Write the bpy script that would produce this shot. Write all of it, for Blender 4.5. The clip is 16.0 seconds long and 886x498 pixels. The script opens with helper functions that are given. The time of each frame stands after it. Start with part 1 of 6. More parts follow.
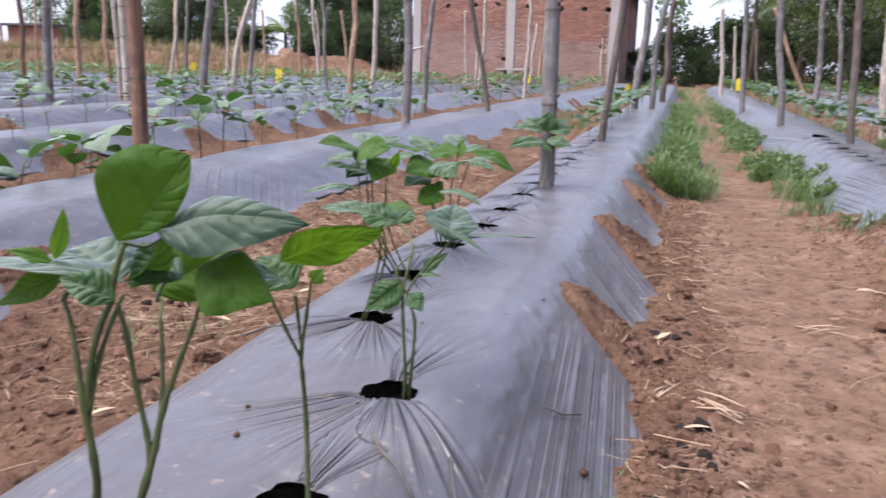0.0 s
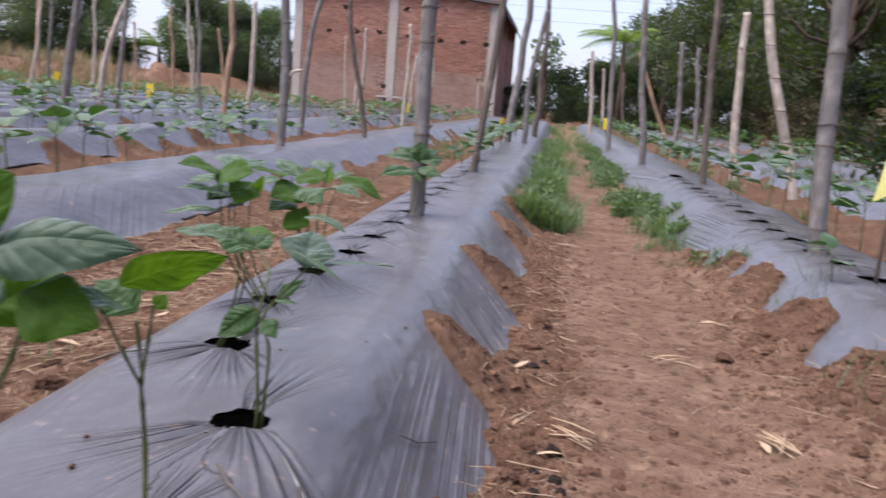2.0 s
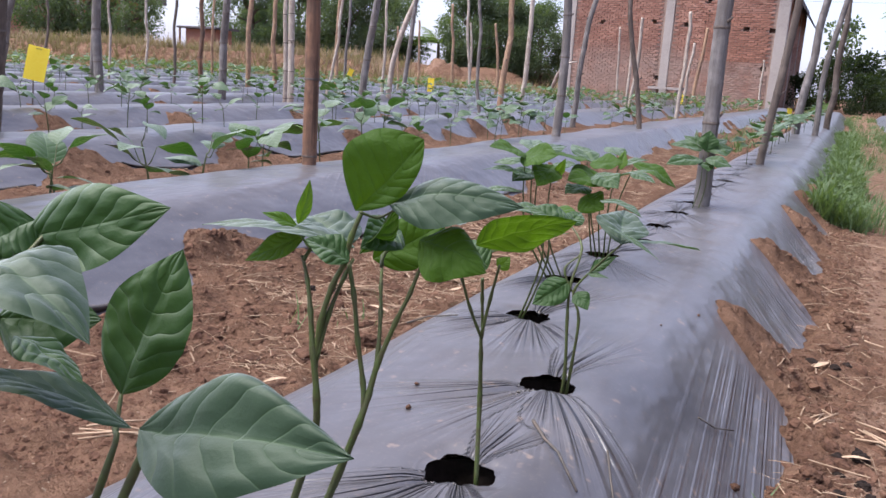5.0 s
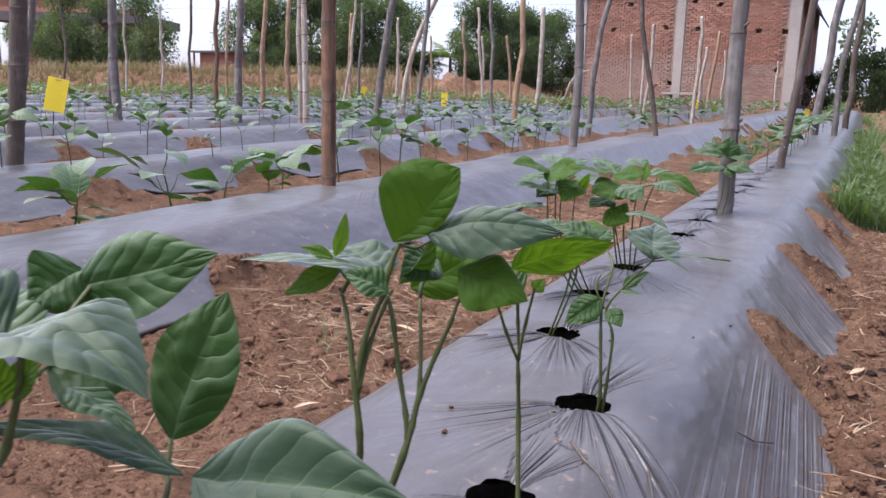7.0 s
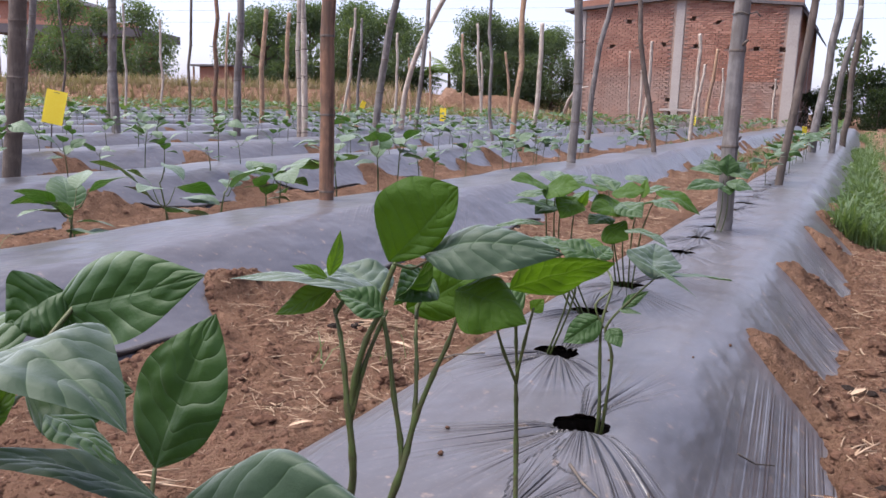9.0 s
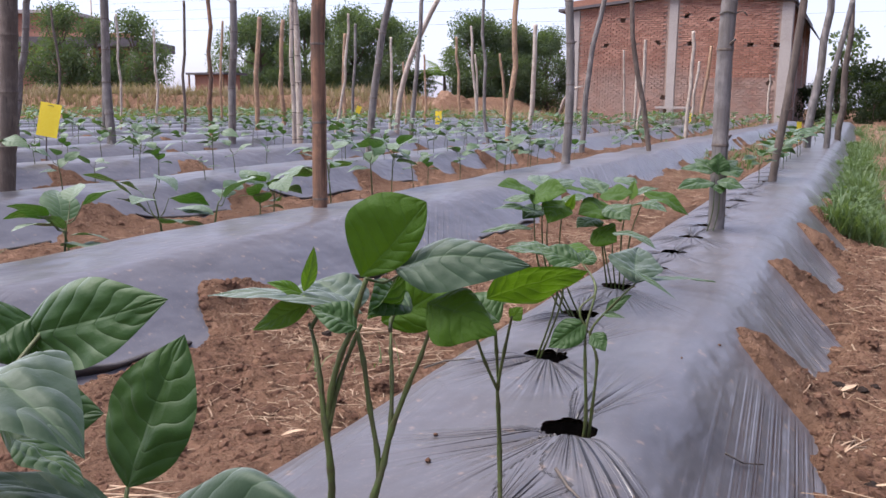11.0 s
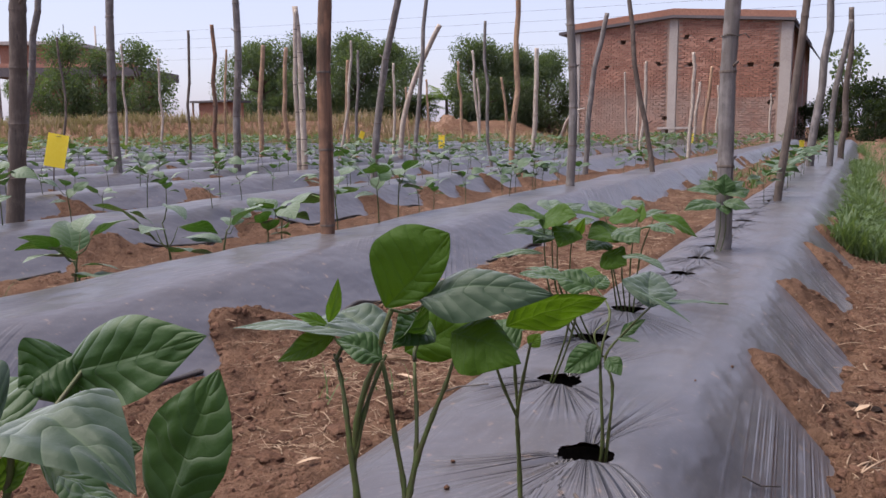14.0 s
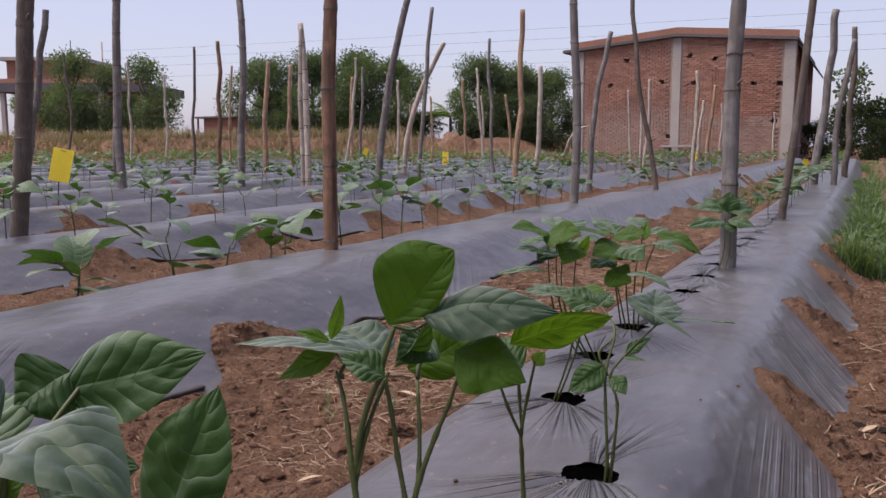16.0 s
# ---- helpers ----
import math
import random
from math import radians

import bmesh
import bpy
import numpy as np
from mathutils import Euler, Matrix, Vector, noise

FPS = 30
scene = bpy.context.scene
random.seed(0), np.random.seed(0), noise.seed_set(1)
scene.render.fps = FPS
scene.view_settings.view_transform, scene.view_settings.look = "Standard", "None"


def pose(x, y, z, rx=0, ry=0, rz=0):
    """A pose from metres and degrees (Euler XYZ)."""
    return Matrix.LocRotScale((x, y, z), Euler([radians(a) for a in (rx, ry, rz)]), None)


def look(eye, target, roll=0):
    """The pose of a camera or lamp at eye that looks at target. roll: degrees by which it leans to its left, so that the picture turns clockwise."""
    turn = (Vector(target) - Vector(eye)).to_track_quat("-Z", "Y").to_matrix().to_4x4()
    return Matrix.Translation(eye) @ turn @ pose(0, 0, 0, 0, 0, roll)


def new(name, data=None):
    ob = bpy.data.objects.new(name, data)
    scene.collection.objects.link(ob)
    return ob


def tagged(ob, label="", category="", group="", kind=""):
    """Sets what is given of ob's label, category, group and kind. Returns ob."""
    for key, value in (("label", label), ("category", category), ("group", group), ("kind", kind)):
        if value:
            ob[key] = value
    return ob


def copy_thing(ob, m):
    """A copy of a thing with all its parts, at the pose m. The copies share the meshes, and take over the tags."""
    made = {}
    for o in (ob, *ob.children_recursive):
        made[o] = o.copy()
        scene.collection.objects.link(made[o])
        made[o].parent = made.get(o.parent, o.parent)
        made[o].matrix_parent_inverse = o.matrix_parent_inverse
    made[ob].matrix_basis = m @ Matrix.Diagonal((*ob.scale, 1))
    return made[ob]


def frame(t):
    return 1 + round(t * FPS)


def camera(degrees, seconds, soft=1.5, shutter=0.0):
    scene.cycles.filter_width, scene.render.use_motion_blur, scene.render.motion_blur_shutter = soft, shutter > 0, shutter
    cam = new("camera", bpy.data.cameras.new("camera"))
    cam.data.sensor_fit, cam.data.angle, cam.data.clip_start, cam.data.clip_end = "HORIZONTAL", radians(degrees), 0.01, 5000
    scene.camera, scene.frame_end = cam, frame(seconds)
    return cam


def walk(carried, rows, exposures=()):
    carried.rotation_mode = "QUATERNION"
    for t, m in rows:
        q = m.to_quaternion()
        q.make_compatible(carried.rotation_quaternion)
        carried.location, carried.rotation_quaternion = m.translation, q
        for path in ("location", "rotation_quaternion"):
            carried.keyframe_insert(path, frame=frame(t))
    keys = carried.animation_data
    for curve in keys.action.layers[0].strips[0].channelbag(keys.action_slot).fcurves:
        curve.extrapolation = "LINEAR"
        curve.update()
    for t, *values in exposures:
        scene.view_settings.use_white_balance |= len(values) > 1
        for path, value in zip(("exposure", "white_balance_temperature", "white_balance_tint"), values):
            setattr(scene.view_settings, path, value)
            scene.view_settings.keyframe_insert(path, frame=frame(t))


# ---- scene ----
cam = camera(56.8, 16.0, shutter=0.5)
PATH = [
    (0, (-0.027, 0.222, 0.63), (-0.556, 2.1, 0.193), 1.4),
    (0.5, (0.002, 0.223, 0.636), (-0.346, 2.148, 0.221), 1.9),
    (1, (0.031, 0.244, 0.637), (-0.092, 2.201, 0.243), 2.6),
    (1.5, (0.02, 0.243, 0.635), (-0.102, 2.205, 0.264), 2.7),
    (2, (-0.002, 0.219, 0.636), (-0.242, 2.172, 0.277), 4.6),
    (2.5, (-0.05, 0.18, 0.681), (-0.493, 2.097, 0.318), 4.7),
    (3, (-0.083, 0.14, 0.663), (-0.686, 2.007, 0.276), 5.5),
    (3.5, (-0.096, 0.138, 0.635), (-0.873, 1.933, 0.215), 4.6),
    (4, (-0.062, 0.135, 0.619), (-0.88, 1.91, 0.197), 4.4),
    (6.5, (-0.048, 0.169, 0.623), (-0.925, 1.918, 0.211), 1.7),
    (7, (-0.068, 0.146, 0.629), (-0.95, 1.898, 0.238), 1.4),
    (7.5, (-0.08, 0.12, 0.615), (-0.959, 1.874, 0.231), 2.0),
    (8, (-0.082, 0.126, 0.618), (-0.964, 1.882, 0.245), 2.3),
    (8.5, (-0.075, 0.144, 0.627), (-0.957, 1.901, 0.26), 2.1),
    (9, (-0.075, 0.161, 0.63), (-0.956, 1.921, 0.274), 1.8),
    (11.5, (-0.05, 0.163, 0.641), (-0.93, 1.925, 0.293), 0.2),
    (12, (-0.052, 0.162, 0.641), (-0.932, 1.925, 0.302), 0.0),
    (12.5, (-0.06, 0.164, 0.639), (-0.945, 1.927, 0.308), -0.1),
    (13, (-0.059, 0.163, 0.645), (-0.944, 1.927, 0.324), -0.4),
    (13.5, (-0.061, 0.151, 0.645), (-0.951, 1.915, 0.338), -0.4),
    (14, (-0.061, 0.149, 0.647), (-0.955, 1.914, 0.353), -0.4),
    (14.5, (-0.06, 0.152, 0.645), (-0.955, 1.918, 0.364), -0.4),
    (15, (-0.065, 0.153, 0.645), (-0.965, 1.919, 0.374), -0.2),
    (15.5, (-0.066, 0.156, 0.645), (-0.967, 1.922, 0.383), -0.2),
    (16, (-0.065, 0.155, 0.646), (-0.968, 1.921, 0.392), -0.1),
]
EXPOSURE = [(0, 1.6, 6300, 12), (1.0, 1.35, 6500, 12), (2.0, 1.25, 6450, 12), (4.0, 1.44, 6350, 12), (9, 1.4, 6500, 13), (12.5, 1.25, 6600, 14), (14.5, 0.89, 6850, 15), (16, 0.73, 6900, 16)]
walk(cam, [(t, look(eye, target, roll)) for t, eye, target, roll in PATH], EXPOSURE)


# ---- light ----
SUN_EL, SUN_AZ = radians(65), radians(236)
world = bpy.data.worlds.new("sky")
scene.world = world
world.use_nodes = True
wn = world.node_tree.nodes
sky = wn.new("ShaderNodeTexSky")
sky.sky_type, sky.sun_disc = "NISHITA", False
sky.sun_elevation, sky.sun_rotation = SUN_EL, SUN_AZ
sky.air_density, sky.dust_density, sky.ozone_density = 1.0, 2.0, 3.0
haze = wn.new("ShaderNodeMix")
haze.data_type = "RGBA"
haze.inputs[0].default_value, haze.inputs[7].default_value = 0.62, (2.6, 2.58, 3.5, 1)
world.node_tree.links.new(sky.outputs[0], haze.inputs[6])
world.node_tree.links.new(haze.outputs[2], wn["Background"].inputs[0])
wn["Background"].inputs[1].default_value = 0.135
sun = new("sun", bpy.data.lights.new("sun", "SUN"))
sun.data.energy, sun.data.angle, sun.data.color = 3.0, radians(50), (1.0, 0.95, 0.88)
sun.matrix_world = look((0, 0, 20), Vector((0, 0, 20)) - Vector((math.sin(SUN_AZ) * math.cos(SUN_EL), math.cos(SUN_AZ) * math.cos(SUN_EL), math.sin(SUN_EL))))


# ---- materials ----
def mix_rgb(nt, a, b, fac):
    n = nt.nodes.new("ShaderNodeMix")
    n.data_type = "RGBA"
    for sock, v in ((n.inputs[6], a), (n.inputs[7], b), (n.inputs[0], fac)):
        if hasattr(v, "links"):
            nt.links.new(v, sock)
        elif isinstance(v, (int, float)):
            sock.default_value = v
        else:
            sock.default_value = (*v, 1)
    return n.outputs[2]


def noise_fac(nt, coord, scale, lo=0.35, hi=0.65, detail=5.0, rough=0.6, stretch=None):
    if stretch:
        mp = nt.nodes.new("ShaderNodeMapping")
        mp.inputs["Scale"].default_value = stretch
        nt.links.new(coord, mp.inputs[0])
        coord = mp.outputs[0]
    n = nt.nodes.new("ShaderNodeTexNoise")
    n.inputs["Scale"].default_value, n.inputs["Detail"].default_value, n.inputs["Roughness"].default_value = scale, detail, rough
    nt.links.new(coord, n.inputs["Vector"])
    r = nt.nodes.new("ShaderNodeMapRange")
    r.inputs[1].default_value, r.inputs[2].default_value = lo, hi
    nt.links.new(n.outputs[0], r.inputs[0])
    return r.outputs[0]


def bump_of(nt, height, strength, distance, normal=None):
    b = nt.nodes.new("ShaderNodeBump")
    b.inputs["Strength"].default_value, b.inputs["Distance"].default_value = strength, distance
    nt.links.new(height, b.inputs["Height"])
    if normal:
        nt.links.new(normal, b.inputs["Normal"])
    return b.outputs[0]


def mix_val(nt, fac, k):
    n = nt.nodes.new("ShaderNodeMath")
    n.operation = "MULTIPLY"
    n.inputs[1].default_value = k
    nt.links.new(fac, n.inputs[0])
    return n.outputs[0]


def blank(name, rough=0.8, spec=0.3, metal=0.0):
    m = bpy.data.materials.new(name)
    m.use_nodes = True
    nt = m.node_tree
    p = nt.nodes["Principled BSDF"]
    p.inputs["Roughness"].default_value, p.inputs["Specular IOR Level"].default_value, p.inputs["Metallic"].default_value = rough, spec, metal
    tc = nt.nodes.new("ShaderNodeTexCoord")
    return m, nt, p, tc.outputs["Object"]


def surface(name, c1, c2, c3, big, small, rough=0.85, spec=0.2, bump=0.5, dist=0.01, stretch=None, vary=0.0, metal=0.0):
    """A surface that wanders between three colours at two scales, with fine relief."""
    m, nt, p, co = blank(name, rough, spec, metal)
    a = noise_fac(nt, co, big, stretch=stretch)
    b = noise_fac(nt, co, small, 0.3, 0.7, 8.0, 0.7, stretch)
    col = mix_rgb(nt, mix_rgb(nt, c1, c2, a), c3, b)
    if vary:
        oi = nt.nodes.new("ShaderNodeObjectInfo")
        h = nt.nodes.new("ShaderNodeHueSaturation")
        r = nt.nodes.new("ShaderNodeMapRange")
        r.inputs[3].default_value, r.inputs[4].default_value = 1 - vary, 1 + vary
        nt.links.new(oi.outputs["Random"], r.inputs[0])
        nt.links.new(r.outputs[0], h.inputs["Value"])
        nt.links.new(col, h.inputs["Color"])
        col = h.outputs[0]
    nt.links.new(col, p.inputs["Base Color"])
    nt.links.new(bump_of(nt, b, bump, dist), p.inputs["Normal"])
    return m


def soil_material():
    """Dry red-brown field soil: pale trodden skin, darker loose earth, dark specks and fine grain."""
    m, nt, p, co = blank("soil", 0.95, 0.1)
    patch = noise_fac(nt, co, 2.6, 0.4, 0.62, 6, 0.62)
    loose = noise_fac(nt, co, 13, 0.38, 0.64, 6, 0.7)
    grain = noise_fac(nt, co, 70, 0.25, 0.75, 8, 0.75)
    speck = noise_fac(nt, co, 24, 0.54, 0.64, 6, 0.7)
    fleck = noise_fac(nt, co, 90, 0.68, 0.76, 2, 0.5)
    # the footpath is trodden to a pale skin, the strips beside the beds are loose and darker
    sx = nt.nodes.new("ShaderNodeSeparateXYZ")
    nt.links.new(co, sx.inputs[0])
    off = nt.nodes.new("ShaderNodeMath")
    off.operation = "COMPARE"
    off.inputs[1].default_value, off.inputs[2].default_value = 0.545, 0.27
    wob = nt.nodes.new("ShaderNodeMath")
    wob.operation = "MULTIPLY_ADD"
    wob.inputs[1].default_value = 0.35
    nt.links.new(noise_fac(nt, co, 5, 0.2, 0.8, 5, 0.6), wob.inputs[0])
    nt.links.new(sx.outputs[0], wob.inputs[2])
    nt.links.new(wob.outputs[0], off.inputs[0])
    trod = off.outputs[0]
    col = mix_rgb(nt, (0.15, 0.082, 0.054), (0.25, 0.148, 0.1), patch)
    col = mix_rgb(nt, col, mix_rgb(nt, (0.29, 0.175, 0.123), (0.41, 0.27, 0.2), patch), mix_val(nt, trod, 0.85))
    col = mix_rgb(nt, col, (0.11, 0.057, 0.037), mix_val(nt, loose, 0.65))
    col = mix_rgb(nt, col, (0.3, 0.19, 0.135), mix_val(nt, grain, 0.35))
    col = mix_rgb(nt, col, (0.075, 0.042, 0.03), mix_val(nt, speck, 0.75))
    col = mix_rgb(nt, col, (0.55, 0.44, 0.34), mix_val(nt, fleck, 0.6))
    nt.links.new(col, p.inputs["Base Color"])
    b1 = bump_of(nt, loose, 1.0, 0.035)
    b2 = bump_of(nt, grain, 0.9, 0.01, b1)
    nt.links.new(b2, p.inputs["Normal"])
    return m


CLOD = surface("clod_soil", (0.13, 0.068, 0.046), (0.22, 0.125, 0.085), (0.06, 0.033, 0.024), 9, 60, 0.95, 0.1, 0.9, 0.008, vary=0.2)
STRAW = surface("straw", (0.31, 0.205, 0.135), (0.2, 0.125, 0.082), (0.42, 0.315, 0.225), 4, 60, 0.8, 0.2, 0.2, 0.003)
def bamboo(name, pale, dark, stain):
    """Weathered culm: long grain, blotches of mould, worn pale patches."""
    m, nt, p, co = blank(name, 0.62, 0.35)
    grain = noise_fac(nt, co, 1.0, 0.3, 0.7, 7, 0.7, (95, 95, 2.2))
    blot = noise_fac(nt, co, 5.5, 0.42, 0.62, 6, 0.65, (1, 1, 0.5))
    worn = noise_fac(nt, co, 17, 0.5, 0.66, 5, 0.6, (1, 1, 0.6))
    crack = noise_fac(nt, co, 1.0, 0.63, 0.7, 3, 0.5, (60, 60, 0.9))
    col = mix_rgb(nt, pale, dark, grain)
    col = mix_rgb(nt, col, stain, mix_val(nt, blot, 0.75))
    col = mix_rgb(nt, col, tuple(min(0.7, c * 1.45) for c in pale), mix_val(nt, worn, 0.5))
    col = mix_rgb(nt, col, tuple(c * 0.35 for c in dark), mix_val(nt, crack, 0.7))
    nt.links.new(col, p.inputs["Base Color"])
    nt.links.new(bump_of(nt, grain, 0.4, 0.004), p.inputs["Normal"])
    return m


BAMBOO = {
    "grey": bamboo("bamboo_grey", (0.215, 0.195, 0.19), (0.08, 0.073, 0.073), (0.12, 0.1, 0.088)),
    "pale": bamboo("bamboo_pale", (0.46, 0.4, 0.35), (0.27, 0.225, 0.195), (0.3, 0.235, 0.19)),
    "dark": bamboo("bamboo_dark", (0.15, 0.118, 0.1), (0.06, 0.048, 0.043), (0.09, 0.065, 0.053)),
    "brown": bamboo("bamboo_brown", (0.24, 0.125, 0.075), (0.09, 0.05, 0.036), (0.07, 0.048, 0.038)),
    "tan": bamboo("bamboo_tan", (0.37, 0.24, 0.15), (0.23, 0.14, 0.09), (0.19, 0.13, 0.1)),
}
BRICK = surface("fired_brick", (0.36, 0.175, 0.125), (0.46, 0.25, 0.185), (0.25, 0.125, 0.095), 0.6, 14, 0.9, 0.15, 0.5, 0.01, vary=0.2)
MORTAR = surface("mortar", (0.34, 0.235, 0.19), (0.24, 0.155, 0.125), (0.42, 0.32, 0.27), 0.8, 25, 0.95, 0.1, 0.5, 0.01)
CONCRETE = surface("concrete", (0.36, 0.325, 0.31), (0.27, 0.235, 0.22), (0.42, 0.385, 0.365), 1.2, 22, 0.9, 0.2, 0.4, 0.01)
DARK_SLAB = surface("dark_concrete", (0.12, 0.11, 0.12), (0.17, 0.15, 0.16), (0.09, 0.085, 0.09), 1.2, 15, 0.9, 0.2, 0.4, 0.01)
BARK = surface("bark", (0.13, 0.1, 0.075), (0.19, 0.15, 0.12), (0.08, 0.06, 0.05), 3, 25, 0.95, 0.1, 0.8, 0.02, (1, 1, 0.25))
YELLOW = surface("yellow_card", (0.83, 0.62, 0.03), (0.8, 0.57, 0.02), (0.85, 0.66, 0.06), 6, 60, 0.5, 0.4, 0.1, 0.002)
PALE_YELLOW = surface("pale_yellow_card", (0.5, 0.46, 0.15), (0.45, 0.41, 0.12), (0.54, 0.5, 0.2), 6, 60, 0.5, 0.4, 0.1, 0.002)
WIRE = surface("rusty_wire", (0.08, 0.07, 0.065), (0.12, 0.09, 0.07), (0.05, 0.045, 0.04), 20, 90, 0.6, 0.4, 0.2, 0.001)
WHITE = surface("white_petals", (0.8, 0.78, 0.75), (0.72, 0.7, 0.66), (0.84, 0.83, 0.8), 6, 40, 0.7, 0.2, 0.1, 0.002)


def foliage(name, c1, c2, c3, rough=0.5, through_light=0.35, big=0.4, spec=0.3):
    """Leaves that let light through, with a colour of their own for each island."""
    m, nt, p, co = blank(name, rough, spec)
    geo = nt.nodes.new("ShaderNodeNewGeometry")
    a = noise_fac(nt, co, big)
    col = mix_rgb(nt, mix_rgb(nt, c1, c2, geo.outputs["Random Per Island"]), c3, a)
    nt.links.new(col, p.inputs["Base Color"])
    tr = nt.nodes.new("ShaderNodeBsdfTranslucent")
    nt.links.new(mix_rgb(nt, col, (0.32, 0.5, 0.04), 0.45), tr.inputs[0])
    mx = nt.nodes.new("ShaderNodeMixShader")
    mx.inputs[0].default_value = through_light
    nt.links.new(p.outputs[0], mx.inputs[1])
    nt.links.new(tr.outputs[0], mx.inputs[2])
    nt.links.new(mx.outputs[0], nt.nodes["Material Output"].inputs[0])
    return m


TREE_LEAF = foliage("tree_leaf", (0.058, 0.085, 0.052), (0.1, 0.132, 0.082), (0.07, 0.092, 0.066), 0.6, 0.3, 0.4, 0.1)
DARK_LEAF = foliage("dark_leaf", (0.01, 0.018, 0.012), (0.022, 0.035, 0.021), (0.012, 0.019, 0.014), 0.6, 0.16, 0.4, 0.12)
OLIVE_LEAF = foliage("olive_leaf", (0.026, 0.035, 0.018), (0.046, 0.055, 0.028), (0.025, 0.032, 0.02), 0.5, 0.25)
LIME_LEAF = foliage("lime_leaf", (0.13, 0.22, 0.05), (0.2, 0.28, 0.07), (0.1, 0.17, 0.05))
GRASS = foliage("grass_blade", (0.05, 0.09, 0.036), (0.115, 0.165, 0.078), (0.075, 0.115, 0.052), 0.5, 0.25, 2.0)
DRY = foliage("dry_grass", (0.24, 0.16, 0.11), (0.36, 0.26, 0.19), (0.2, 0.14, 0.085), 0.8, 0.2, 0.6)
BRUSH = foliage("dry_brush", (0.075, 0.055, 0.038), (0.12, 0.088, 0.06), (0.055, 0.05, 0.032), 0.8, 0.15, 0.6)
FAR_CROP = foliage("crop_leaf", (0.02, 0.055, 0.016), (0.05, 0.105, 0.034), (0.034, 0.075, 0.03), 0.4, 0.25, 1.0, 0.6)


def film_material():
    m, nt, p, co = blank("silver_mulch_film", 0.42, 0.5)
    p.inputs["IOR"].default_value = 1.62
    geo = nt.nodes.new("ShaderNodeNewGeometry")
    nz = nt.nodes.new("ShaderNodeSeparateXYZ")
    nt.links.new(geo.outputs["Normal"], nz.inputs[0])
    flat = nt.nodes.new("ShaderNodeMapRange")
    flat.inputs[1].default_value, flat.inputs[2].default_value = 0.7, 1.0
    nt.links.new(nz.outputs[2], flat.inputs[0])
    lie = nt.nodes.new("ShaderNodeMath")
    lie.operation = "MULTIPLY"
    nt.links.new(flat.outputs[0], lie.inputs[0])
    nt.links.new(noise_fac(nt, co, 3.2, 0.3, 0.56, 6, 0.62), lie.inputs[1])
    dust = lie.outputs[0]
    streak = noise_fac(nt, co, 9, 0.4, 0.62, 6, 0.65, (1.0, 0.35, 1.0))
    col = mix_rgb(nt, (0.077, 0.077, 0.092), (0.1, 0.099, 0.114), streak)
    col = mix_rgb(nt, col, (0.071, 0.064, 0.066), mix_val(nt, dust, 0.8))
    fine = noise_fac(nt, co, 160, 0.55, 0.75, 3, 0.6)
    col = mix_rgb(nt, col, (0.24, 0.19, 0.165), mix_val(nt, fine, 0.25))
    spots = noise_fac(nt, co, 45, 0.66, 0.74, 2, 0.5)
    col = mix_rgb(nt, col, (0.26, 0.19, 0.15), mix_val(nt, spots, 0.6))
    nt.links.new(col, p.inputs["Base Color"])
    rr = nt.nodes.new("ShaderNodeMapRange")
    rr.inputs[3].default_value, rr.inputs[4].default_value = 0.3, 0.35
    nt.links.new(dust, rr.inputs[0])
    nt.links.new(rr.outputs[0], p.inputs["Roughness"])
    # creases: a ridged wave along the map's first axis, as strong as its second
    uv = nt.nodes.new("ShaderNodeUVMap")
    sp = nt.nodes.new("ShaderNodeSeparateXYZ")
    nt.links.new(uv.outputs[0], sp.inputs[0])
    n1 = nt.nodes.new("ShaderNodeTexNoise")
    n1.noise_dimensions = "1D"
    n1.inputs["Scale"].default_value, n1.inputs["Detail"].default_value, n1.inputs["Roughness"].default_value = 7.0, 2.2, 0.6
    nt.links.new(sp.outputs[0], n1.inputs["W"])
    r1 = nt.nodes.new("ShaderNodeMapRange")
    r1.inputs[1].default_value, r1.inputs[2].default_value = 0.44, 0.64
    nt.links.new(n1.outputs[0], r1.inputs[0])
    mul = nt.nodes.new("ShaderNodeMath")
    mul.operation = "MULTIPLY"
    nt.links.new(r1.outputs[0], mul.inputs[0])
    nt.links.new(sp.outputs[1], mul.inputs[1])
    wr = noise_fac(nt, co, 18, 0.3, 0.7, 2, 0.5, (1.0, 0.45, 1.0))
    broad = noise_fac(nt, co, 5.5, 0.25, 0.75, 3, 0.5, (1.0, 0.6, 1.0))
    b1 = bump_of(nt, wr, 0.16, 0.008, bump_of(nt, broad, 0.4, 0.03))
    b2 = bump_of(nt, mul.outputs[0], 1.0, 0.02, b1)
    nt.links.new(b2, p.inputs["Normal"])
    return m


FILM = film_material()
SOIL = soil_material()


# ---- building helpers ----
def mesh_of(name, verts, faces, mat, smooth=True):
    me = bpy.data.meshes.new(name)
    me.from_pydata([tuple(v) for v in verts], [], [tuple(q) for q in faces])
    me.materials.append(mat)
    if smooth:
        me.shade_smooth()
    return me


def part(name, bm, mat, parent=None, label="", smooth=True):
    """Links a bmesh (or ready mesh) as one object under a thing or a part."""
    if isinstance(bm, bmesh.types.BMesh):
        me = bpy.data.meshes.new(name)
        bm.to_mesh(me)
        bm.free()
        me.materials.append(mat)
        if smooth:
            me.shade_smooth()
    else:
        me = bm
    ob = new(name, me)
    if parent:
        ob.parent = parent
    if label:
        tagged(ob, label)
    return ob


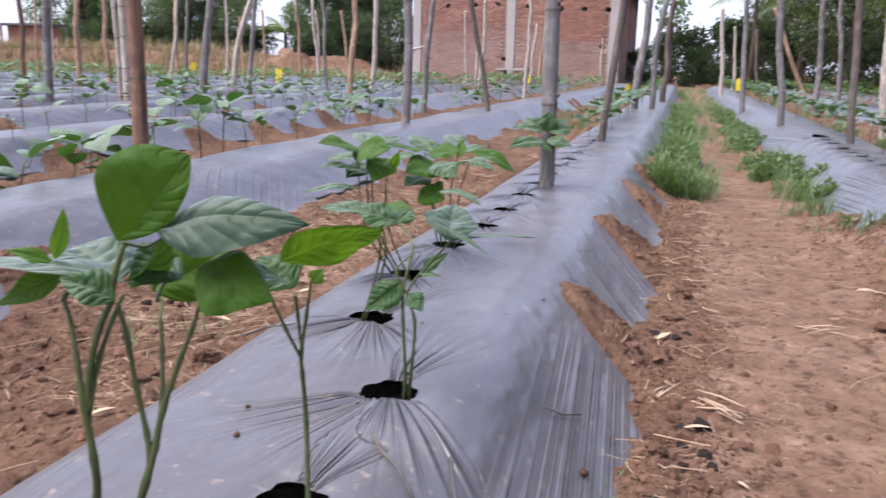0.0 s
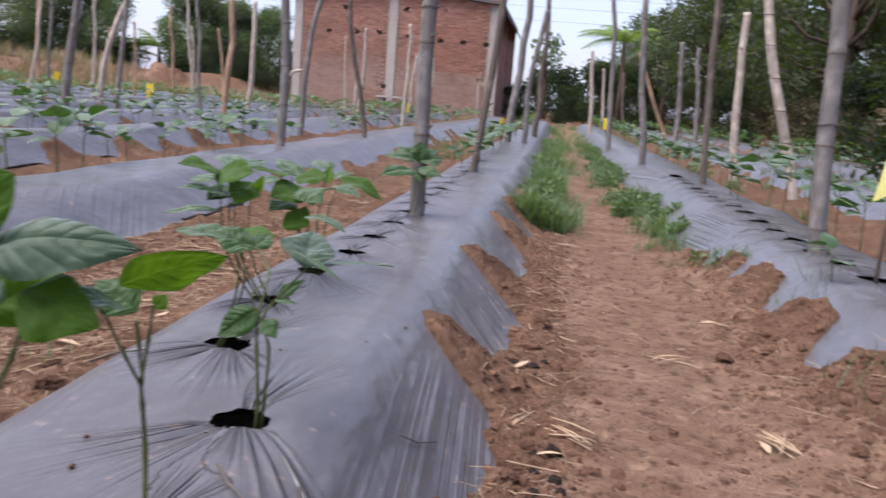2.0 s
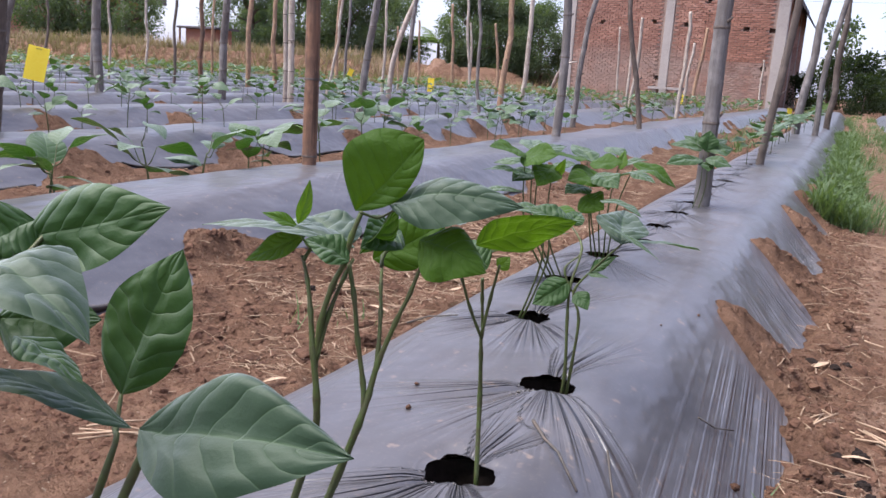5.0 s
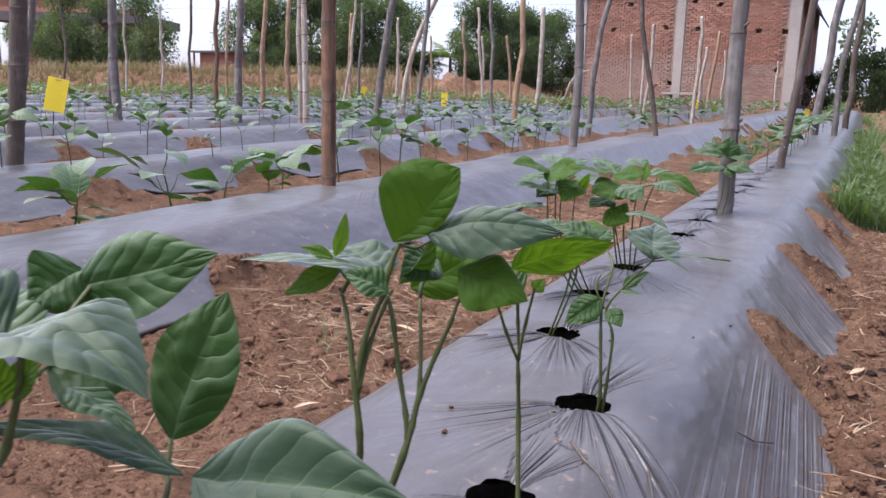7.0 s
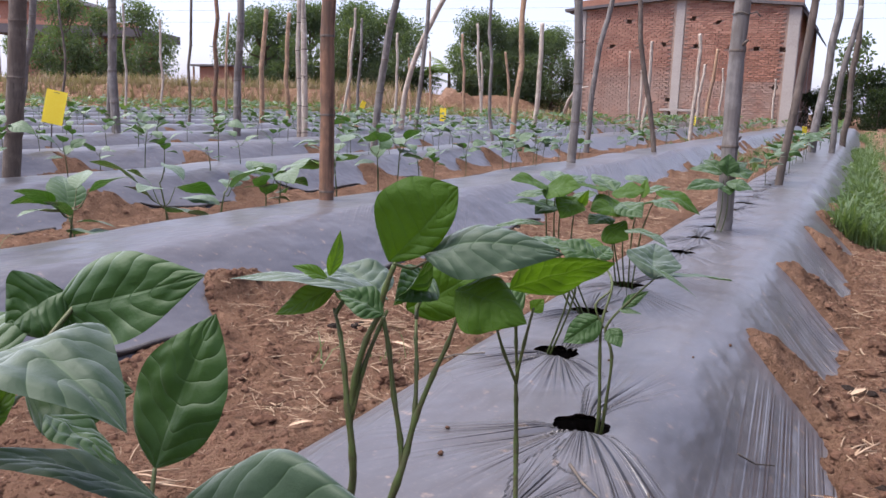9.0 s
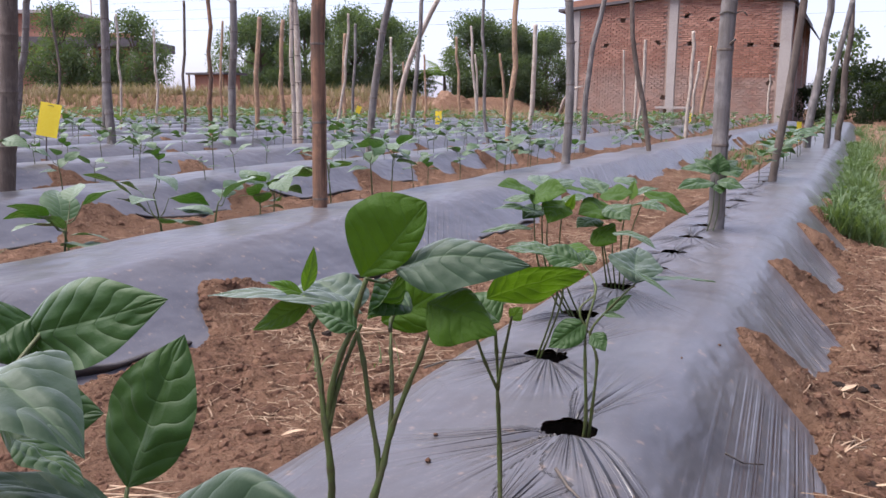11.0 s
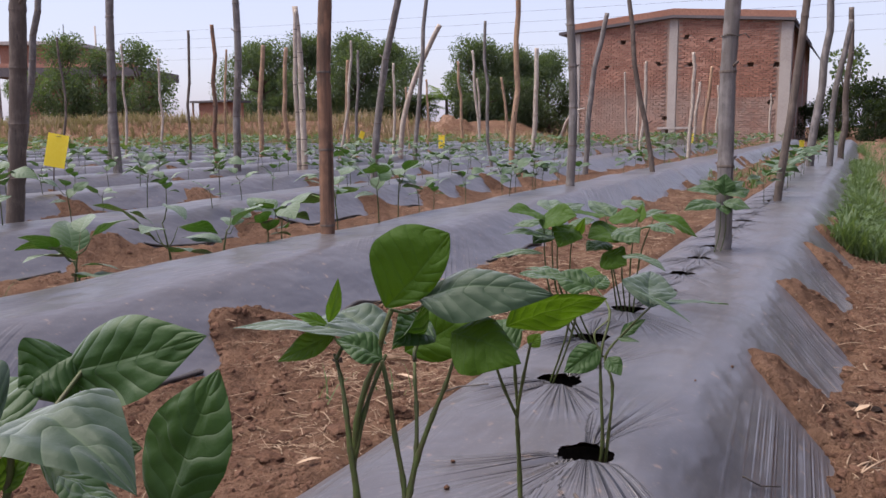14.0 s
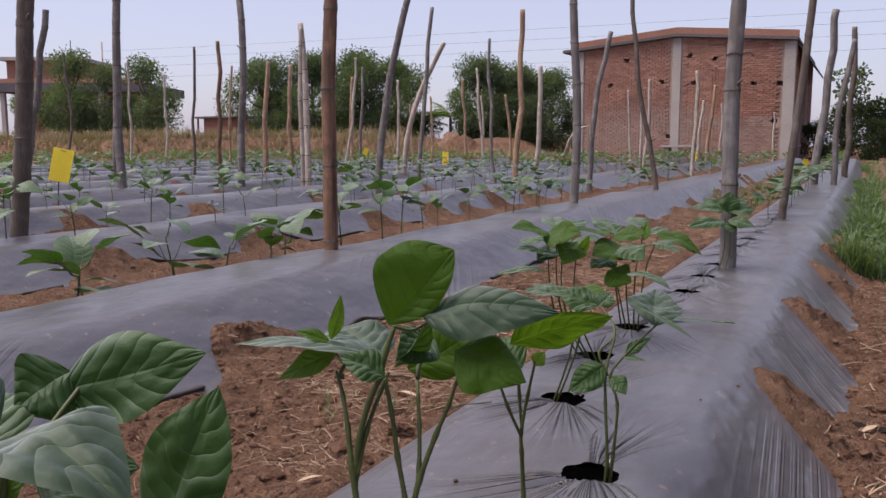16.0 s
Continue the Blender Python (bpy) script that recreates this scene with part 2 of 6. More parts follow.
def box(bm, lo, hi, bevel=0.0):
    r = bmesh.ops.create_cube(bm, size=1)
    for v in r["verts"]:
        v.co = Vector([lo[i] + (v.co[i] + 0.5) * (hi[i] - lo[i]) for i in range(3)])
    if bevel:
        es = list({e for v in r["verts"] for e in v.link_edges})
        bmesh.ops.bevel(bm, geom=es, offset=bevel, segments=2, affect="EDGES")


def tube(path, radii, sides=8, cap=True):
    """Vertices and faces of a tube along a path."""
    vs, fs = [], []
    n = len(path)
    ref = Vector((0.31, 0.87, 0.1)).normalized()
    for i, p in enumerate(path):
        d = (Vector(path[min(i + 1, n - 1)]) - Vector(path[max(i - 1, 0)])).normalized()
        a = d.cross(ref).normalized() if abs(d.dot(ref)) < 0.98 else d.orthogonal().normalized()
        b = d.cross(a)
        for k in range(sides):
            w = 2 * math.pi * k / sides
            vs.append(Vector(p) + float(radii[i]) * (math.cos(w) * a + math.sin(w) * b))
    for i in range(n - 1):
        for k in range(sides):
            j = (k + 1) % sides
            fs.append((i * sides + k, i * sides + j, (i + 1) * sides + j, (i + 1) * sides + k))
    if cap:
        fs.append(tuple(range(sides))[::-1])
        fs.append(tuple((n - 1) * sides + k for k in range(sides)))
    return vs, fs


class Heap:
    """Gathers vertices and faces of many small pieces into one mesh."""

    def __init__(self):
        self.v, self.f = [], []

    def add(self, vs, fs):
        o = len(self.v)
        self.v.extend(vs)
        self.f.extend([tuple(i + o for i in q) for q in fs])

    def mesh(self, name, mat, smooth=True):
        return mesh_of(name, self.v, self.f, mat, smooth)


# ---- the lie of the land ----
def vnoise(x, y, seed=0):
    """Smooth value noise in the plane, 0 to 1."""
    xi, yi = np.floor(x).astype(np.int64), np.floor(y).astype(np.int64)
    u, v = x - xi, y - yi
    u, v = u * u * (3 - 2 * u), v * v * (3 - 2 * v)

    def h(a, b):
        n = (a * 374761393 + b * 668265263 + seed * 1442695041) & 0x7FFFFFFF
        n = ((n ^ (n >> 13)) * 1274126177) & 0x7FFFFFFF
        return ((n ^ (n >> 16)) & 0xFFFF) / 65535.0

    return (h(xi, yi) * (1 - u) + h(xi + 1, yi) * u) * (1 - v) + (h(xi, yi + 1) * (1 - u) + h(xi + 1, yi + 1) * u) * v


def fbm(x, y, seed=0, octaves=4):
    s, a, t = 0.0, 0.5, 0.0
    for k in range(octaves):
        s, t = s + a * vnoise(x * 2**k + 17.3 * k, y * 2**k - 9.1 * k, seed + k), t + a
        a *= 0.5
    return s / t


def sstep(a, b, x):
    t = np.clip((x - a) / (b - a), 0, 1)
    return t * t * (3 - 2 * t)


BEDS = [-0.47, -1.97, -3.62, -5.25, -6.85, -8.45, -10.05, -11.65, -13.25, -14.85, -16.45, -18.05, 1.03, 2.68, 4.2]
BED_H, BED_TOP, BED_W = 0.2, 0.25, 0.41
HOLE_Y0, HOLE_STEP = 0.92, 0.305


def bed_end(c):
    return 27.5 if c > -6.5 else 24.0 if c > -12 else 22.0


def film_z(x, y, c):
    """Height of the film of the bed whose middle is c."""
    w = 0.02 * (vnoise(y * 1.7 + c * 5, y * 0 + c, 5) - 0.5)
    s = np.abs(x - c - 0.5 * w)
    z = (BED_H + w) * (1 - sstep(BED_TOP - 0.12, BED_W + 0.05, s) ** 1.15)
    return z + 0.012 * (fbm(x * 4, y * 3 + c, 11, 3) - 0.5)


# where soil reaches over the film's edge: side, place along the bed, how far in, half width
TEETH = {
    (-0.47, 1): [(1.91, 0.185, 0.12), (2.8, 0.185, 0.15), (3.72, 0.17, 0.14), (4.42, 0.17, 0.16), (5.15, 0.15, 0.16)],
    (-0.47, -1): [(3.05, 0.1, 0.2), (2.2, 0.03, 0.3)],
    (1.03, -1): [(1.46, 0.12, 0.17), (2.0, 0.12, 0.17), (2.52, 0.11, 0.17), (3.04, 0.11, 0.17), (3.45, 0.1, 0.12), (3.85, 0.05, 0.15)],
    (-1.97, 1): [(1.92, 0.16, 0.16), (4.5, 0.07, 0.14), (5.0, 0.1, 0.12), (5.7, 0.09, 0.25), (6.6, 0.1, 0.16)],
    (-3.62, 1): [(2.85, 0.15, 0.24), (3.98, 0.18, 0.2), (5.35, 0.18, 0.18), (6.25, 0.16, 0.22), (6.9, 0.12, 0.16), (7.6, 0.2, 0.14)],
    (-5.25, 1): [(2.9, 0.08, 0.2), (4.05, 0.22, 0.14), (5.28, 0.22, 0.16), (6.9, 0.16, 0.2)],
}


def edge_in(y, c, side):
    """Distance from the bed's middle at which soil covers the film."""
    key = (c, side)
    e = np.full_like(y, BED_W - 0.01) + 0.03 * (vnoise(y * 6 + 3 * c, y * 0 + side, 21) - 0.5)
    if key == (1.03, -1):
        e = e - 0.065 * sstep(4.2, 3.4, y)
    rng = random.Random(int(c * 100) * 3 + side)
    rows = list(TEETH.get(key, []))
    at = max([r[0] for r in rows], default=-1.0)
    rare = key in ((-0.47, -1), (1.03, -1), (-0.47, 1))
    while at < 28:
        at += rng.uniform(0.5, 1.1) if not rare else rng.uniform(1.5, 3)
        rows.append((at, rng.choice((0.02, 0.04, 0.06, 0.1, 0.18)) if not rare else rng.uniform(0.02, 0.06), rng.uniform(0.08, 0.26)))
    for y0, depth, w in rows:
        t = (y - y0) / w
        blunt = key == (1.03, -1) and y0 < 3.5
        e = e - depth * (np.exp(-np.abs(t * 1.05) ** 5) if blunt else np.exp(-np.abs(np.where(t > 0, t * 0.75, t * 1.45)) ** 2.6))
    return e


def ground_z(x, y):
    """Height of the soil."""
    z = 0.03 * (fbm(x * 0.9, y * 0.9, 31, 3) - 0.5) + 0.028 * (fbm(x * 7, y * 7, 41, 4) - 0.5)
    rough = 0.3 + 0.7 * sstep(0.12, 0.4, np.abs(x - 0.36))
    z = z + rough * (0.07 * np.maximum(fbm(x * 13, y * 13, 47, 3) - 0.52, 0) + 0.045 * np.maximum(fbm(x * 28, y * 28, 49, 2) - 0.54, 0))
    for c in BEDS:
        near = (np.abs(x - c) < 0.75) & (y < bed_end(c)) & (y > -3)
        if not near.any():
            continue
        xs, ys = x[near], y[near]
        fz = film_z(xs, ys, c)
        s = np.abs(xs - c)
        e = np.where(xs > c, edge_in(ys, c, 1), edge_in(ys, c, -1))
        e = e + 0.075 * (fbm(xs * 13, ys * 13, 51, 4) - 0.5)
        lump = 0.05 * fbm(xs * 14, ys * 14, 61, 4) ** 1.3 + 0.006 + 0.03 * np.maximum(fbm(xs * 38, ys * 38, 63, 2) - 0.42, 0)
        over = sstep(-0.008, 0.02, s - e)
        top = fz + lump * sstep(0.0, 0.06, s - e) + 0.004
        under = fz - 0.02
        zz = under * (1 - over) + top * over
        out = sstep(BED_W, 0.62, s)
        z[near] = zz * (1 - out) + z[near] * out
    # holes in the film, where the seedlings stand
    for c in BEDS[:2] + BEDS[12:13]:
        for hx, hy in holes_of(c):
            d = np.hypot(x - hx, y - hy)
            z = z - 0.13 * sstep(0.085, 0.045, d)
    # a worn bank at the far side of the crop, and rough land past it
    by = 25.0 + 1.5 * (vnoise(x * 0.25, x * 0, 71) - 0.5)
    far = sstep(0.0, 1.4, y - by) * sstep(-14.2, -16.8, x)
    z = z + far * (0.85 + 0.35 * (fbm(x * 0.4, y * 0.4, 73, 4) - 0.4))
    far2 = sstep(5.2, 7.5, x - 0.02 * y) * sstep(60, 30, y)
    z = z + far2 * (0.35 + 0.5 * (fbm(x * 0.6, y * 0.6, 77, 4) - 0.4))
    wide = sstep(30, 60, np.hypot(x, y))
    return z + wide * 0.6 * (fbm(x * 0.03, y * 0.03, 79, 3) - 0.5)


def holes_of(c):
    """Places of the planting holes along a bed."""
    rng = random.Random(int(c * 100))
    rows = []
    for k in range(-2, 20):
        y = HOLE_Y0 + HOLE_STEP * k
        if c == -0.47:
            x = -0.38 if k < 2 else -0.52 if k == 2 else -0.555 if k < 5 else -0.538
        elif c == 1.03:
            x, y = 1.025 - 0.018 * (y - 2.3), 2.31 + 0.27 * (k - 3)
        else:
            x = c - 0.33 + rng.uniform(-0.02, 0.02)
        rows.append((x, y))
    return rows


def axis_steps(*spans):
    rows = []
    for a, b, d in spans:
        rows.extend(np.arange(a, b - 1e-6, d))
    return rows


def stretch_out(a, b, d):
    rows, k = [], a
    while k < b:
        rows.append(k)
        k += d
        d *= 1.25
    return rows + [b]


def sheet(name, xs, ys, zf, mat):
    X, Y = np.meshgrid(np.array(xs), np.array(ys))
    Z = zf(X.ravel(), Y.ravel())
    co = np.stack([X.ravel(), Y.ravel(), Z], 1)
    nx, ny = len(xs), len(ys)
    i = (np.arange(ny - 1)[:, None] * nx + np.arange(nx - 1)[None]).ravel()
    quads = np.stack([i, i + 1, i + nx + 1, i + nx], 1)
    return co, quads


def fast_mesh(name, co, quads, mat):
    me = bpy.data.meshes.new(name)
    me.vertices.add(len(co))
    me.vertices.foreach_set("co", co.astype(np.float32).ravel())
    n, k = quads.shape
    me.loops.add(n * k)
    me.loops.foreach_set("vertex_index", quads.astype(np.int32).ravel())
    me.polygons.add(n)
    me.polygons.foreach_set("loop_start", (np.arange(n) * k).astype(np.int32))
    me.update(calc_edges=True)
    me.materials.append(mat)
    me.shade_smooth()
    return me


gx = [-v for v in stretch_out(19, 180, 0.5)][::-1] + axis_steps((-19 + 0.12, -4.4, 0.12), (-4.4, -2.6, 0.045), (-2.6, -0.35, 0.018), (-0.35, 0.1, 0.009), (0.1, 1.4, 0.018), (1.4, 3.2, 0.045), (3.2, 8, 0.12)) + stretch_out(8, 180, 0.3)
gy = [-v for v in stretch_out(3, 40, 0.5)][::-1] + axis_steps((-2.9, 0.4, 0.1), (0.4, 1.3, 0.018), (1.3, 3.2, 0.009), (3.2, 4.6, 0.018), (4.6, 9, 0.045), (9, 30, 0.14)) + stretch_out(30, 260, 0.4)
co, quads = sheet("ground", gx, gy, ground_z, SOIL)
GX, GY, GZ = np.array(gx), np.array(gy), co[:, 2].reshape(len(gy), len(gx)).copy()


def soil_at(x, y):
    """Height of the soil under a place, from the sheet."""
    i = min(max(int(np.searchsorted(GX, x)) - 1, 0), len(GX) - 2)
    j = min(max(int(np.searchsorted(GY, y)) - 1, 0), len(GY) - 2)
    u, v = (x - GX[i]) / (GX[i + 1] - GX[i]), (y - GY[j]) / (GY[j + 1] - GY[j])
    return float((GZ[j, i] * (1 - u) + GZ[j, i + 1] * u) * (1 - v) + (GZ[j + 1, i] * (1 - u) + GZ[j + 1, i + 1] * u) * v)


ground = tagged(new("ground", fast_mesh("ground", co, quads, SOIL)), "reddish brown trodden field soil with dry crumbs and a worn bank", "ground", kind="structure")


def film_bed(c):
    """One bed's sheet of silver plastic film, with its planting holes."""
    near = c in (-0.47, -1.97, 1.03)
    half = BED_W + 0.03
    dx = 0.0035 if c == -0.47 else 0.016 if near else 0.04
    xs = list(np.arange(c - half, c + half, dx))
    ys = axis_steps((-2.5, 0.4, 0.06), (0.4, 1.8 if c == -0.47 else 0.4, 0.0035), (1.8 if c == -0.47 else 0.4, 2.9, max(dx, 0.006)), (2.9, 6.5, max(dx, 0.006) * 1.8), (6.5, bed_end(c), 0.12)) if near else axis_steps((-1.0, 10, 0.06), (10, bed_end(c), 0.14))
    co, quads = sheet("film", xs, ys, lambda x, y: film_z(x, y, c), FILM)
    x, y = co[:, 0].copy(), co[:, 1].copy()
    if near:
        drop = np.zeros(len(co), bool)
        cu, cv, second = np.zeros(len(co)), np.zeros(len(co)), np.zeros(len(co))
        for k, (hx, hy) in enumerate(holes_of(c)):
            if hy < 0.3:
                continue
            r0 = 0.037 if c == -0.47 else 0.045
            d = np.hypot((x - hx) / 1.05, (y - hy) / 0.85)
            ang = np.arctan2(y - hy, x - hx)
            r = r0 * (1 + 0.14 * np.sin(ang * 3 + k) + 0.06 * np.sin(ang * 7 + 2 * k))
            inside = d < r * 0.5
            ring = (d >= r * 0.5) & (d < r * 1.5)
            drop |= inside
            out = r + (d - 0.5 * r) * 0.5
            s = np.where(ring, out / np.maximum(d, 1e-6), 1)
            co[:, 0] += (x - hx) * (s - 1)
            co[:, 1] += (y - hy) * (s - 1)
            d = np.where(ring, out, d)
            # creases that run out from the hole
            away = np.arctan2(x - hx, -(y - hy))
            away = np.where(away < -1.7, away + 2 * math.pi, away)
            reach = 0.15 + 0.03 * math.sin(2.3 * k)
            fall = np.exp(-((d - r) / reach).clip(0) ** 2.2)
            lobes = 0.0 * away
            for mid, wide in ((-0.55 + 0.1 * math.sin(k), 0.4), (0.38 + 0.12 * math.sin(2 * k + 1), 0.4), (3.0 + 0.15 * math.sin(3 * k), 0.34)):
                turn = np.abs(np.angle(np.exp(1j * (away - mid))))
                lobes = np.maximum(lobes, sstep(wide * 1.25, wide * 0.6, turn))
            use = 0.8 * fall * lobes > cv
            second = np.where(use, cv, np.maximum(second, 0.8 * fall * lobes))
            cu = np.where(use, away * 1.15 + 7.0 * k, cu)
            cv = np.where(use, 0.8 * fall * lobes, cv)
            co[:, 2] += 0.0035 * fall * lobes * (np.abs(np.sin(away * 11 + k)) - 0.5)
            co[:, 2] -= 0.006 * np.exp(-((d - r) / 0.02).clip(0) ** 2)
        # creases down the flanks
        s = np.abs(x - c)
        flank = sstep(0.1, 0.2, s) * sstep(0.55, 0.8, vnoise(y * 1.6 + c, s * 0 + np.sign(x - c), 91)) * 0.3
        if c == -0.47:
            low = 0.5 * sstep(-0.24, -0.1, x) * sstep(1.85, 1.55, y) * (0.25 + 0.75 * sstep(0.35, 0.65, vnoise(x * 6, y * 2.2, 89)))
            pleat = 0.35 * sstep(-0.26, -0.14, x) * (np.exp(-(((y - 2.42) / 0.28) ** 4)) + np.exp(-(((y - 3.3) / 0.3) ** 4)))
            flank = np.where(x > c, np.maximum(low, pleat), flank * 0.4)
        if c == -1.97:
            pleat = 0.14 * sstep(c + 0.12, c + 0.28, x) * np.exp(-(((y - 3.15) / 0.5) ** 4))
            flank = np.maximum(flank, pleat)
        along = (x - c) * 9 + 0.6 * (y - 1.5)
        if c == -0.47:
            along = np.where((x > c) & (y > 1.85), (x - c) * 4 + y * 4.2, along)
        if c == -1.97:
            along = np.where(x > c, (x - c) * 5 + y * 2.6, along)
        flank = flank * (0.45 + 0.55 * sstep(0.3, 0.65, vnoise(x * 7, y * 3, 99)))
        use = 0.95 * flank > cv
        second = np.where(use, cv, np.maximum(second, 0.95 * flank))
        cu = np.where(use, along + 300, cu)
        cv = np.where(use, 0.95 * flank, cv) - second
        co[:, 2] += 0.003 * flank * (vnoise((x - c) * 30, y * 2.5, 93) - 0.5)
        if c == -0.47:
            ridge = np.abs(2 * vnoise(cu * 11, cu * 0, 95) - 1) ** 0.6
            co[:, 2] -= 0.014 * np.clip(cv, 0, 1) * (1 - ridge) * sstep(0.25, 0.6, vnoise(cu * 3.1, cu * 0 + 4, 97))
        quads = quads[~drop[quads].any(1)]
    me = fast_mesh("mulch_film", co, quads, FILM)
    if near:
        layer = me.uv_layers.new(name="UVMap")
        idx = quads.ravel()
        layer.data.foreach_set("uv", np.stack([cu[idx], cv[idx]], 1).astype(np.float32).ravel())
    ob = new("mulch_film", me)
    return tagged(ob, "creased silver grey plastic mulch film over a raised bed", "mulch film", "mulched beds", "structure")


for c in BEDS:
    film_bed(c)


# soil at the bottom of the holes, coloured nearly black for the shade there
PIT_SHADE = surface("pit_shade", (0.035, 0.025, 0.02), (0.055, 0.038, 0.03), (0.02, 0.015, 0.012), 20, 90, 0.9, 0.2, 0.8, 0.004)


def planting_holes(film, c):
    """Pits under the holes cut in the film, their shade put into a near-black colour."""
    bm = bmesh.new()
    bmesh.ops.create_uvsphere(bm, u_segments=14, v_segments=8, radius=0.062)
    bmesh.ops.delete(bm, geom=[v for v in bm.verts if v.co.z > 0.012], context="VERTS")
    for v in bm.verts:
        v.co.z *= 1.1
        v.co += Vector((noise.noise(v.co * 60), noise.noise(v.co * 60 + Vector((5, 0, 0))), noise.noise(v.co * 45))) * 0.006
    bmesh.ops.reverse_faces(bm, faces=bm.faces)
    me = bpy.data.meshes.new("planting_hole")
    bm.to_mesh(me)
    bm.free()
    me.materials.append(PIT_SHADE)
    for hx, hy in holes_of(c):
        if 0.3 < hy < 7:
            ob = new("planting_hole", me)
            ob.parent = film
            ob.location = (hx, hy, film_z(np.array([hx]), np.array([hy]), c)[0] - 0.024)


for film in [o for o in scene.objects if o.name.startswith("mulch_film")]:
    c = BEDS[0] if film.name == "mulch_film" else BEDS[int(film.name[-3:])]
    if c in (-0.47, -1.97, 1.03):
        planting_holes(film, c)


UNDERSIDE = surface("film_underside", (0.02, 0.02, 0.023), (0.035, 0.034, 0.038), (0.06, 0.05, 0.045), 8, 60, 0.5, 0.4, 0.3, 0.004)


def film_hem(film, c, side, spans):
    """The film's loose lower edge, turned up so that its black underside shows."""
    for y0, y1 in spans:
        ys = np.arange(y0, y1, 0.03)
        xs = c + side * (edge_in(ys, c, side) - 0.012)
        zs = film_z(xs, ys, c) + 0.004
        vs, fs = [], []
        n = len(ys)
        for k in range(n):
            lift = 0.014 * math.sin(math.pi * k / (n - 1)) * (0.6 + 0.8 * noise.noise(Vector((c, ys[k] * 9, 0))))
            vs += [(xs[k], ys[k], zs[k]), (xs[k] + side * 0.012, ys[k], zs[k] + max(lift, 0)), (xs[k] + side * 0.02, ys[k], zs[k] - 0.004 + max(lift, 0)), (xs[k] + side * 0.014, ys[k], zs[k] - 0.012)]
        for k in range(n - 1):
            for j in range(4):
                fs.append((4 * k + j, 4 * k + (j + 1) % 4, 4 * k + 4 + (j + 1) % 4, 4 * k + 4 + j))
        part("film_hem", mesh_of("film_hem", vs, fs, UNDERSIDE), None, film, "black turned-up edge of plastic film")


for film in [o for o in scene.objects if o.name.startswith("mulch_film")]:
    c = BEDS[0] if film.name == "mulch_film" else BEDS[int(film.name[-3:])]
    if c == -3.62:
        film_hem(film, c, 1, ((1.9, 2.6), (3.15, 3.75), (4.25, 5.1), (5.65, 6.0)))
    elif c == -1.97:
        film_hem(film, c, 1, ((1.2, 1.72), (2.25, 2.9), (3.6, 4.3)))
    elif c == -5.25:
        film_hem(film, c, 1, ((3.2, 3.85), (4.35, 5.05), (5.6, 6.6)))


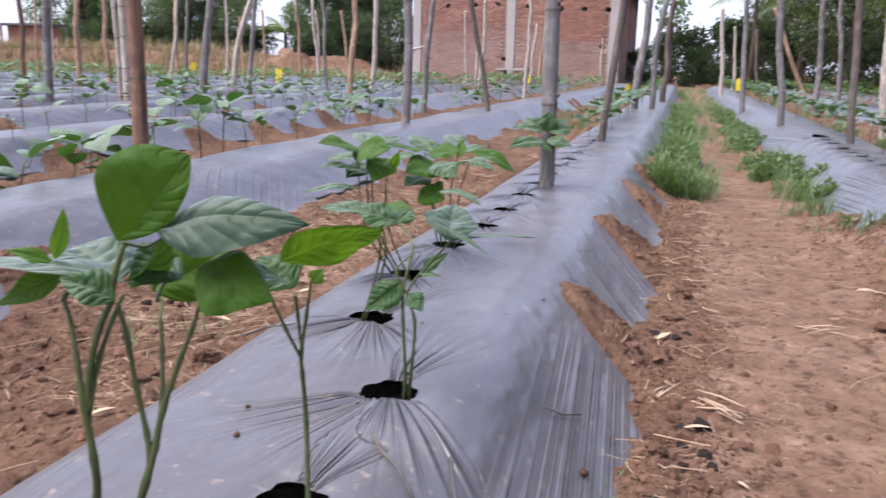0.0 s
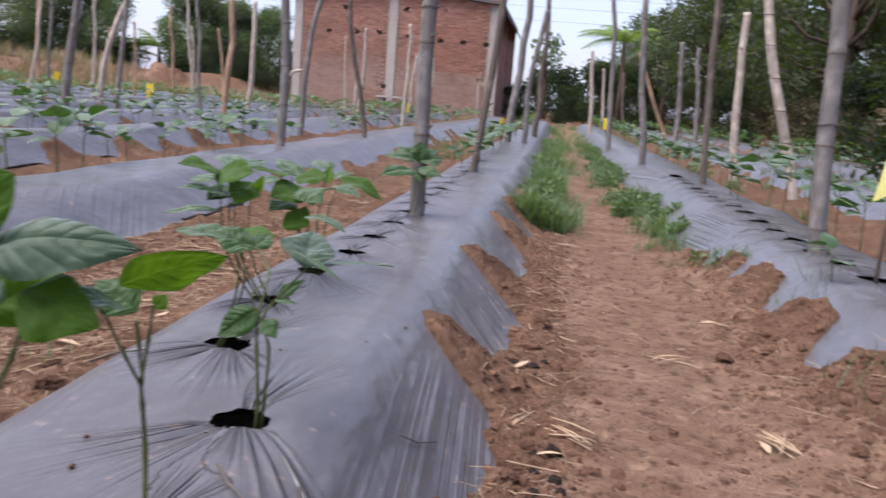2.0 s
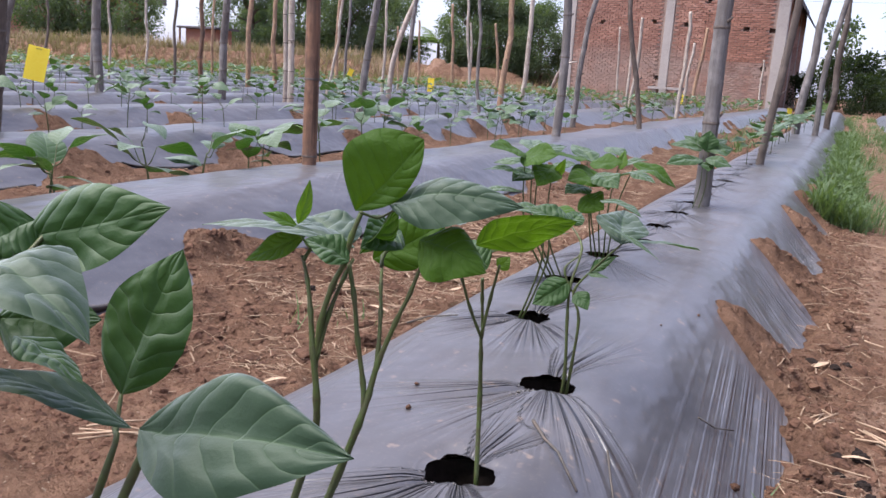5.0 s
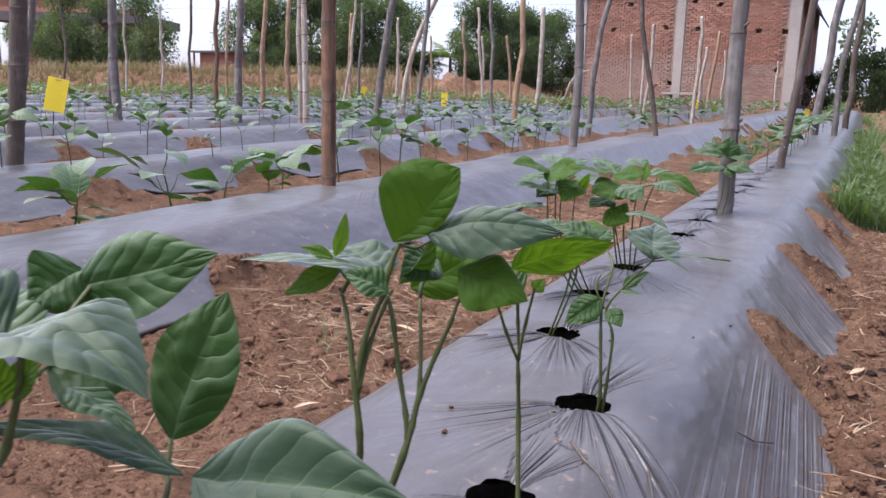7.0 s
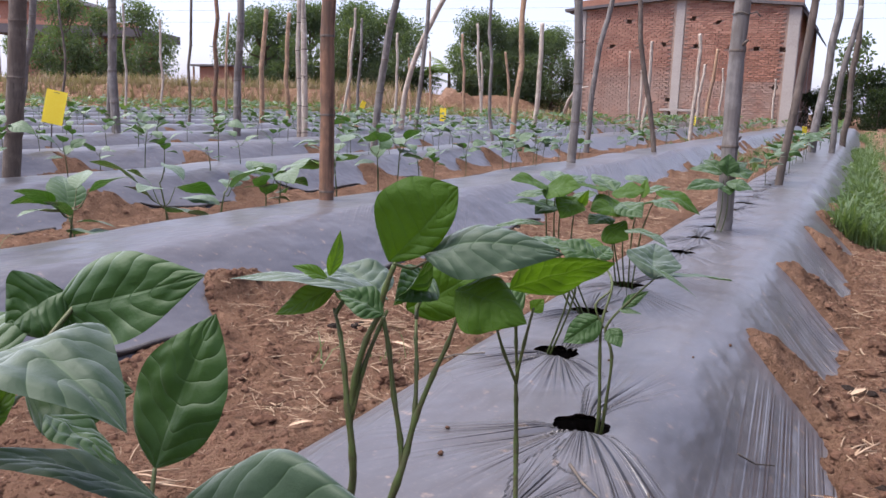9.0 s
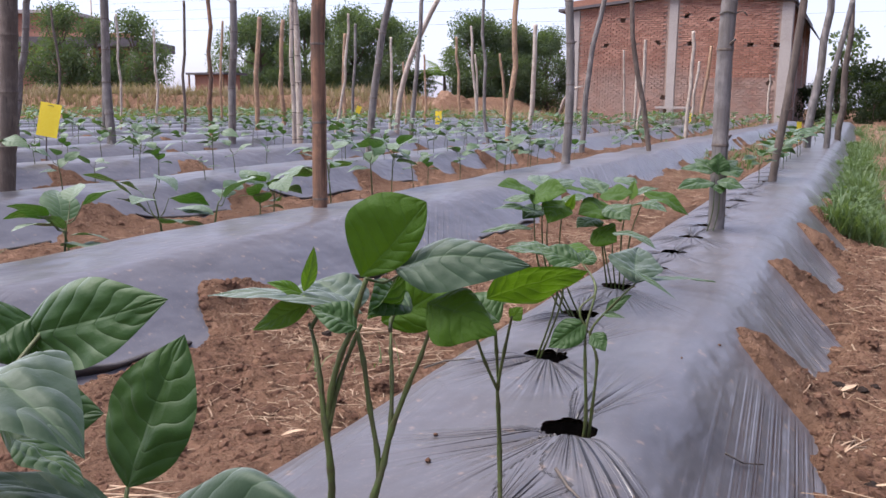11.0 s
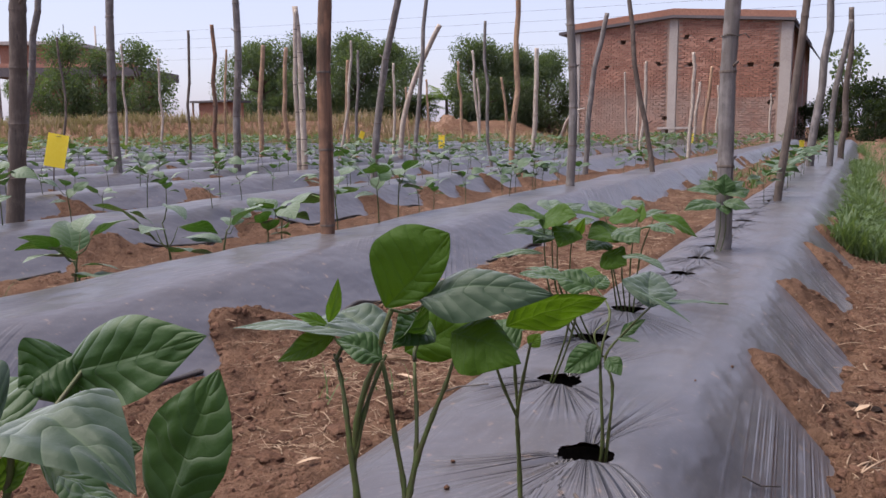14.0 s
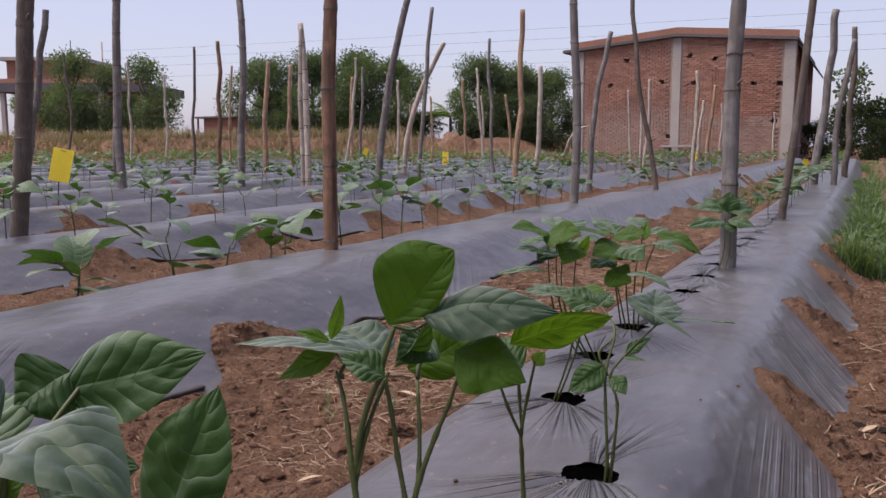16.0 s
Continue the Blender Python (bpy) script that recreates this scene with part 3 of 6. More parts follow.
# ---- bamboo poles ----
def pole(x, y, lean, height, radius, tone, bend=0.0, tie=False, lean_y=0.0):
    """A weathered bamboo pole with swollen nodes, standing in a bed."""
    rng = random.Random(int(x * 971 + y * 337))
    n = 60 if y < 8 else 24
    radius *= 0.86
    path, radii = [], []
    wob = [rng.uniform(-1, 1) for _ in range(4)]
    node = rng.uniform(0.26, 0.36)
    joints = int(height / node) + 3
    kx, ky = [0.0], [0.0]
    for _ in range(joints):
        kx.append(kx[-1] + rng.gauss(0, 1))
        ky.append(ky[-1] + rng.gauss(0, 1))
    firm = 0.25 if y < 7 else 1.0
    kx = [firm * 0.02 * (q - kx[-1] * i / joints) for i, q in enumerate(kx)]
    ky = [firm * 0.02 * (q - ky[-1] * i / joints) for i, q in enumerate(ky)]
    start = rng.uniform(0, node)
    for k in range(n * 2):
        h = height * k / (n * 2 - 1)
        u = h / height
        sway = 0.02 * (wob[0] * math.sin(3.1 * u + wob[1]) + 0.5 * wob[2] * math.sin(7 * u + wob[3])) + bend * (u * u - u)
        at = (h + start) / node
        i, fr = int(at), at - int(at)
        path.append((x + lean * h + sway + kx[i] + (kx[i + 1] - kx[i]) * fr - kx[0], y + lean_y * h + 0.6 * sway * wob[1] + ky[i] + (ky[i + 1] - ky[i]) * fr, h - 0.12))
        ph = min(fr, 1 - fr) * node
        knob = 1 + 0.05 * math.exp(-((ph) / 0.013) ** 2) - 0.05 * math.exp(-((ph - 0.03) / 0.016) ** 2)
        radii.append(radius * (1.08 - 0.2 * u) * knob * (1 + 0.012 * rng.uniform(-1, 1)))
    vs, fs = tube(path, radii, 12 if y < 8 else 7)
    zb = float(bed_top(x, y))
    ob = new("bamboo_pole", None)
    ob.location = (x, y, zb)
    culm = part("culm", mesh_of("culm", [Vector(v) - Vector((x, y, 0)) for v in vs], fs, BAMBOO[tone]), None, ob)
    words = {"grey": "weathered grey", "pale": "bleached pale grey", "dark": "dark weathered", "brown": "reddish brown", "tan": "straw coloured"}[tone]
    tagged(ob, words + (" bent" if abs(bend) > 0.2 else "") + " bamboo pole stuck upright in the field", "pole", "bamboo poles")
    # a ridge round each joint, and cut-off side shoots at some
    for i in range(1, joints - 1):
        h = i * node - start
        if y < 9 and 0.15 < h < height - 0.05:
            k = min(int(round(h / height * (n * 2 - 1))), n * 2 - 1)
            p, r = Vector(path[k]) - Vector((x, y, 0)), radii[k]
            rv, rf = tube([p + Vector((0, 0, dz)) for dz in (-0.007, -0.003, 0.0, 0.004)], [r * 0.99, r * 1.035, r * 1.02, r * 0.98], 12, False)
            part("joint_ring", mesh_of("joint_ring", rv, rf, BAMBOO["dark"]), None, ob)
        if 0.3 < h < height - 0.1 and rng.random() < 0.45:
            k = min(int(h / height * (n * 2 - 1)), n * 2 - 1)
            a = rng.uniform(0, 6.28)
            p, r = Vector(path[k]) - Vector((x, y, 0)), radii[k]
            d = Vector((math.cos(a), math.sin(a), 0.7)).normalized()
            sv, sf = tube([p + d * r * 0.5, p + d * (r * 1.2), p + d * (r * 1.3 + rng.uniform(0.008, 0.035))], [0.3 * r, 0.22 * r, 0.14 * r], 6)
            part("knot", mesh_of("knot", sv, sf, BAMBOO["dark"]), None, ob)
    if tie:
        k = int(n * 2 * tie)
        p, r = Vector(path[k]) - Vector((x, y, 0)), radii[k]
        ring = [p + Vector((math.cos(a) * r * 1.12, math.sin(a) * r * 1.12, 0.004 * math.sin(3 * a))) for a in np.linspace(0, 2 * math.pi, 17)]
        ring += [ring[-1] + Vector((0.02, -0.01, 0.005)), ring[-1] + Vector((0.035, -0.01, -0.012))]
        tv, tf = tube(ring, [0.0022] * len(ring), 5)
        part("wire_tie", mesh_of("wire_tie", tv, tf, WIRE), None, ob, "thin dark wire tie")
    return ob


def bed_top(x, y):
    a, b = np.array([x]), np.array([y])
    c = min(BEDS, key=lambda q: abs(q - x))
    return film_z(a, b, c)[0] if abs(c - x) < BED_W and y < bed_end(c) else soil_at(x, y)


pole(-4.02, 2.93, 0.164, 2.06, 0.050, "dark")
pole(-9.49, 7.02, 0.237, 2.35, 0.050, "grey")
pole(-11.19, 8.94, 0.069, 2.13, 0.022, "dark")
pole(-6.86, 6.19, 0.031, 2.10, 0.050, "grey", 0.2)
pole(-10.07, 8.88, 0.072, 2.13, 0.047, "grey")
pole(-11.18, 10.19, 0.058, 2.13, 0.024, "pale")
pole(-12.53, 12.29, 0.079, 2.13, 0.028, "pale")
pole(-8.83, 9.27, 0.015, 2.13, 0.025, "dark")
pole(-7.90, 8.78, 0.032, 2.13, 0.035, "brown")
pole(-6.63, 7.75, 0.011, 2.29, 0.050, "grey")
pole(-11.53, 13.18, 0.038, 2.13, 0.029, "tan")
pole(-9.22, 11.37, 0.088, 2.13, 0.049, "tan")
pole(-10.02, 13.12, 0.029, 2.09, 0.050, "tan")
pole(-6.08, 8.15, 0.018, 2.13, 0.031, "pale")
pole(-6.49, 8.87, -0.042, 2.24, 0.048, "pale")
pole(-2.06, 3.01, 0.027, 2.10, 0.034, "brown")
pole(-8.14, 12.05, 0.175, 2.13, 0.029, "pale")
pole(-9.59, 14.61, 0.018, 2.13, 0.047, "tan")
pole(-8.76, 13.66, 0.028, 2.13, 0.033, "grey")
pole(-4.16, 6.79, 0.175, 2.10, 0.040, "grey", 0.35)
pole(-6.14, 11.21, 0.100, 2.77, 0.039, "grey")
pole(-6.63, 11.63, 0.351, 2.13, 0.050, "pale", 0.6)
pole(-4.41, 10.24, -0.062, 2.13, 0.026, "grey")
pole(-4.29, 10.62, 0.011, 2.55, 0.046, "tan")
pole(-5.23, 13.83, 0.042, 1.90, 0.050, "pale")
pole(-2.03, 6.16, -0.007, 2.10, 0.037, "grey")
pole(-3.20, 10.48, 0.101, 2.13, 0.040, "grey", 0.45)
pole(-1.87, 8.37, -0.134, 2.10, 0.028, "dark", 0.2)
pole(-4.35, 18.11, 0.081, 2.13, 0.043, "pale")
pole(-2.96, 16.40, -0.003, 2.13, 0.043, "pale")
pole(-3.59, 21.69, 0.068, 2.01, 0.050, "tan")
pole(-4.45, 25.29, 0.053, 2.01, 0.050, "pale")
pole(-0.49, 3.27, 0.014, 2.10, 0.032, "grey", 0.0, 0.42)
pole(-0.49, 5.48, 0.074, 2.10, 0.026, "dark")
pole(-0.55, 10.02, 0.055, 1.98, 0.050, "grey")
pole(-0.30, 12.76, 0.027, 2.13, 0.047, "dark")
pole(-0.35, 10.04, 0.065, 1.66, 0.037, "grey")
pole(1.00, 3.31, -0.063, 2.10, 0.034, "grey", 0.05, 0.28)
pole(2.18, 7.75, -0.267, 2.02, 0.050, "pale")
pole(1.07, 6.13, -0.037, 2.10, 0.026, "dark")
pole(1.98, 9.50, -0.057, 1.90, 0.050, "pale")
pole(1.93, 13.64, -0.070, 1.90, 0.050, "grey")
pole(2.73, 16.76, -0.077, 1.90, 0.050, "grey")
pole(0.85, 8.14, -0.071, 2.10, 0.035, "grey")
pole(1.97, 24.79, -0.097, 1.90, 0.050, "dark")
pole(0.79, 11.75, -0.092, 2.10, 0.039, "grey")
pole(0.77, 18.77, -0.075, 1.90, 0.050, "pale")
pole(1.33, 25.05, -0.053, 1.90, 0.050, "pale")
pole(5.15, 12.83, -0.052, 1.90, 0.050, "grey")
pole(2.44, 18.74, -0.417, 1.90, 0.050, "tan")
pole(-8.29, 17.45, -0.035, 2.05, 0.038, "tan")
pole(-8.15, 18.10, -0.094, 2.44, 0.039, "pale")
pole(-8.78, 19.46, -0.033, 1.91, 0.034, "pale")
pole(-8.20, 19.83, -0.050, 1.86, 0.042, "tan")
pole(-5.67, 22.17, -0.045, 2.15, 0.035, "pale")
pole(-4.92, 20.28, -0.029, 1.54, 0.040, "pale")
pole(-3.66, 24.33, -0.007, 1.67, 0.037, "pale")
pole(-2.37, 24.97, -0.027, 1.61, 0.037, "pale")
pole(-7.73, 13.27, 0.017, 1.92, 0.030, "pale")
pole(-8.41, 15.11, -0.055, 1.39, 0.027, "tan")
pole(-9.50, 18.03, -0.031, 1.90, 0.032, "tan")
pole(-11.65, 13.60, 0.031, 1.96, 0.020, "pale")


# ---- brick house ----
HOUSE_Y = 33.9
WALL_L, WALL_R, RIDGE_X = -11.0, -2.56, -6.88


def eave(x):
    """Height of the wall's top along the front."""
    return 4.82 - 0.09 * (RIDGE_X - x) if x < RIDGE_X else 4.82 - 0.083 * (x - RIDGE_X)


def house():
    rng = random.Random(5)
    h = new("brick_house", None)
    h.location = (RIDGE_X, HOUSE_Y, 0)

    def put(name, bm, mat, label="", smooth=False, parent=h):
        ob = part(name, bm, mat, None, label, smooth)
        ob.parent = parent
        ob.matrix_parent_inverse = Matrix.Translation((-RIDGE_X, -HOUSE_Y, 0))
        return ob

    bm = bmesh.new()
    v = [bm.verts.new(p) for p in ((WALL_L, HOUSE_Y + 0.02, -0.3), (WALL_R, HOUSE_Y + 0.02, -0.3), (WALL_R, HOUSE_Y + 0.02, eave(WALL_R)), (RIDGE_X, HOUSE_Y + 0.02, eave(RIDGE_X)), (WALL_L, HOUSE_Y + 0.02, eave(WALL_L)))]
    fc = bm.faces.new(v)
    ex = bmesh.ops.extrude_face_region(bm, geom=[fc])
    for e in ex["geom"]:
        if isinstance(e, bmesh.types.BMVert):
            e.co.y += 10.5
    bmesh.ops.recalc_face_normals(bm, faces=bm.faces)
    # small square putlog holes, sunk into the wall
    gaps = [(-10.85, 3.1), (-9.55, 3.03), (-8.4, 3.06), (-7.45, 3.1), (-6.2, 3.03), (-4.9, 2.93), (-3.98, 2.92), (-3.05, 2.9), (-6.4, 4.08), (-5.44, 3.93), (-7.15, 0.95), (-3.2, 1.5), (-8.9, 4.0)]
    cut = bmesh.new()
    for gx0, gz0 in gaps:
        box(cut, (gx0 - 0.11, HOUSE_Y - 0.3, gz0 - 0.085), (gx0 + 0.11, HOUSE_Y + 0.45, gz0 + 0.085))
    cutter = part("cutter", cut, MORTAR)
    solid = part("solid", bm, MORTAR, None, "", False)
    mod = solid.modifiers.new("holes", "BOOLEAN")
    mod.operation, mod.object = "DIFFERENCE", cutter
    bpy.context.view_layer.update()
    pierced = bpy.data.meshes.new_from_object(solid.evaluated_get(bpy.context.evaluated_depsgraph_get()))
    for o in (solid, cutter):
        bpy.data.objects.remove(o)
    wall = put("wall", pierced, MORTAR, "mortar joints behind red brick courses")
    # concrete columns
    for x0, x1 in ((WALL_L - 0.03, WALL_L + 0.32), (RIDGE_X - 0.17, RIDGE_X + 0.17), (WALL_R - 0.38, WALL_R + 0.03)):
        bm = bmesh.new()
        box(bm, (x0, HOUSE_Y - 0.05, -0.2), (x1, HOUSE_Y + 0.3, eave((x0 + x1) / 2) - 0.02), 0.02)
        put("column", bm, CONCRETE, "rough grey concrete column")
    for yy in (HOUSE_Y + 3.4, HOUSE_Y + 6.8, HOUSE_Y + 10.2):
        bm = bmesh.new()
        box(bm, (WALL_R - 0.2, yy, -0.2), (WALL_R + 0.05, yy + 0.35, eave(WALL_R) - 0.05), 0.02)
        put("column", bm, CONCRETE, "rough grey concrete column")
    # the roof: a thin slab that stands over the walls, and a low brick band on it
    bm = bmesh.new()
    for a, b in ((WALL_L - 0.55, RIDGE_X), (RIDGE_X, WALL_R + 0.1)):
        r = bmesh.ops.create_cube(bm, size=1)
        for q in r["verts"]:
            x = a if q.co.x < 0 else b
            q.co = Vector((x, HOUSE_Y - 0.25 if q.co.y < 0 else HOUSE_Y + 11, eave(x) + (0.002 if q.co.z < 0 else 0.11)))
    put("roof_slab", bm, DARK_SLAB, "thin dark concrete roof slab")
    bm = bmesh.new()
    for a, b in ((WALL_L - 0.1, RIDGE_X), (RIDGE_X, WALL_R + 0.1)):
        r = bmesh.ops.create_cube(bm, size=1)
        for q in r["verts"]:
            x = a if q.co.x < 0 else b
            q.co = Vector((x, HOUSE_Y - 0.18 if q.co.y < 0 else HOUSE_Y + 0.1, eave(x) + (0.112 if q.co.z < 0 else 0.36)))
    put("parapet", bm, BRICK, "low red brick parapet")
    # sloping shade over the side wall
    bm = bmesh.new()
    r = bmesh.ops.create_cube(bm, size=1)
    for q in r["verts"]:
        out = q.co.x > 0
        q.co = Vector((WALL_R + (0.5 if out else 0.02), HOUSE_Y + (0.6 if q.co.y < 0 else 11), (3.75 if out else 4.4) + (0 if q.co.z < 0 else 0.09)))
    put("side_shade", bm, DARK_SLAB, "dark sloping sheet over the side wall")
    # low table-like slab against the wall
    for lo, hi in (((-7.2, HOUSE_Y - 1.1, 0.5), (-5.9, HOUSE_Y - 0.3, 0.6)), ((-7.05, HOUSE_Y - 1.0, -0.1), (-6.9, HOUSE_Y - 0.4, 0.498)), ((-6.15, HOUSE_Y - 1.0, -0.1), (-6.0, HOUSE_Y - 0.4, 0.498))):
        bm = bmesh.new()
        box(bm, lo, hi, 0.015)
        put("stone_bench" if hi[2] > 0.55 else "bench_leg", bm, CONCRETE, "pale rough bench slab")
    # bricks, course by course, none over the holes
    course, length = 0.082, 0.235
    near, rest = [], Heap()
    shapes = []
    for k in range(4):
        bm = bmesh.new()
        box(bm, (-0.5 * (length - 0.022), -0.03, -0.5 * (course - 0.018)), (0.5 * (length - 0.022), 0.05, 0.5 * (course - 0.018)))
        for q in bm.verts:
            q.co += Vector((rng.uniform(-1, 1) * 0.006, rng.uniform(-1, 0.2) * 0.012, rng.uniform(-1, 1) * 0.005))
        me = bpy.data.meshes.new("brick")
        bm.to_mesh(me)
        bm.free()
        me.materials.append(BRICK)
        shapes.append(me)
    z, row = 0.02, 0
    while z < 4.9:
        x = WALL_L + 0.45 + (row % 2) * length / 2
        while x < WALL_R - 0.5:
            ok = z + course / 2 < eave(x) and abs(x - RIDGE_X) > 0.3
            if ok and not any(abs(x - a) < 0.13 and abs(z - b) < 0.1 for a, b in gaps):
                m = pose(x + rng.uniform(-0.01, 0.01), HOUSE_Y + rng.uniform(-0.008, 0.01), z + rng.uniform(-0.004, 0.004), rng.uniform(-1, 1), rng.uniform(-1, 1), rng.uniform(-1.5, 1.5))
                if x > -5.6 and 1.7 < z < 3.5 and len(near) < 290:
                    near.append(m)
                else:
                    me = shapes[rng.randrange(4)]
                    rest.add([m @ q.co for q in me.vertices], [tuple(p.vertices) for p in me.polygons])
            x += length
        z, row = z + course, row + 1
    ob = put("brickwork", rest.mesh("brickwork", BRICK_ROW, False), BRICK, "", parent=wall)
    ob["kind"] = "stuff"
    ob.matrix_parent_inverse = Matrix.Identity(4)
    for m in near:
        b = new("brick", shapes[rng.randrange(4)])
        b.parent = wall
        b.matrix_basis = m
    # the side wall, plain courses
    side = Heap()
    z, row = 0.02, 0
    while z < 4.2:
        y = HOUSE_Y + 0.5 + (row % 2) * length / 2
        while y < HOUSE_Y + 10.2:
            m = pose(WALL_R, y, z, 0, 0, 90)
            me = shapes[rng.randrange(4)]
            side.add([m @ q.co for q in me.vertices], [tuple(p.vertices) for p in me.polygons])
            y += length
        z, row = z + course, row + 1
    ob = put("brickwork", side.mesh("side_brickwork", BRICK_ROW, False), BRICK, "", parent=wall)
    ob["kind"] = "stuff"
    ob.matrix_parent_inverse = Matrix.Identity(4)
    return tagged(h, "unplastered red brick farm building with grey concrete columns", "building")


def brick_row():
    """Brickwork: each brick a shade of its own, weathered and smeared with pale plaster low down."""
    m, nt, p, co = blank("brick_row", 0.9, 0.15)
    geo = nt.nodes.new("ShaderNodeNewGeometry")
    col = mix_rgb(nt, (0.29, 0.145, 0.11), (0.45, 0.255, 0.195), geo.outputs["Random Per Island"])
    col = mix_rgb(nt, col, (0.15, 0.085, 0.072), mix_val(nt, noise_fac(nt, co, 0.55, 0.45, 0.7, 7, 0.7), 0.6))
    sz = nt.nodes.new("ShaderNodeSeparateXYZ")
    nt.links.new(co, sz.inputs[0])
    low = nt.nodes.new("ShaderNodeMapRange")
    low.inputs[1].default_value, low.inputs[2].default_value = 2.3, 1.5
    nt.links.new(sz.outputs[2], low.inputs[0])
    smear = nt.nodes.new("ShaderNodeMath")
    smear.operation = "MULTIPLY"
    nt.links.new(low.outputs[0], smear.inputs[0])
    nt.links.new(noise_fac(nt, co, 0.9, 0.33, 0.52, 6, 0.65), smear.inputs[1])
    col = mix_rgb(nt, col, (0.36, 0.285, 0.25), mix_val(nt, smear.outputs[0], 0.6))
    nt.links.new(col, p.inputs["Base Color"])
    return m


BRICK_ROW = brick_row()
house()


# ---- trees and shrubs ----
def leaf_cloud(rng, blobs, count, size, flat=0.6):
    """Many small folded leaves spread through a crown of lumps (centre, radius)."""
    hp = Heap()
    weights = [r**2 for _, r in blobs]
    for _ in range(count):
        c, r = rng.choices(blobs, weights)[0]
        d = Vector((rng.gauss(0, 1), rng.gauss(0, 1), rng.gauss(0, 1))).normalized()
        p = Vector(c) + d * r * (rng.random() ** 0.4) * rng.uniform(0.75, 1.12)
        a = (d + Vector((rng.gauss(0, 0.6), rng.gauss(0, 0.6), rng.gauss(0, 0.6) - 0.3))).normalized()
        b = a.cross(Vector((rng.gauss(0, 1), rng.gauss(0, 1), rng.gauss(0, 1)))).normalized()
        n = a.cross(b)
        s = size * rng.uniform(0.6, 1.4)
        hp.add([p, p + a * s * 0.5 + b * s * 0.28 + n * s * 0.08, p + a * s, p + a * s * 0.5 - b * s * 0.28 + n * s * 0.08], [(0, 1, 2), (0, 2, 3)])
    return hp


def tree_thing(rng, height, spread, leaf_mat, count, size, label, low=0.25, name="tree", lumps=16):
    t = new(name, None)
    hp = Heap()
    trunk_r = 0.028 * height
    top = height * 0.72
    bend = [rng.uniform(-0.06, 0.06) * height for _ in range(2)]
    path = [(bend[0] * u * u, bend[1] * u * (1 - u), top * u - 0.2) for u in np.linspace(0, 1, 9)]
    hp.add(*tube(path, [trunk_r * (1.25 - u) for u in np.linspace(0, 1, 9)], 8))
    blobs = []
    for k in range(lumps):
        u = rng.uniform(low, 1.0)
        a = k * 2.4 + rng.uniform(-0.4, 0.4)
        reach = spread * (0.25 + 0.75 * math.sin(math.pi * min(1, 0.18 + 0.8 * u))) * rng.uniform(0.45, 0.9)
        c = Vector((math.cos(a) * reach, math.sin(a) * reach, height * (0.12 + 0.75 * u)))
        blobs.append((c, spread * rng.uniform(0.24, 0.42)))
        s = Vector(path[min(8, int(2 + 6 * u * 0.8))])
        mid = (s + c) / 2 + Vector((0, 0, -0.05 * height))
        hp.add(*tube([s, mid, c], [trunk_r * 0.4, trunk_r * 0.25, trunk_r * 0.08], 5))
    blobs.append((Vector((0, 0, height * 0.8)), spread * 0.4))
    part("trunk", hp.mesh("trunk", BARK), None, t)
    part("crown", leaf_cloud(rng, blobs, count, size).mesh("crown", leaf_mat, False), None, t)
    return tagged(t, label, "tree")


TR = random.Random(11)
mango = tree_thing(TR, 5.3, 2.3, TREE_LEAF, 26000, 0.115, "dense dark green broadleaf tree at the field's edge", 0.0, lumps=26)
mango.location = (-18.9, 41.5, 0.2)
airy = tree_thing(TR, 5.5, 2.2, TREE_LEAF, 9500, 0.14, "loose-crowned green tree beside the far house", 0.0, lumps=22)
airy.location = (-38.8, 31.3, 0.6)
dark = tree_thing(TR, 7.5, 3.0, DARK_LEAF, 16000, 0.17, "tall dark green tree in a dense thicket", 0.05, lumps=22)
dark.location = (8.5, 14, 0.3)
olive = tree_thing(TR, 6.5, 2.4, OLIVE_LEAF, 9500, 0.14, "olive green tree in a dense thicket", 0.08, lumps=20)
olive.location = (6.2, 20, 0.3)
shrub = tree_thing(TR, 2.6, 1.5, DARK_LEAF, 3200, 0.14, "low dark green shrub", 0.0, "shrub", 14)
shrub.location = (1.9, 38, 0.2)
slim = tree_thing(TR, 5.2, 1.1, TREE_LEAF, 420, 0.22, "slender sparse tree behind the brick building", 0.45, lumps=9)
slim.location = (-0.8, 47, 0.1)


def scatter(ob, rows):
    for x, y, z, turn, s in rows:
        c = copy_thing(ob, pose(x, y, z, 0, 0, turn))
        c.scale = (s, s, s)


scatter(mango, [(-17.0, 42.4, 0.2, 70, 0.9), (-15.4, 43.2, 0.2, 140, 0.86), (-29.2, 36.2, 0.4, 200, 0.95), (-27.0, 37.3, 0.4, 20, 1.0), (-24.7, 38.5, 0.3, 260, 1.04), (-23.0, 39.4, 0.3, 300, 0.95), (-13.4, 47, 0.2, 10, 0.8), (-20.5, 47, 0.2, 50, 0.7), (-33, 41, 0.4, 90, 0.7), (-58, 44, 0.4, 30, 1.2), (-66, 36, 0.4, 100, 1.1)])
scatter(airy, [(-36.9, 32.3, 0.6, 90, 0.85), (-35.3, 33.3, 0.6, 200, 0.92)])
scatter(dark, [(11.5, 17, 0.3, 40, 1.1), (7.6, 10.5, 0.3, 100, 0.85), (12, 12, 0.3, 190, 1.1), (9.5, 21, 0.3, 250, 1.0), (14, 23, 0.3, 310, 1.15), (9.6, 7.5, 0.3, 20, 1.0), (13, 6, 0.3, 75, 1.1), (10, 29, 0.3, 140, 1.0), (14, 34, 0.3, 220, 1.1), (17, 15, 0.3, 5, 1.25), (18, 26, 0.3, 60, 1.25)])
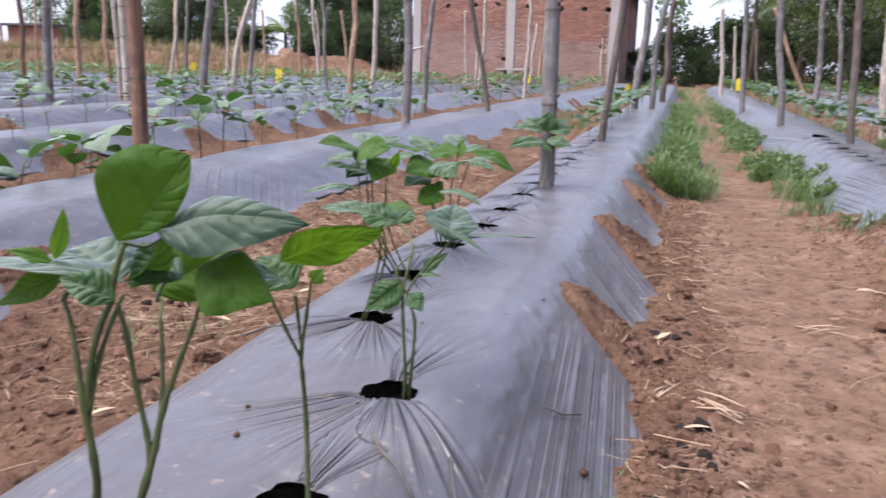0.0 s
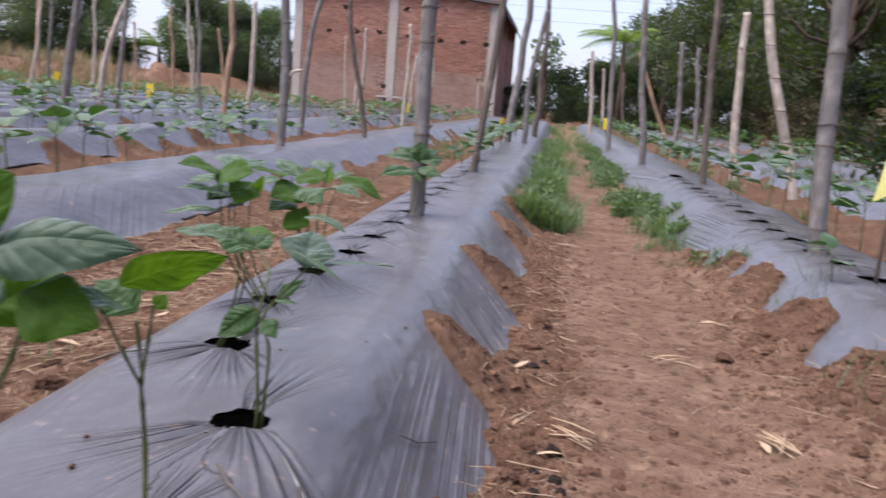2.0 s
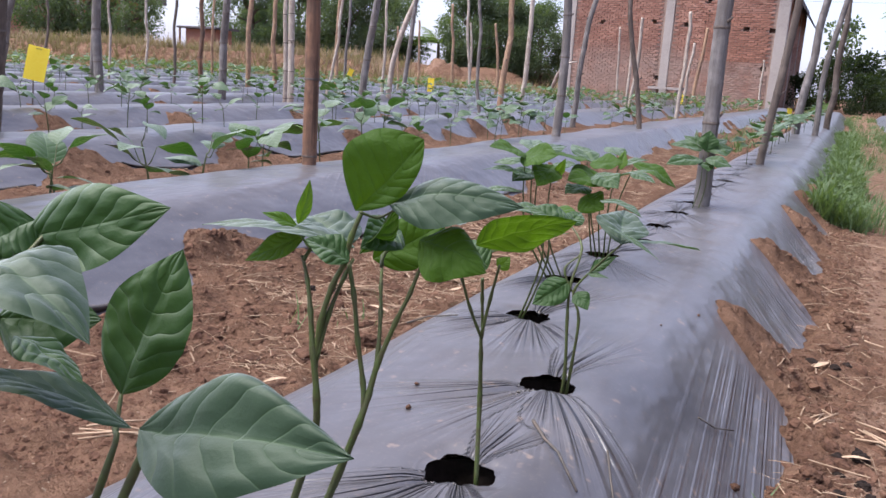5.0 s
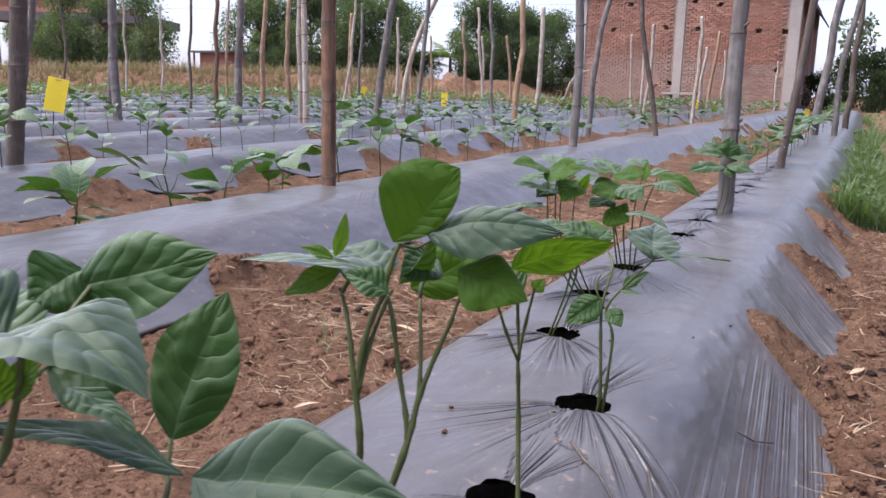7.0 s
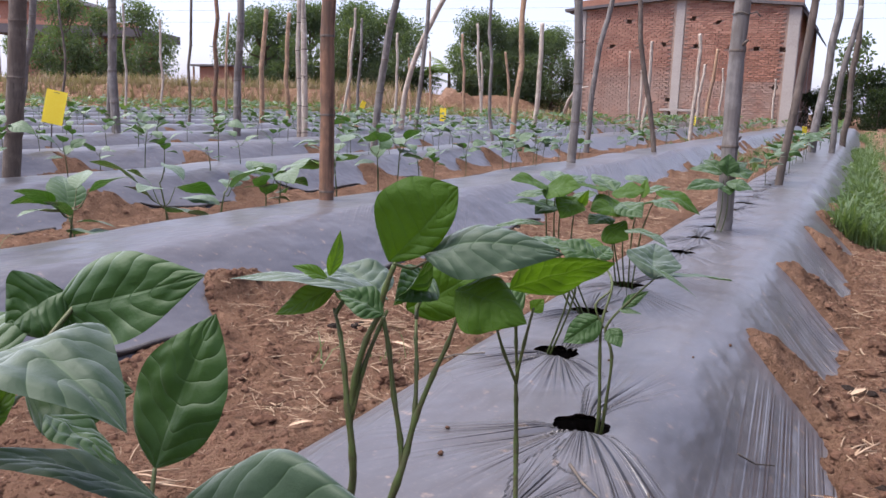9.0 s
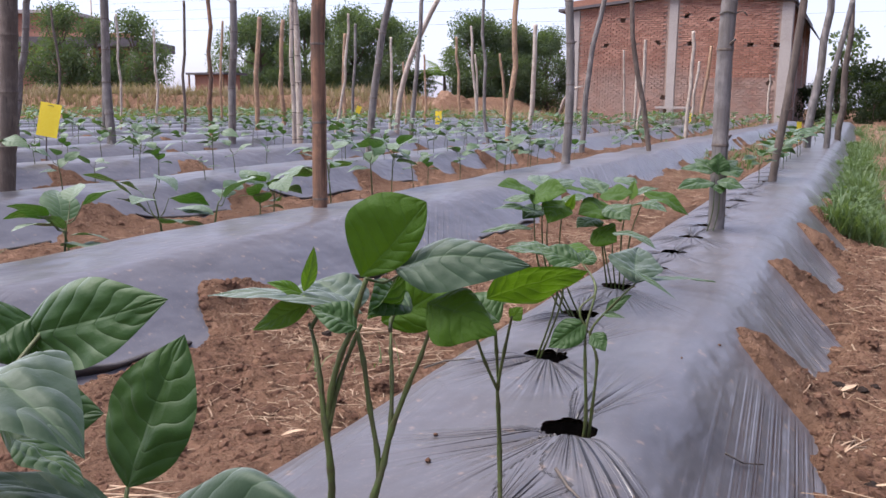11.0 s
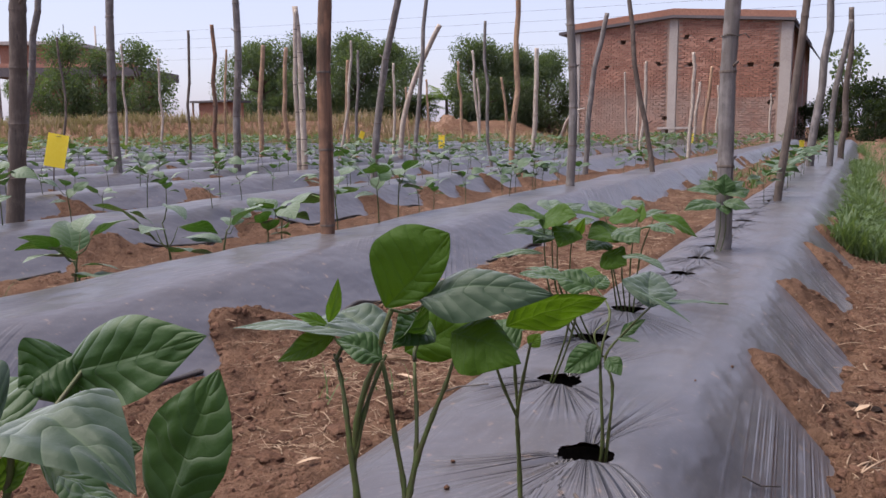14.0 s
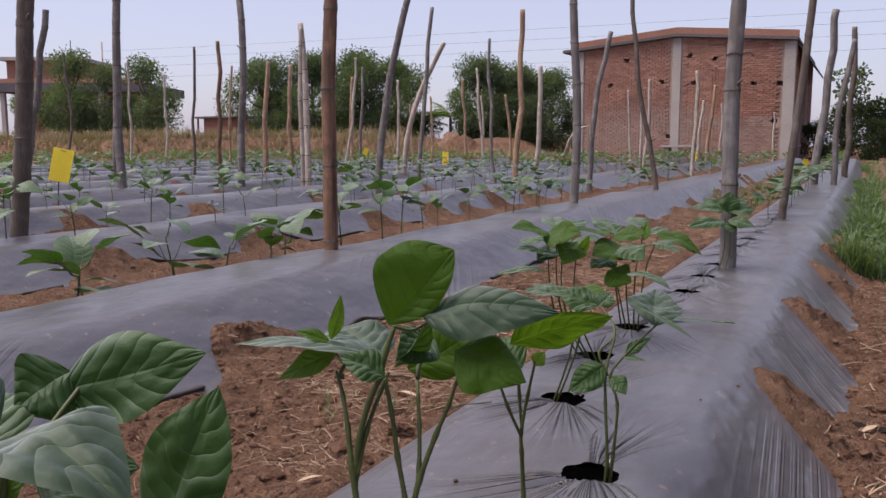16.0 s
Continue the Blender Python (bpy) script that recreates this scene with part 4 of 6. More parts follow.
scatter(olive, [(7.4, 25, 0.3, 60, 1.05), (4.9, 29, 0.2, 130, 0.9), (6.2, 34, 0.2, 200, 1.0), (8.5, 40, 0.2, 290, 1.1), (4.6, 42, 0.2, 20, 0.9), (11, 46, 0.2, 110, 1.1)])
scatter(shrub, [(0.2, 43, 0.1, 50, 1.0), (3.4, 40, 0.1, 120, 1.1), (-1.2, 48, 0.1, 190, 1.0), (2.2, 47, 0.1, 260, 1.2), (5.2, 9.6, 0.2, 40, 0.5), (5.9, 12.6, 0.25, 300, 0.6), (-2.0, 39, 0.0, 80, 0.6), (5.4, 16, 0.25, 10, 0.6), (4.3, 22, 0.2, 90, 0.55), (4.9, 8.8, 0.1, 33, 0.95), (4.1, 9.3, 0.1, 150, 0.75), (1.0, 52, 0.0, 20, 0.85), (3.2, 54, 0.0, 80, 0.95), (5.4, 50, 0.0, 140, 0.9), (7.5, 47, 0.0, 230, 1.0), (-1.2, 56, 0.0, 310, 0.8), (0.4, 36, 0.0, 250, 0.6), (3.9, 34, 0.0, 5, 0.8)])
dry_shrub = tree_thing(TR, 1.3, 0.9, BRUSH, 1500, 0.12, "low dry brown brush under the trees", 0.0, "shrub", 12)
dry_shrub.location = (5.6, 13.5, 0.3)
US = random.Random(77)
scatter(dry_shrub, [(5.3 + US.uniform(-0.4, 1.6) + 0.03 * k, 9 + 1.05 * k, 0.3, US.uniform(0, 360), US.uniform(0.35, 0.75)) for k in range(24)])
scatter(olive, [(13 + US.uniform(-3, 3), 50 + 3 * k, 0.3, US.uniform(0, 360), 1.2) for k in range(4)] + [(6 + 5 * k, 62, 0.3, US.uniform(0, 360), 1.2) for k in range(4)])
scatter(dark, [(20 + US.uniform(-2, 2), 30 + 7 * k, 0.3, US.uniform(0, 360), 1.1) for k in range(4)])


# ---- bean plants ----
def leaf_material(name, c_low, c_high, c_through, amount, ior=1.36, relief=0.34, crinkle=0.18):
    """Leaflet: pale ribs from the leaf's own map, quilted relief between them, light coming through."""
    m, nt, p, co = blank(name, 0.6, 0.0)
    uv = nt.nodes.new("ShaderNodeUVMap")
    sp = nt.nodes.new("ShaderNodeSeparateXYZ")
    nt.links.new(uv.outputs[0], sp.inputs[0])

    def calc(op, a, b=None):
        n = nt.nodes.new("ShaderNodeMath")
        n.operation = op
        for k, v in enumerate((a, b)):
            if v is None:
                continue
            if isinstance(v, (int, float)):
                n.inputs[k].default_value = v
            else:
                nt.links.new(v, n.inputs[k])
        return n.outputs[0]

    au = calc("ABSOLUTE", calc("SUBTRACT", calc("MULTIPLY", sp.outputs[0], 2.0), 1.0))
    wig = noise_fac(nt, co, 30, 0.0, 1.0, 2)
    ph = calc("FRACT", calc("ADD", calc("SUBTRACT", calc("MULTIPLY", sp.outputs[1], 7.0), calc("MULTIPLY", au, 1.7)), calc("MULTIPLY", wig, 0.35)))
    dist = calc("ABSOLUTE", calc("SUBTRACT", ph, 0.5))
    side = calc("SUBTRACT", 1.0, calc("MULTIPLY", calc("SUBTRACT", 0.5, dist), 18.0))
    side = calc("MAXIMUM", side, 0.0)
    mid = calc("MAXIMUM", calc("SUBTRACT", 1.0, calc("MULTIPLY", au, 16.0)), 0.0)
    rib = calc("MINIMUM", calc("ADD", calc("MULTIPLY", side, 0.7), mid), 1.0)
    net = noise_fac(nt, co, 220, 0.35, 0.65, 3, 0.6)
    cells = noise_fac(nt, co, 330, 0.3, 0.7, 4, 0.65)
    big = noise_fac(nt, co, 14, 0.3, 0.7, 4)
    base = mix_rgb(nt, mix_rgb(nt, c_low, c_high, big), c_high, mix_val(nt, net, 0.4))
    col = mix_rgb(nt, base, (0.07, 0.13, 0.045), mix_val(nt, rib, 0.22))
    nt.links.new(col, p.inputs["Base Color"])
    dome = calc("SUBTRACT", 1.0, calc("POWER", calc("MULTIPLY", dist, 2.0), 2.6))
    puff = calc("SUBTRACT", calc("MULTIPLY", dome, calc("MINIMUM", calc("MULTIPLY", au, 4.0), 1.0)), calc("MULTIPLY", mid, 0.6))
    nrm = bump_of(nt, calc("ADD", calc("SUBTRACT", puff, calc("MULTIPLY", side, 0.5)), calc("MULTIPLY", cells, crinkle)), relief, 0.003)
    nt.links.new(nrm, p.inputs["Normal"])
    tr = nt.nodes.new("ShaderNodeBsdfTranslucent")
    lit = mix_rgb(nt, c_through, tuple(0.62 * q for q in c_through), calc("MULTIPLY", big, 0.8))
    lit = mix_rgb(nt, lit, tuple(0.5 * q for q in c_through), mix_val(nt, net, 0.35))
    nt.links.new(mix_rgb(nt, lit, tuple(0.4 * q for q in c_through), mix_val(nt, rib, 0.55)), tr.inputs[0])
    nt.links.new(nrm, tr.inputs["Normal"])
    mx = nt.nodes.new("ShaderNodeMixShader")
    mx.inputs[0].default_value = amount
    nt.links.new(p.outputs[0], mx.inputs[1])
    nt.links.new(tr.outputs[0], mx.inputs[2])
    lw = nt.nodes.new("ShaderNodeLayerWeight")
    lw.inputs[0].default_value = 0.5
    nt.links.new(nrm, lw.inputs["Normal"])
    f0 = ((ior - 1) / (ior + 1)) ** 2
    gloss = calc("ADD", calc("MULTIPLY", calc("POWER", lw.outputs["Facing"], 2.6), 11 * f0), 0.8 * f0)
    gl = nt.nodes.new("ShaderNodeBsdfGlossy")
    gl.inputs["Roughness"].default_value = 0.56
    gl.inputs[0].default_value = (0.8, 0.85, 0.83, 1)
    nt.links.new(nrm, gl.inputs["Normal"])
    sheen = nt.nodes.new("ShaderNodeMixShader")
    nt.links.new(gloss, sheen.inputs[0])
    nt.links.new(mx.outputs[0], sheen.inputs[1])
    nt.links.new(gl.outputs[0], sheen.inputs[2])
    nt.links.new(sheen.outputs[0], nt.nodes["Material Output"].inputs[0])
    return m


LEAF = leaf_material("bean_leaflet", (0.01, 0.035, 0.006), (0.025, 0.06, 0.012), (0.065, 0.165, 0.004), 0.26, 1.38, 0.34, 0.16)
QUILT = leaf_material("quilted_bean_leaflet", (0.01, 0.028, 0.012), (0.024, 0.048, 0.024), (0.045, 0.115, 0.006), 0.22, 1.42, 0.26, 0.14)
# same leaflet seen from its matte underside, the backlit glow put into brighter colours
BACKLIT = leaf_material("backlit_bean_leaflet", (0.028, 0.068, 0.006), (0.045, 0.095, 0.011), (0.115, 0.235, 0.004), 0.37, 1.22, 0.35, 0.4)
ROW_LEAF = leaf_material("seedling_leaflet", (0.014, 0.045, 0.01), (0.03, 0.072, 0.02), (0.06, 0.16, 0.008), 0.28, 1.42)
YOUNG = leaf_material("young_bean_leaflet", (0.055, 0.12, 0.012), (0.085, 0.16, 0.02), (0.15, 0.29, 0.012), 0.42, 1.32)
STALK = surface("green_stalk", (0.038, 0.07, 0.014), (0.075, 0.115, 0.026), (0.05, 0.042, 0.018), 20, 120, 0.5, 0.4, 0.2, 0.001)
STALKS = {"": STALK, "YOUNG": surface("young_stalk", (0.11, 0.18, 0.035), (0.14, 0.22, 0.05), (0.09, 0.15, 0.03), 20, 120, 0.5, 0.4, 0.2, 0.001)}


def bean_plant(base, label):
    ob = new("bean_plant", None)
    ob.location = base
    return tagged(ob, label, "plant", "bean plants")


def leaf_mesh(base, tip, width, normal, fold, arch, mat, nu=8, nv=14, seed=0, blunt=0.0, skew=0.0, quilt=0.0):
    """An ovate pointed leaflet from its stalk to its tip, folded along the midrib, with a wavy rim.
    fold: one slope for both halves, or (left, right, curl of the left rim); skew widens the left half."""
    rng = random.Random(seed)
    b, t = Vector(base), Vector(tip)
    ax = t - b
    n = Vector(normal)
    n = (n - ax * (n.dot(ax) / ax.length_squared)).normalized()
    s = ax.cross(n).normalized()
    length = ax.length
    left, right, curl = fold if isinstance(fold, tuple) else (fold, fold, 0.0)
    w1, w2 = rng.uniform(0, 6.28), rng.uniform(0, 6.28)
    twist = rng.uniform(-0.2, 0.2)
    wide = 0.4 + 0.16 * blunt
    vs, fs, uvs = [], [], []
    for j in range(nv + 1):
        v = j / nv
        if v < wide:
            half = (1 - ((wide - v) / wide) ** 1.7) ** 0.8
        else:
            half = (1 - ((v - wide) / (1 - wide)) ** (1.6 + blunt)) ** (1.05 - 0.2 * blunt)
        half *= 0.5 * width * (1 + 0.05 * math.sin(9 * v + w2) * math.sin(math.pi * v))
        half = max(half, 0.012 * width * (1 - v))
        mid = b + ax * v + n * (arch * length * 4 * v * (1 - v)) + s * (0.03 * length * math.sin(math.pi * v) * math.sin(w1))
        for i in range(nu + 1):
            u = 2 * i / nu - 1
            au = abs(u)
            h = half * (1 - skew * (1 if u > 0 else -1))
            lift = (right if u > 0 else left) * au**1.3 * h + 0.09 * h * math.sin(8 * v + w2 + (2 if u > 0 else 0)) * u * u - 0.1 * h * u**4 + twist * u * h * v
            if u < 0:
                lift -= curl * h * au**4
            lift += 0.16 * half * noise.noise(Vector((1.7 * u, 3.6 * v, 7.3 * seed)))
            lift += 0.05 * half * noise.noise(Vector((5.0 * u, 9.0 * v, 3.1 * seed)))
            vein = v + 0.065 * (1 if u > 0 else 0) * min(1.0, 6 * au) + 0.05 * noise.noise(Vector((4.0 * v, 2.0 * u, 5.7 * seed)))
            ph = (7.0 * vein - 1.7 * au) % 1.0 - 0.5
            puff = (1 - (2 * abs(ph)) ** 2.6) * min(1.0, 3.5 * au) * (1 - au**3)
            vs.append(mid + s * (u * h) + n * (lift + quilt * width * (puff - 0.5 * max(0.0, 1 - 9 * au))))
            uvs.append((0.5 + 0.5 * u, vein))
    for j in range(nv):
        for i in range(nu):
            a = j * (nu + 1) + i
            fs.append((a, a + 1, a + nu + 2, a + nu + 1))
    me = mesh_of("leaf", vs, fs, mat)
    layer = me.uv_layers.new(name="UVMap")
    for lp in me.loops:
        layer.data[lp.index].uv = uvs[lp.vertex_index]
    return me


LEAF_SEED = [0]


def leaf(plant, base, tip, width, normal, fold=0.15, arch=0.06, mat=None, nu=18, nv=48, blunt=0.0, skew=0.0, puffed=1.0):
    LEAF_SEED[0] += 1
    o = plant.location
    mat = mat or LEAF
    relief = 0.011 if mat == QUILT else 0.006 if nu > 8 else 0.0
    me = leaf_mesh(Vector(base) - o, Vector(tip) - o, width, normal, fold, arch, mat, nu, nv, LEAF_SEED[0], blunt, skew, relief * puffed)
    return part("leaf", me, None, plant, "pale young leaflet" if mat == YOUNG else "")


def stalk(plant, pts, r0, r1, tone=""):
    """A stem or leaf stalk that runs smoothly through the points."""
    o = plant.location
    p = [Vector(q) - o for q in pts]
    path = []
    for k in range(len(p) - 1):
        a, b, c, d = p[max(k - 1, 0)], p[k], p[k + 1], p[min(k + 2, len(p) - 1)]
        for u in (0, 0.25, 0.5, 0.75):
            path.append(0.5 * ((2 * b) + (c - a) * u + (2 * a - 5 * b + 4 * c - d) * u * u + (3 * b - a - 3 * c + d) * u**3))
    path.append(p[-1])
    n = len(path) - 1
    r0, r1 = 0.8 * r0, 0.85 * r1
    radii = [r0 + (r1 - r0) * k / n + (0.0006 if k % 4 == 0 and 0 < k < n else 0) for k in range(n + 1)]
    vs, fs = tube(path, radii, 8)
    return part("stem", mesh_of("stem", vs, fs, STALKS[tone]), None, plant)


p1 = bean_plant((-0.435, 0.700, 0.200), "tall bean seedling with broad green leaflets, one backlit, on silver film")
leaf(p1, (-0.368, 0.660, 0.515), (-0.323, 0.677, 0.571), 0.056, (0.50, -0.83, 0.25), 0.08, 0.03, BACKLIT, blunt=0.6, skew=0.42)
leaf(p1, (-0.347, 0.672, 0.522), (-0.249, 0.695, 0.528), 0.054, (0.2, -0.6, 0.77), (0.0, -0.1, 0.5), 0.1, QUILT, puffed=1.7)
leaf(p1, (-0.372, 0.675, 0.479), (-0.340, 0.676, 0.527), 0.030, (0.88, -0.06, 0.47), 0.5, 0.03)
leaf(p1, (-0.381, 0.711, 0.467), (-0.332, 0.743, 0.500), 0.046, (0.36, -0.88, 0.3), 0.1, 0.05, BACKLIT, blunt=0.3)
leaf(p1, (-0.324, 0.681, 0.496), (-0.267, 0.678, 0.480), 0.046, (0.45, -0.74, 0.48), (0.05, -0.1, 0.2), 0.12, BACKLIT, blunt=0.1, skew=-0.15)
leaf(p1, (-0.376, 0.674, 0.483), (-0.508, 0.652, 0.486), 0.050, (-0.00, 0.01, 1.00), 0.12, 0.07, QUILT)
leaf(p1, (-0.390, 0.689, 0.480), (-0.461, 0.710, 0.488), 0.065, (0.14, -0.06, 0.99), 0.12, 0.12, QUILT)
leaf(p1, (-0.425, 0.668, 0.496), (-0.417, 0.671, 0.532), 0.012, (0.68, -0.66, 0.32), 0.25, 0.03, YOUNG)
leaf(p1, (-0.425, 0.667, 0.494), (-0.442, 0.644, 0.506), 0.012, (0.35, -0.69, 0.63), 0.25, 0.05, YOUNG)
leaf(p1, (-0.427, 0.682, 0.485), (-0.472, 0.662, 0.460), 0.022, (0.49, -0.60, 0.62), 0.2, 0.03, YOUNG)
leaf(p1, (-0.361, 0.750, 0.486), (-0.328, 0.791, 0.498), 0.050, (0.04, -0.07, 1.00), 0.1, 0.08, QUILT)
leaf(p1, (-0.368, 0.654, 0.477), (-0.399, 0.641, 0.492), 0.030, (0.25, -0.49, 0.84), 0.2, 0.08)
leaf(p1, (-0.356, 0.709, 0.495), (-0.362, 0.659, 0.487), 0.035, (0.48, -0.71, 0.52), 0.2, 0.05)
stalk(p1, [(-0.452, 0.690, 0.200), (-0.400, 0.660, 0.320), (-0.391, 0.651, 0.363), (-0.396, 0.651, 0.402), (-0.402, 0.655, 0.432), (-0.410, 0.661, 0.455), (-0.419, 0.666, 0.472)], 0.0044, 0.0014)
stalk(p1, [(-0.395, 0.653, 0.388), (-0.391, 0.653, 0.425), (-0.384, 0.657, 0.455), (-0.376, 0.660, 0.474), (-0.370, 0.659, 0.495), (-0.364, 0.662, 0.514)], 0.003, 0.0022)
stalk(p1, [(-0.393, 0.652, 0.395), (-0.387, 0.658, 0.432), (-0.379, 0.666, 0.462), (-0.376, 0.673, 0.475)], 0.0024, 0.0015)
stalk(p1, [(-0.425, 0.695, 0.200), (-0.375, 0.662, 0.300), (-0.357, 0.659, 0.347), (-0.353, 0.666, 0.371), (-0.349, 0.671, 0.396), (-0.338, 0.677, 0.431), (-0.329, 0.680, 0.454), (-0.321, 0.683, 0.481)], 0.0044, 0.0014)
stalk(p1, [(-0.355, 0.662, 0.360), (-0.358, 0.665, 0.380), (-0.365, 0.666, 0.413), (-0.370, 0.666, 0.448), (-0.375, 0.665, 0.472)], 0.0026, 0.002)
stalk(p1, [(-0.351, 0.669, 0.385), (-0.351, 0.674, 0.404), (-0.356, 0.684, 0.433), (-0.361, 0.691, 0.451), (-0.367, 0.702, 0.466)], 0.0024, 0.0013)
stalk(p1, [(-0.362, 0.657, 0.515), (-0.355, 0.671, 0.510), (-0.340, 0.669, 0.518)], 0.0015, 0.001)
stalk(p1, [(-0.388, 0.657, 0.473), (-0.413, 0.664, 0.482), (-0.422, 0.663, 0.494)], 0.0013, 0.0009, "YOUNG")
stalk(p1, [(-0.410, 0.655, 0.471), (-0.408, 0.663, 0.480), (-0.403, 0.677, 0.487)], 0.0022, 0.0013)
stalk(p1, [(-0.356, 0.682, 0.470), (-0.361, 0.692, 0.476), (-0.366, 0.712, 0.479)], 0.0022, 0.0013)
stalk(p1, [(-0.321, 0.690, 0.475), (-0.316, 0.688, 0.487), (-0.309, 0.687, 0.496)], 0.0022, 0.0013)

p1b = bean_plant((-0.355, 0.905, 0.200), "slender bean seedling rising from a planting hole")
leaf(p1b, (-0.347, 0.844, 0.462), (-0.248, 0.832, 0.500), 0.055, (0.18, -0.70, -0.69), 0.08, -0.05, BACKLIT)
leaf(p1b, (-0.349, 0.886, 0.447), (-0.271, 0.886, 0.478), 0.060, (0.10, 0.03, 0.99), 0.1, 0.05)
leaf(p1b, (-0.343, 0.865, 0.435), (-0.384, 0.870, 0.457), 0.045, (0.31, -0.60, 0.74), 0.1, 0.05)
leaf(p1b, (-0.348, 0.907, 0.427), (-0.338, 0.913, 0.440), 0.016, (0.68, -0.59, 0.44), 0.2, 0.02, YOUNG)
leaf(p1b, (-0.325, 0.809, 0.456), (-0.337, 0.738, 0.472), 0.040, (0.23, -0.44, 0.87), 0.1, 0.06)
stalk(p1b, [(-0.352, 0.903, 0.180), (-0.365, 0.927, 0.275), (-0.364, 0.918, 0.329), (-0.364, 0.916, 0.351), (-0.355, 0.910, 0.393), (-0.340, 0.890, 0.435)], 0.0034, 0.0015)
stalk(p1b, [(-0.364, 0.915, 0.348), (-0.372, 0.899, 0.382), (-0.371, 0.871, 0.419), (-0.361, 0.835, 0.446)], 0.0022, 0.0014)
stalk(p1b, [(-0.364, 0.917, 0.354), (-0.364, 0.910, 0.392), (-0.361, 0.899, 0.416)], 0.0018, 0.0022)

p2 = bean_plant((-0.355, 1.225, 0.170), "thin bean seedling with crinkled leaflets in a film hole")
leaf(p2, (-0.290, 1.188, 0.416), (-0.311, 1.284, 0.446), 0.070, (0.23, -0.33, 0.92), 0.15, 0.06, QUILT)
leaf(p2, (-0.313, 1.191, 0.437), (-0.230, 1.160, 0.405), 0.022, (0.53, -0.05, 0.84), 0.1, 0.04)
leaf(p2, (-0.293, 1.208, 0.415), (-0.225, 1.441, 0.375), 0.050, (-0.05, 0.11, 0.99), 0.1, 0.02)
leaf(p2, (-0.363, 1.219, 0.348), (-0.405, 1.192, 0.313), 0.042, (0.52, -0.68, 0.52), 0.1, 0.05)
leaf(p2, (-0.347, 1.203, 0.339), (-0.325, 1.189, 0.320), 0.026, (0.21, -0.87, 0.44), 0.15, 0.05)
leaf(p2, (-0.334, 1.214, 0.366), (-0.304, 1.233, 0.390), 0.017, (0.06, -0.79, 0.62), 0.2, 0.04)
leaf(p2, (-0.338, 1.212, 0.365), (-0.305, 1.206, 0.364), 0.014, (0.22, -0.43, 0.88), 0.2, 0.04)
leaf(p2, (-0.389, 1.274, 0.418), (-0.450, 1.268, 0.435), 0.050, (0.40, -0.56, 0.73), 0.08, 0.06)
leaf(p2, (-0.435, 1.286, 0.427), (-0.505, 1.273, 0.430), 0.045, (0.08, -0.14, 0.99), 0.1, 0.05)
leaf(p2, (-0.389, 1.274, 0.418), (-0.382, 1.313, 0.430), 0.030, (0.40, -0.53, 0.75), 0.1, 0.05)
stalk(p2, [(-0.362, 1.222, 0.160), (-0.355, 1.214, 0.215), (-0.359, 1.213, 0.296), (-0.361, 1.219, 0.342), (-0.356, 1.241, 0.393), (-0.387, 1.275, 0.418)], 0.0034, 0.0014)
stalk(p2, [(-0.355, 1.225, 0.160), (-0.348, 1.218, 0.223), (-0.342, 1.211, 0.299), (-0.353, 1.211, 0.337), (-0.323, 1.211, 0.379), (-0.291, 1.198, 0.415)], 0.003, 0.0014)
stalk(p2, [(-0.358, 1.219, 0.334), (-0.371, 1.218, 0.365), (-0.356, 1.240, 0.385), (-0.365, 1.250, 0.406)], 0.0018, 0.0012)

p3 = bean_plant((-0.555, 1.826, 0.170), "bushy bean seedling with overlapping dark leaflets")
leaf(p3, (-0.618, 1.703, 0.469), (-0.663, 1.614, 0.485), 0.066, (0.14, -0.28, 0.95), 0.1, 0.06, BACKLIT)
leaf(p3, (-0.621, 1.678, 0.463), (-0.542, 1.675, 0.476), 0.078, (0.28, -0.44, 0.85), 0.08, 0.06, BACKLIT)
leaf(p3, (-0.625, 1.768, 0.471), (-0.688, 1.907, 0.481), 0.060, (0.11, -0.21, 0.97), 0.1, 0.05)
leaf(p3, (-0.589, 1.689, 0.427), (-0.669, 1.605, 0.440), 0.060, (0.06, -0.11, 0.99), 0.1, 0.07)
leaf(p3, (-0.567, 1.727, 0.451), (-0.572, 1.651, 0.415), 0.060, (0.25, -0.71, 0.65), 0.12, 0.05, BACKLIT)
leaf(p3, (-0.623, 1.712, 0.392), (-0.710, 1.644, 0.386), 0.050, (0.02, -0.03, 1.00), 0.1, 0.06)
leaf(p3, (-0.624, 1.765, 0.448), (-0.697, 1.727, 0.442), 0.060, (0.07, -0.14, 0.99), 0.1, 0.06)
leaf(p3, (-0.611, 1.747, 0.433), (-0.630, 1.667, 0.416), 0.050, (0.23, -0.44, 0.87), 0.1, 0.06)
leaf(p3, (-0.616, 1.795, 0.469), (-0.598, 1.896, 0.477), 0.060, (0.11, -0.21, 0.97), 0.1, 0.05)
leaf(p3, (-0.559, 1.727, 0.427), (-0.534, 1.701, 0.470), 0.020, (0.48, -0.71, 0.52), 0.2, 0.03, YOUNG)
stalk(p3, [(-0.555, 1.826, 0.160), (-0.615, 1.772, 0.304), (-0.605, 1.709, 0.460)], 0.0028, 0.0013)
stalk(p3, [(-0.537, 1.826, 0.160), (-0.587, 1.786, 0.304), (-0.567, 1.727, 0.449)], 0.0028, 0.0013)
stalk(p3, [(-0.567, 1.826, 0.160), (-0.628, 1.765, 0.304), (-0.620, 1.702, 0.466)], 0.0028, 0.0013)
stalk(p3, [(-0.549, 1.826, 0.160), (-0.607, 1.776, 0.304), (-0.593, 1.710, 0.427)], 0.0028, 0.0013)

